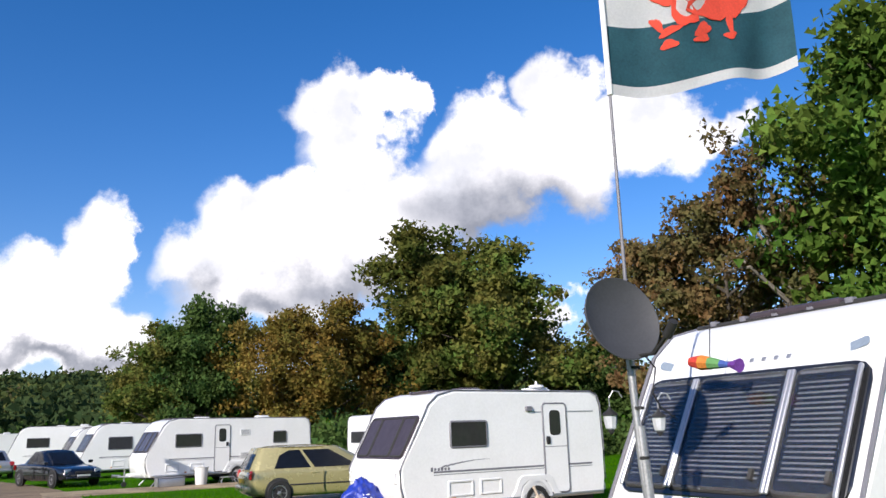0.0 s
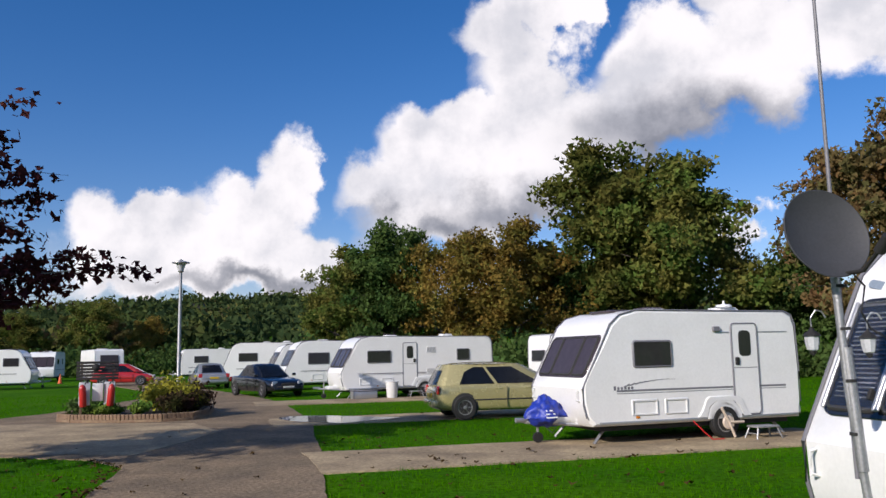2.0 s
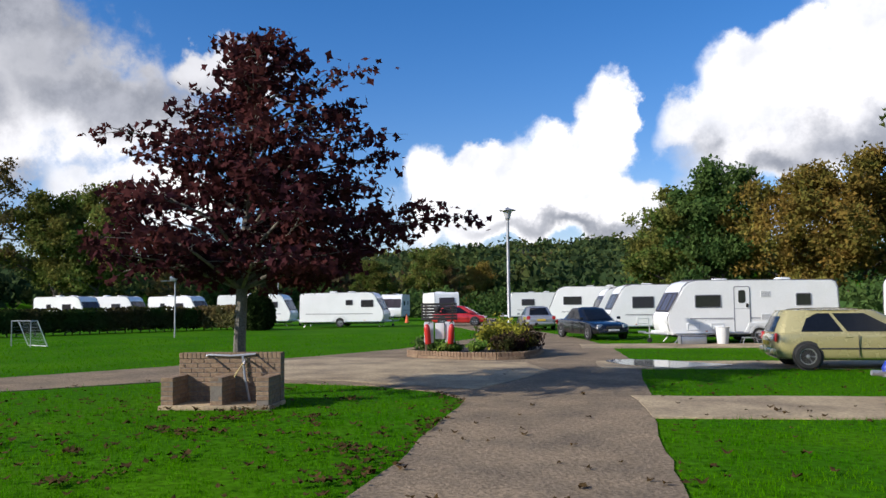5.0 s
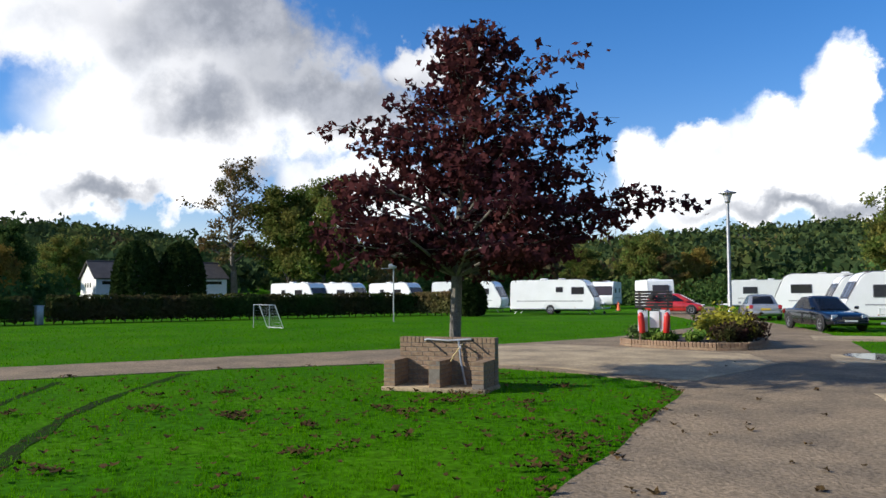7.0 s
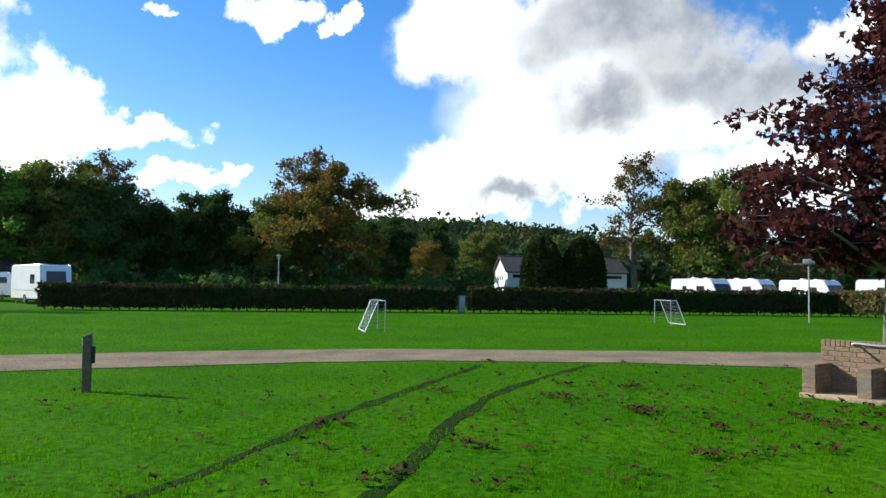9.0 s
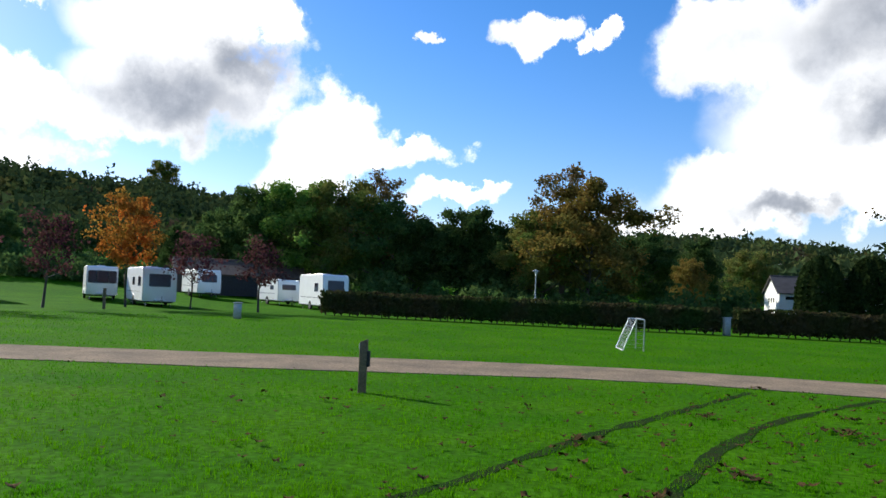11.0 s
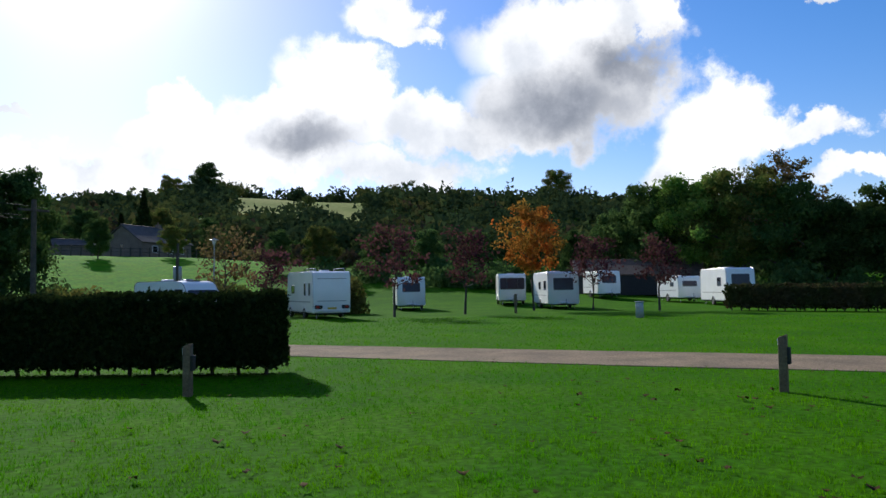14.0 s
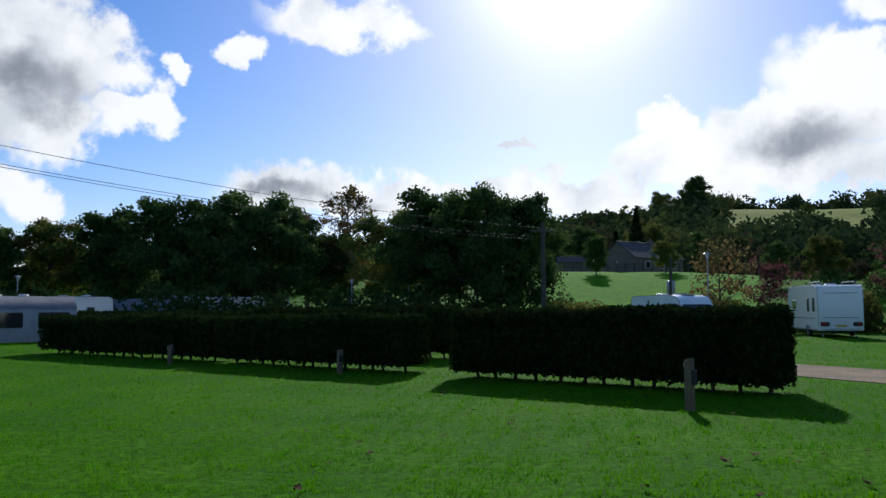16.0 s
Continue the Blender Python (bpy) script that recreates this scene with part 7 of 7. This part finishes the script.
def fire_point():
    x, y = pol(35.9, 25.6)
    t = thing("fire_point", pose(x, y, 0.19, 0, 0, 36), "fire point post with two red extinguishers in covers", "fire point")
    for s in (-0.42, 0.42):
        part("post", box(s - 0.035, s + 0.035, -0.035, 0.035, -0.02, 1.55, 0.006), M_WOODPOST, t)
    for k in range(6):
        part("board_slat", box(-0.56, 0.56, -0.10 + 0.012 * k, -0.06 + 0.012 * k, 1.02 + 0.09 * k, 1.095 + 0.09 * k, 0.008), M_UNDER, t)
    part("bell", lathe([(0.02, 0.0), (0.10, 0.015), (0.11, 0.04), (0.05, 0.08)], 16, pose(-0.05, -0.12, 1.36, 90)), M_BLACK, t)
    for s in (-0.33, 0.33):
        e = part("extinguisher", lathe([(0.085, 0.28), (0.095, 0.30), (0.095, 0.78), (0.07, 0.86), (0.03, 0.90)], 18, pose(s, -0.16, 0, 6, 4 if s > 0 else -4)), M_REDPAINT, t)
        part("clear_cover", box(s - 0.15, s + 0.15, -0.10, -0.04, 0.30, 0.96, 0.02), M_CLEARLENS, e)
        part("valve", tube([(s, -0.18, 0.90), (s + 0.05, -0.20, 0.97), (s + 0.10, -0.20, 0.93)], 0.018, 8), M_BLACK, e)
    part("white_box", box(-0.13, 0.16, -0.14, -0.04, 0.42, 0.92, 0.015), M_WHITE2, t)


fire_point()


def lamp_post(at, h, label, cap=0.30, head=0.35, r=0.05, z=None, lantern_m=None):
    x, y = at
    t = thing("street_lamp", pose(x, y, ground_z(x, y) if z is None else z), label, "street lamp", "camp lamps")
    part("pole", tube([(0, 0, -0.05), (0, 0, 0.9), (0, 0, 0.95), (0, 0, h - head)], [r * 1.25, r * 1.25, r, r * 0.75], 12), M_STEEL, t)
    part("collar", lathe([(r * 0.8, h - head - 0.06), (r * 1.5, h - head), (r * 1.2, h - head + 0.03)], 12), M_STEEL, t)
    part("lens", lathe([(r * 1.2, h - head), (cap * 0.55, h - 0.10), (cap * 0.6, h - 0.06)], 14), M_CLEARLENS, t)
    part("cap", lathe([(cap * 1.0, h - 0.075), (cap * 0.98, h - 0.05), (cap * 0.35, h), (0.04, h + 0.03), (0.02, h + 0.06)], 18), M_STEEL, t)


lamp_post(pol(30.95, 28.6), 5.05, "tall pale steel lamp post beside the planter", r=0.065)
lamp_post(pol(90.0, 58), 3.75, "steel lamp post behind the field hedge", cap=0.22)
lamp_post(pol(165.0, 62), 3.8, "lamp post beyond the dark hedges", cap=0.22)
lamp_post(pol(161.0, 66), 4.6, "lamp post before the dark trees", cap=0.2)
lamp_post(pol(140.3, 49), 4.75, "lamp post with a pale lantern by the motorhome", cap=0.25)
lamp_post(pol(186.4, 60), 3.9, "lamp post among the shaded caravans", cap=0.22)
lamp_post(pol(47.2, 75), 4.6, "thin lamp post behind the field caravans", cap=0.2)


def sign_lamp():
    x, y = pol(54.0, 46.7)
    t = thing("flood_lamp", pose(x, y, 0, 0, 0, 50), "pale post with a square lamp box on the field", "street lamp")
    part("pole", tube([(0, 0, -0.05), (0, 0, 3.1)], 0.04, 10), M_STEEL, t)
    part("lamp_box", box(-0.28, 0.28, -0.12, 0.12, 3.08, 3.36, 0.03), M_STEEL, t)
    part("visor", box(-0.75, 0.3, -0.05, 0.05, 3.08, 3.12, 0.01), M_STEEL, t)


sign_lamp()


# ---- field: goals, numbered posts, boxes ----
def goal(at, rz, label):
    t = thing("football_goal", pose(at[0], at[1], 0, 0, 0, rz), label, "goal", "goals on the field")
    w, h, d = 1.8, 1.15, 0.75
    part("front_frame", tube([(0, -w / 2, 0), (0, -w / 2, h), (0, w / 2, h), (0, w / 2, 0)], 0.024, 8), M_STEEL, t)
    for s in (-1, 1):
        part("back_stay", tube([(0, s * w / 2, h), (-0.28, s * w / 2, h), (-d, s * w / 2, 0.0)], 0.02, 8), M_WHITE2, t)
    part("ground_bar", tube([(-d, -w / 2, 0.02), (-d, w / 2, 0.02)], 0.02, 8), M_WHITE2, t)
    bm = bmesh.new()
    for k in range(13):
        y = -w / 2 + k * w / 12
        add_tube(bm, [(0, y, h), (-0.28, y, h - 0.02), (-d, y, 0.02)], 0.0035, 4)
    for k in range(1, 8):
        f = k / 8
        x, z = -0.28 - (d - 0.28) * f, h * (1 - f)
        add_tube(bm, [(x, -w / 2, z), (x, w / 2, z)], 0.0035, 4)
        for s in (-1, 1):
            add_tube(bm, [(0, s * w / 2, z), (x, s * w / 2, z)], 0.0035, 4)
    part("net", bm, M_STEEL, t)


goal((-30.7, 3.9), 92, "small white football goal with a net")
goal((-36.2, 18.3), 268, "small white football goal with a net")


def marker(at, h, w=0.13):
    t = thing("pitch_post", pose(at[0], at[1], 0, 0, 0, random.Random(at[0]).uniform(-20, 70)), "weathered wooden pitch post with a number plate", "post", "pitch posts")
    bm = box(-w / 2, w / 2, -w / 2, w / 2, -0.05, h, 0.012)
    for v in bm.verts:
        if v.co.z > h - 0.02:
            v.co.z += 0.05 * (v.co.y / w)
    part("post", bm, M_WOODPOST, t)
    p = part("number_plate", plate(w * 0.8, 0.11, 0.008, 0.008, pose(0, -w / 2, h - 0.10)), M_WHITE2, t)
    part("plate_bar", plate(w * 0.45, 0.05, 0.011, 0.004, pose(0, -w / 2, h - 0.10)), M_BLACK, p)
    part("socket_box", box(-w * 0.42, w * 0.42, w / 2, w / 2 + 0.05, h * 0.5, h * 0.8, 0.01), M_UNDER, t)


for a, h in (((-13.9, -2.93), 0.90), ((-8.8, -11.2), 0.85), ((-5.3, -20.9), 0.62), ((-1.35, -26.7), 0.60)):
    marker(a, h)


def utility_box(at, label, w=0.55, h=0.8):
    t = thing("utility_box", pose(at[0], at[1], ground_z(*at), 0, 0, 20), label, "box")
    part("cabinet", box(-w / 2, w / 2, -0.2, 0.2, 0, h, 0.02), M_STEEL, t)
    part("lid", box(-w / 2 - 0.03, w / 2 + 0.03, -0.24, 0.24, h, h + 0.05, 0.015), M_STEEL, t)
    part("door", plate(w - 0.1, h - 0.15, 0.012, 0.02, pose(0, -0.2, h / 2)), M_STEEL, t)


utility_box((-40.9, -15.5), "grey metal service box in the grass")
utility_box(pol(77.1, 51.5), "pale service box in the hedge gap", 0.28, 1.05)


def cone(at):
    t = thing("traffic_cone", pose(at[0], at[1], ground_z(*at)), "orange traffic cone on the far verge", "traffic cone")
    part("base", box(-0.2, 0.2, -0.2, 0.2, 0.0, 0.04, 0.01), M_BLACK, t)
    part("cone", lathe([(0.16, 0.04), (0.10, 0.4), (0.03, 0.75)], 16), mat("orange_plastic", (0.75, 0.12, 0.02), 0.5, var=0.1), t)


cone(pol(38.2, 70))


def dark_post(at, h, label):
    t = thing("wooden_post", pose(at[0], at[1], ground_z(*at)), label, "post")
    part("shaft", box(-0.07, 0.07, -0.07, 0.07, -0.05, h, 0.012), M_WOODPOST, t)
    part("cap", box(-0.09, 0.09, -0.09, 0.09, h, h + 0.03, 0.008), M_WOODPOST, t)


dark_post(pol(119.3, 52), 1.2, "dark wooden post in the grass")


# ---- buildings ----
def gabled(name, at, rz, L, W, eaves, ridge, wall, roof_m, label, windows=(), chimneys=(), gable_windows=0, z=None):
    t = thing(name, pose(at[0], at[1], ground_z(*at) - 0.1 if z is None else z, 0, 0, rz), label, "building")
    bm = bmesh.new()
    prof = [(-W / 2, 0), (W / 2, 0), (W / 2, eaves), (0, ridge), (-W / 2, eaves)]
    a = [bm.verts.new((-L / 2, y, zz)) for y, zz in prof]
    b = [bm.verts.new((L / 2, y, zz)) for y, zz in prof]
    for k in range(5):
        bm.faces.new((a[k], a[(k + 1) % 5], b[(k + 1) % 5], b[k]))
    bm.faces.new(a[::-1])
    bm.faces.new(b)
    part("wall", bm, wall, t, flat=True)
    sl = math.hypot(W / 2, ridge - eaves)
    for s in (-1, 1):
        ang = math.degrees(math.atan2(ridge - eaves, W / 2))
        r = part("roof", box(-L / 2 - 0.25, L / 2 + 0.25, -sl / 2 - 0.18, sl / 2 + 0.02, 0.02, 0.16, 0.02), roof_m, t, flat=True)
        r.matrix_basis = pose(0, s * W / 4, (eaves + ridge) / 2, ang if s < 0 else -ang, 0, 0) @ (Matrix.Identity(4) if s < 0 else pose(0, 0, 0, 0, 0, 180))
    part("ridge_cap", tube([(-L / 2 - 0.2, 0, ridge + 0.16), (L / 2 + 0.2, 0, ridge + 0.16)], 0.10, 8), roof_m, t)
    for x, zz, w, h in windows:
        for s in (-1, 1):
            m = axes((x, s * W / 2, zz), (-s, 0, 0), (0, s, 0))
            f = part("window", plate(w, h, 0.05, 0.02, m, hole=0.07), M_WHITE2, t)
            part("pane", plate(w - 0.1, h - 0.1, 0.03, 0.01, m), M_DARKGLASS, f)
    for k in range(gable_windows):
        m = axes((-L / 2, (k - (gable_windows - 1) / 2) * 1.0, eaves * 0.8), (0, -1, 0), (-1, 0, 0))
        part("gable_window", plate(0.4, 0.5, 0.03, 0.02, m), M_DARKGLASS, t)
    for x, h in chimneys:
        c = part("chimney", box(x - 0.35, x + 0.35, -0.3, 0.3, ridge - 0.4, ridge + h, 0.03), wall, t)
        part("chimney_pot", lathe([(0.12, ridge + h), (0.10, ridge + h + 0.35), (0.13, ridge + h + 0.4)], 10, pose(x, 0, 0)), M_BRICK, c)


gabled("building", pol(70.2, 98), 88, 14.5, 6.5, 3.45, 5.25, M_RENDERWALL, M_ROOFTILE, "white rendered single-storey block with a slate roof", tuple((-5.6 + 2.8 * k, 3.0, 2.2, 0.5) for k in range(5)), gable_windows=3)
gabled("house", pol(144.6, 121), 197, 11.0, 6.5, 2.3, 4.6, M_STONEWALL, M_ROOFTILE, "stone bungalow with a dark slate roof on the slope", ((-2.8, 1.4, 1.2, 1.0), (0.5, 1.4, 1.2, 1.0), (3.2, 1.4, 0.9, 1.0)), ((2.2, 0.6),), gable_windows=1)
gabled("shed", pol(149.2, 122), 155, 5.0, 3.5, 1.8, 2.6, M_STONEWALL, M_ROOFTILE, "low outbuilding beside the stone bungalow")
gabled("shelter", pol(110.9, 89), 118, 13.0, 6.0, 2.1, 3.6, M_UNDER, mat("brown_tiles", (0.12, 0.085, 0.065), 0.85, var=0.25, scale=1.5, fine=10, bump=0.4), "long dark shelter with a brown tiled roof")
gabled("hill_house", pol(30.3, 330), 40, 9.0, 6.5, 4.5, 6.5, M_RENDERWALL, M_ROOFTILE, "white house among trees on the far hill", ((-2, 1.6, 1.0, 1.2), (2, 1.6, 1.0, 1.2)))
gabled("hill_house", pol(25.3, 300), 30, 10.0, 6.0, 2.6, 4.6, M_RENDERWALL, M_ROOFTILE, "pale bungalow among trees on the far hill", ((-2, 1.4, 1.0, 1.0), (2, 1.4, 1.0, 1.0)))


def yew(at, h, r, label, seed):
    rng = np.random.default_rng(seed)
    x, y = at
    t = thing("yew_tree", pose(x, y, ground_z(x, y)), label, "tree", "clipped yews")
    part("trunk", tube([(0, 0, -0.1), (0, 0, h * 0.8)], [0.3, 0.08], 8), M_BARK, t)
    n = 9000
    zz = rng.random(n)
    prof = r * np.sqrt(np.clip(1 - (2 * np.clip(zz - 0.25, 0, 1) / 1.5) ** 3, 0.02, 1)) * np.clip(0.75 + zz, 0.75, 1.0)
    a = rng.random(n) * 6.28318
    rr = prof * (0.82 + 0.2 * rng.random(n)) * (1 + 0.06 * np.sin(9 * a))
    c = np.stack([np.cos(a) * rr, np.sin(a) * rr, 0.15 + zz * h * (0.97 + 0.05 * np.sin(5 * a))], 1)
    v, f = leaf_cards(c, 0.20 * (0.6 + 0.8 * rng.random(n)), rng, shape="leaf")
    o = new("crown", np_mesh("crown", v, f, M_HEDGE))
    o.parent = t


yew(pol(71.4, 86), 6.7, 2.2, "tall dark clipped yew before the white block", 3)
yew(pol(68.5, 86), 6.7, 2.3, "tall dark clipped yew before the white block", 4)
yew(pol(48.5, 56.5), 2.3, 1.0, "low dark clipped conifer at the hedge end", 5)


def pine(at, h, label, seed):
    rng = np.random.default_rng(seed)
    x, y = at
    t = thing("fir_tree", pose(x, y, ground_z(x, y)), label, "tree")
    part("trunk", tube([(0, 0, -0.1), (0, 0, h)], [0.22, 0.03], 8), M_BARK, t)
    n = 5000
    zz = rng.random(n) ** 0.8
    a = rng.random(n) * 6.28318
    rr = (1 - zz) * h * 0.26 * (0.55 + 0.45 * np.abs(np.sin(zz * 24))) * np.sqrt(rng.random(n))
    c = np.stack([np.cos(a) * rr, np.sin(a) * rr, h * 0.1 + zz * h * 0.92 - rr * 0.25], 1)
    v, f = leaf_cards(c, 0.28 * (0.5 + rng.random(n)), rng, shape="leaf")
    o = new("crown", np_mesh("crown", v, f, M_HEDGE))
    o.parent = t


pine(pol(144.9, 136), 11.0, "dark pointed fir behind the stone bungalow", 8)
pine(pol(146.3, 139), 7.5, "smaller dark fir behind the stone bungalow", 9)


def power_line():
    t = thing("power_line", pose(0, 0, 0), "three overhead wires between wooden poles", "power line")
    a, b = Vector((*pol(192, 31), 7.5)), Vector((*pol(151.4, 46), 6.1))
    for k in range(3):
        o = Vector((0.5, -0.3, 0)) * (k - 1) + Vector((0, 0, -0.42 * (k == 1) - 0.2 * k))
        pts = [a.lerp(b, i / 16) + o - Vector((0, 0, 0.45 * 4 * (i / 16) * (1 - i / 16))) for i in range(17)]
        part("wire", tube(pts, 0.011, 5), M_UNDER, t)
    for p in (a, b):
        q = part("pole", tube([(p.x, p.y, ground_z(p.x, p.y) - 0.2), (p.x, p.y, p.z + 0.4)], [0.16, 0.12], 10), M_BARK, t)
        part("crossarm", box(p.x - 0.8, p.x + 0.8, p.y - 0.06, p.y + 0.06, p.z - 0.2, p.z - 0.08, 0.01), M_BARK, q)


power_line()


def transformer():
    x, y = pol(142.7, 64)
    t = thing("transformer_pole", pose(x, y, ground_z(x, y), 0, 0, 50), "two dark poles carrying a grey transformer box", "power pole")
    for s in (-0.65, 0.65):
        part("pole", tube([(s, 0, -0.2), (s, 0, 5.2 if s < 0 else 4.3)], 0.10, 10), M_BARK, t)
    part("transformer", box(-0.5, 0.5, -0.3, 0.3, 2.3, 3.4, 0.05), M_STEEL, t)
    part("crossarm", box(-1.0, 1.0, -0.06, 0.06, 4.0, 4.12, 0.01), M_BARK, t)


transformer()

# ---- grass, wheel ruts, fallen leaves ----
def inside(poly, x, y):
    c = np.zeros(len(x), bool)
    n = len(poly)
    for i in range(n):
        x0, y0 = poly[i]
        x1, y1 = poly[(i + 1) % n]
        s = ((y0 > y) != (y1 > y)) & (x < (x1 - x0) * (y - y0) / (y1 - y0 + 1e-12) + x0)
        c ^= s
    return c


PAVED = [ROAD_RIGHT + ROAD_LEFT + LANE_NEAR, PLANTER,
         [(-9.0, 13.6), (-12.5, 13.6), (-16.4, 12.4), (-18.9, 16.0), (-18.4, 19.2), (-16.0, 20.0), (-11.6, 20.2), (-9.6, 18.0)]]
for s, ln, wd in (((-4.6, 11.75), 10.5, 2.75), ((-8.85, 19.3), 12.0, 2.6), ((-13.2, 27.2), 13.0, 2.9)):
    a = Vector(s)
    PAVED.append([tuple(p) for p in (a, a + U * ln, a + U * ln + V * wd, a + V * wd)])
PAVED.append([(-9.8, 21.5), (-8.2, 20.1), (-6.4, 21.5), (-8.0, 22.8)])
RUTS = [[(-4.6, -2.6), (-7.5, -0.85), (-9.4, 0.05), (-11.1, 0.87), (-14.2, 2.6), (-17.9, 4.7)], [(-4.4, -0.4), (-7.2, 1.0), (-10.0, 2.1), (-12.7, 3.4), (-15.2, 5.2), (-17.7, 7.3)]]


def rut_distance(x, y):
    best = np.full(len(x), 9.0)
    for r in RUTS:
        for (x0, y0), (x1, y1) in zip(r, r[1:]):
            dx, dy = x1 - x0, y1 - y0
            k = np.clip(((x - x0) * dx + (y - y0) * dy) / (dx * dx + dy * dy), 0, 1)
            best = np.minimum(best, np.hypot(x - x0 - k * dx, y - y0 - k * dy))
    return best


def on_grass(x, y):
    ok = np.ones(len(x), bool)
    for p in PAVED:
        ok &= ~inside(p, x, y)
    return ok


def grass():
    """Tufts of blades, thickest where the camera stands."""
    rng = np.random.default_rng(9)
    n = 600000
    d = 5.2 * (46 / 5.2) ** rng.random(n)
    az = rng.uniform(-24, 192, n)
    x, y = -np.sin(np.radians(az)) * d, np.cos(np.radians(az)) * d
    x += rng.normal(size=n) * 0.03
    # clumping: keep more blades in tufts
    cl = np.sin(x * 3.1 + 1.7 * np.sin(y * 2.3)) * np.sin(y * 3.7 + 1.3 * np.sin(x * 1.9)) + 0.8 * np.sin(x * 8.3 + y * 2.0) * np.sin(y * 9.1 - x * 3)
    tuft = np.sin(x * 17 + 2 * np.sin(y * 6.1)) * np.sin(y * 19 + 2 * np.sin(x * 5.3))
    keep = on_grass(x, y) & (rng.random(n) < 0.52 + 0.3 * cl + 0.32 * tuft)
    rd = rut_distance(x, y)
    keep &= (rd > 0.13) | (rng.random(n) < 0.62)
    x, y, d, cl, tuft = x[keep], y[keep], d[keep], cl[keep], tuft[keep]
    n = len(x)
    h = (0.028 + 0.034 * rng.random(n)) * (0.9 + 0.3 * cl + 0.4 * tuft).clip(0.3) * (0.72 + 0.014 * d)
    w = 0.0024 * (1 + d * 0.13) * (0.7 + 0.6 * rng.random(n))
    a = rng.random(n) * 6.28318
    lean = h * 0.7 * rng.random(n)
    b = rng.random(n) * 6.28318
    z = np.zeros(n)
    P0 = np.stack([x - np.cos(a) * w, y - np.sin(a) * w, z], 1)
    P1 = np.stack([x + np.cos(a) * w, y + np.sin(a) * w, z], 1)
    P2 = np.stack([x + np.cos(b) * lean, y + np.sin(b) * lean, z + h], 1)
    v = np.stack([P0, P1, P2], 1).reshape(-1, 3)
    f = np.arange(n * 3).reshape(-1, 3)
    tagged(new("grass", np_mesh("grass", v, f, M_BLADE)), "short green tufted lawn grass", "grass", kind="stuff")


def ruts():
    for k, r in enumerate(RUTS):
        pts = ragged([Vector(p) for p in r], 0.25, 0.05, k, False)
        bm = bmesh.new()
        prev = None
        for i, p in enumerate(pts[:-1]):
            d = (pts[i + 1] - p).normalized()
            nrm = Vector((-d.y, d.x))
            w = 0.095 + 0.09 * noise.noise((p.x * 1.7, p.y * 1.7, 2.0))
            row = [bm.verts.new((q.x, q.y, 0.006)) for q in (p - nrm * w, p + nrm * w)]
            if prev:
                bm.faces.new((prev[0], row[0], row[1], prev[1]))
            prev = row
        ob = part("tyre_rut", bm, mat("trodden_dark_turf", (0.014, 0.040, 0.006), 1.0, var=0.4, scale=3, fine=25, bump=0.6, second=(0.024, 0.034, 0.010), spec=0.02), flat=True)
        tagged(ob, "dark wheel rut pressed into the lawn", "wheel rut", kind="structure")


def fallen():
    rng = np.random.default_rng(21)
    x, y = [], []
    mx, my = pol(50.1, 16.2)
    for cx, cy, s, n in ((mx + 2.5, my - 3.5, 3.2, 330), (mx - 1, my - 4.5, 3.5, 200), (-5.2, 7.6, 1.6, 120), (-9.0, 3.0, 4.0, 130), (-6, 14, 4, 160), (2, 11, 4, 90), (-9, -6, 5, 120)):
        x.append(rng.normal(cx, s, n))
        y.append(rng.normal(cy, s, n))
    # drifts: small heaps of leaves
    for k in range(38):
        hx, hy = rng.normal(mx + 3.0, 3.4), rng.normal(my - 4.0, 2.6)
        m = rng.integers(5, 22)
        x.append(rng.normal(hx, 0.13, m))
        y.append(rng.normal(hy, 0.13, m))
    for i in range(len(LANE_NEAR) - 1):
        a, b = Vector(LANE_NEAR[i]), Vector(LANE_NEAR[i + 1])
        if a.y > 0 and a.x > -10:
            m = int((b - a).length * 16)
            f = rng.random(m)
            x.append(a.x + (b.x - a.x) * f + rng.normal(size=m) * 0.13)
            y.append(a.y + (b.y - a.y) * f + rng.normal(size=m) * 0.13)
    x, y = np.concatenate(x), np.concatenate(y)
    ok = np.hypot(x, y) > 4.5
    road = inside(PAVED[0], x, y)
    ok &= ~road | (rng.random(len(x)) < 0.12)
    x, y = x[ok], y[ok]
    n = len(x)
    c = np.stack([x, y, np.where(road[ok], 0.026, 0.04) + 0.015 * rng.random(n)], 1)
    a = rng.random(n) * 6.28318
    s = 0.032 + 0.048 * rng.random(n) ** 1.5
    verts, faces = [], []
    for i in range(n):
        k0 = len(verts)
        for j in range(7):
            q = a[i] + j * 0.8976
            r = s[i] * (1.0 if j % 2 == 0 else 0.55)
            verts.append((c[i, 0] + math.cos(q) * r, c[i, 1] + math.sin(q) * r, c[i, 2] + s[i] * (0.55 * (j % 2 == 0) * (0.4 + 0.6 * math.sin(q + i) ** 2) + 0.2 * math.sin(2 * q + i))))
        verts.append((c[i, 0], c[i, 1], c[i, 2] + 0.012))
        for j in range(7):
            faces.append((k0 + j, k0 + (j + 1) % 7, k0 + 7))
    ob = np_mesh("fallen_leaves", np.array(verts), np.array(faces), M_FALLEN)
    tagged(new("fallen_leaves", ob), "curled brown maple leaves lying on the lawn", "leaves", kind="stuff")


grass()
ruts()
fallen()
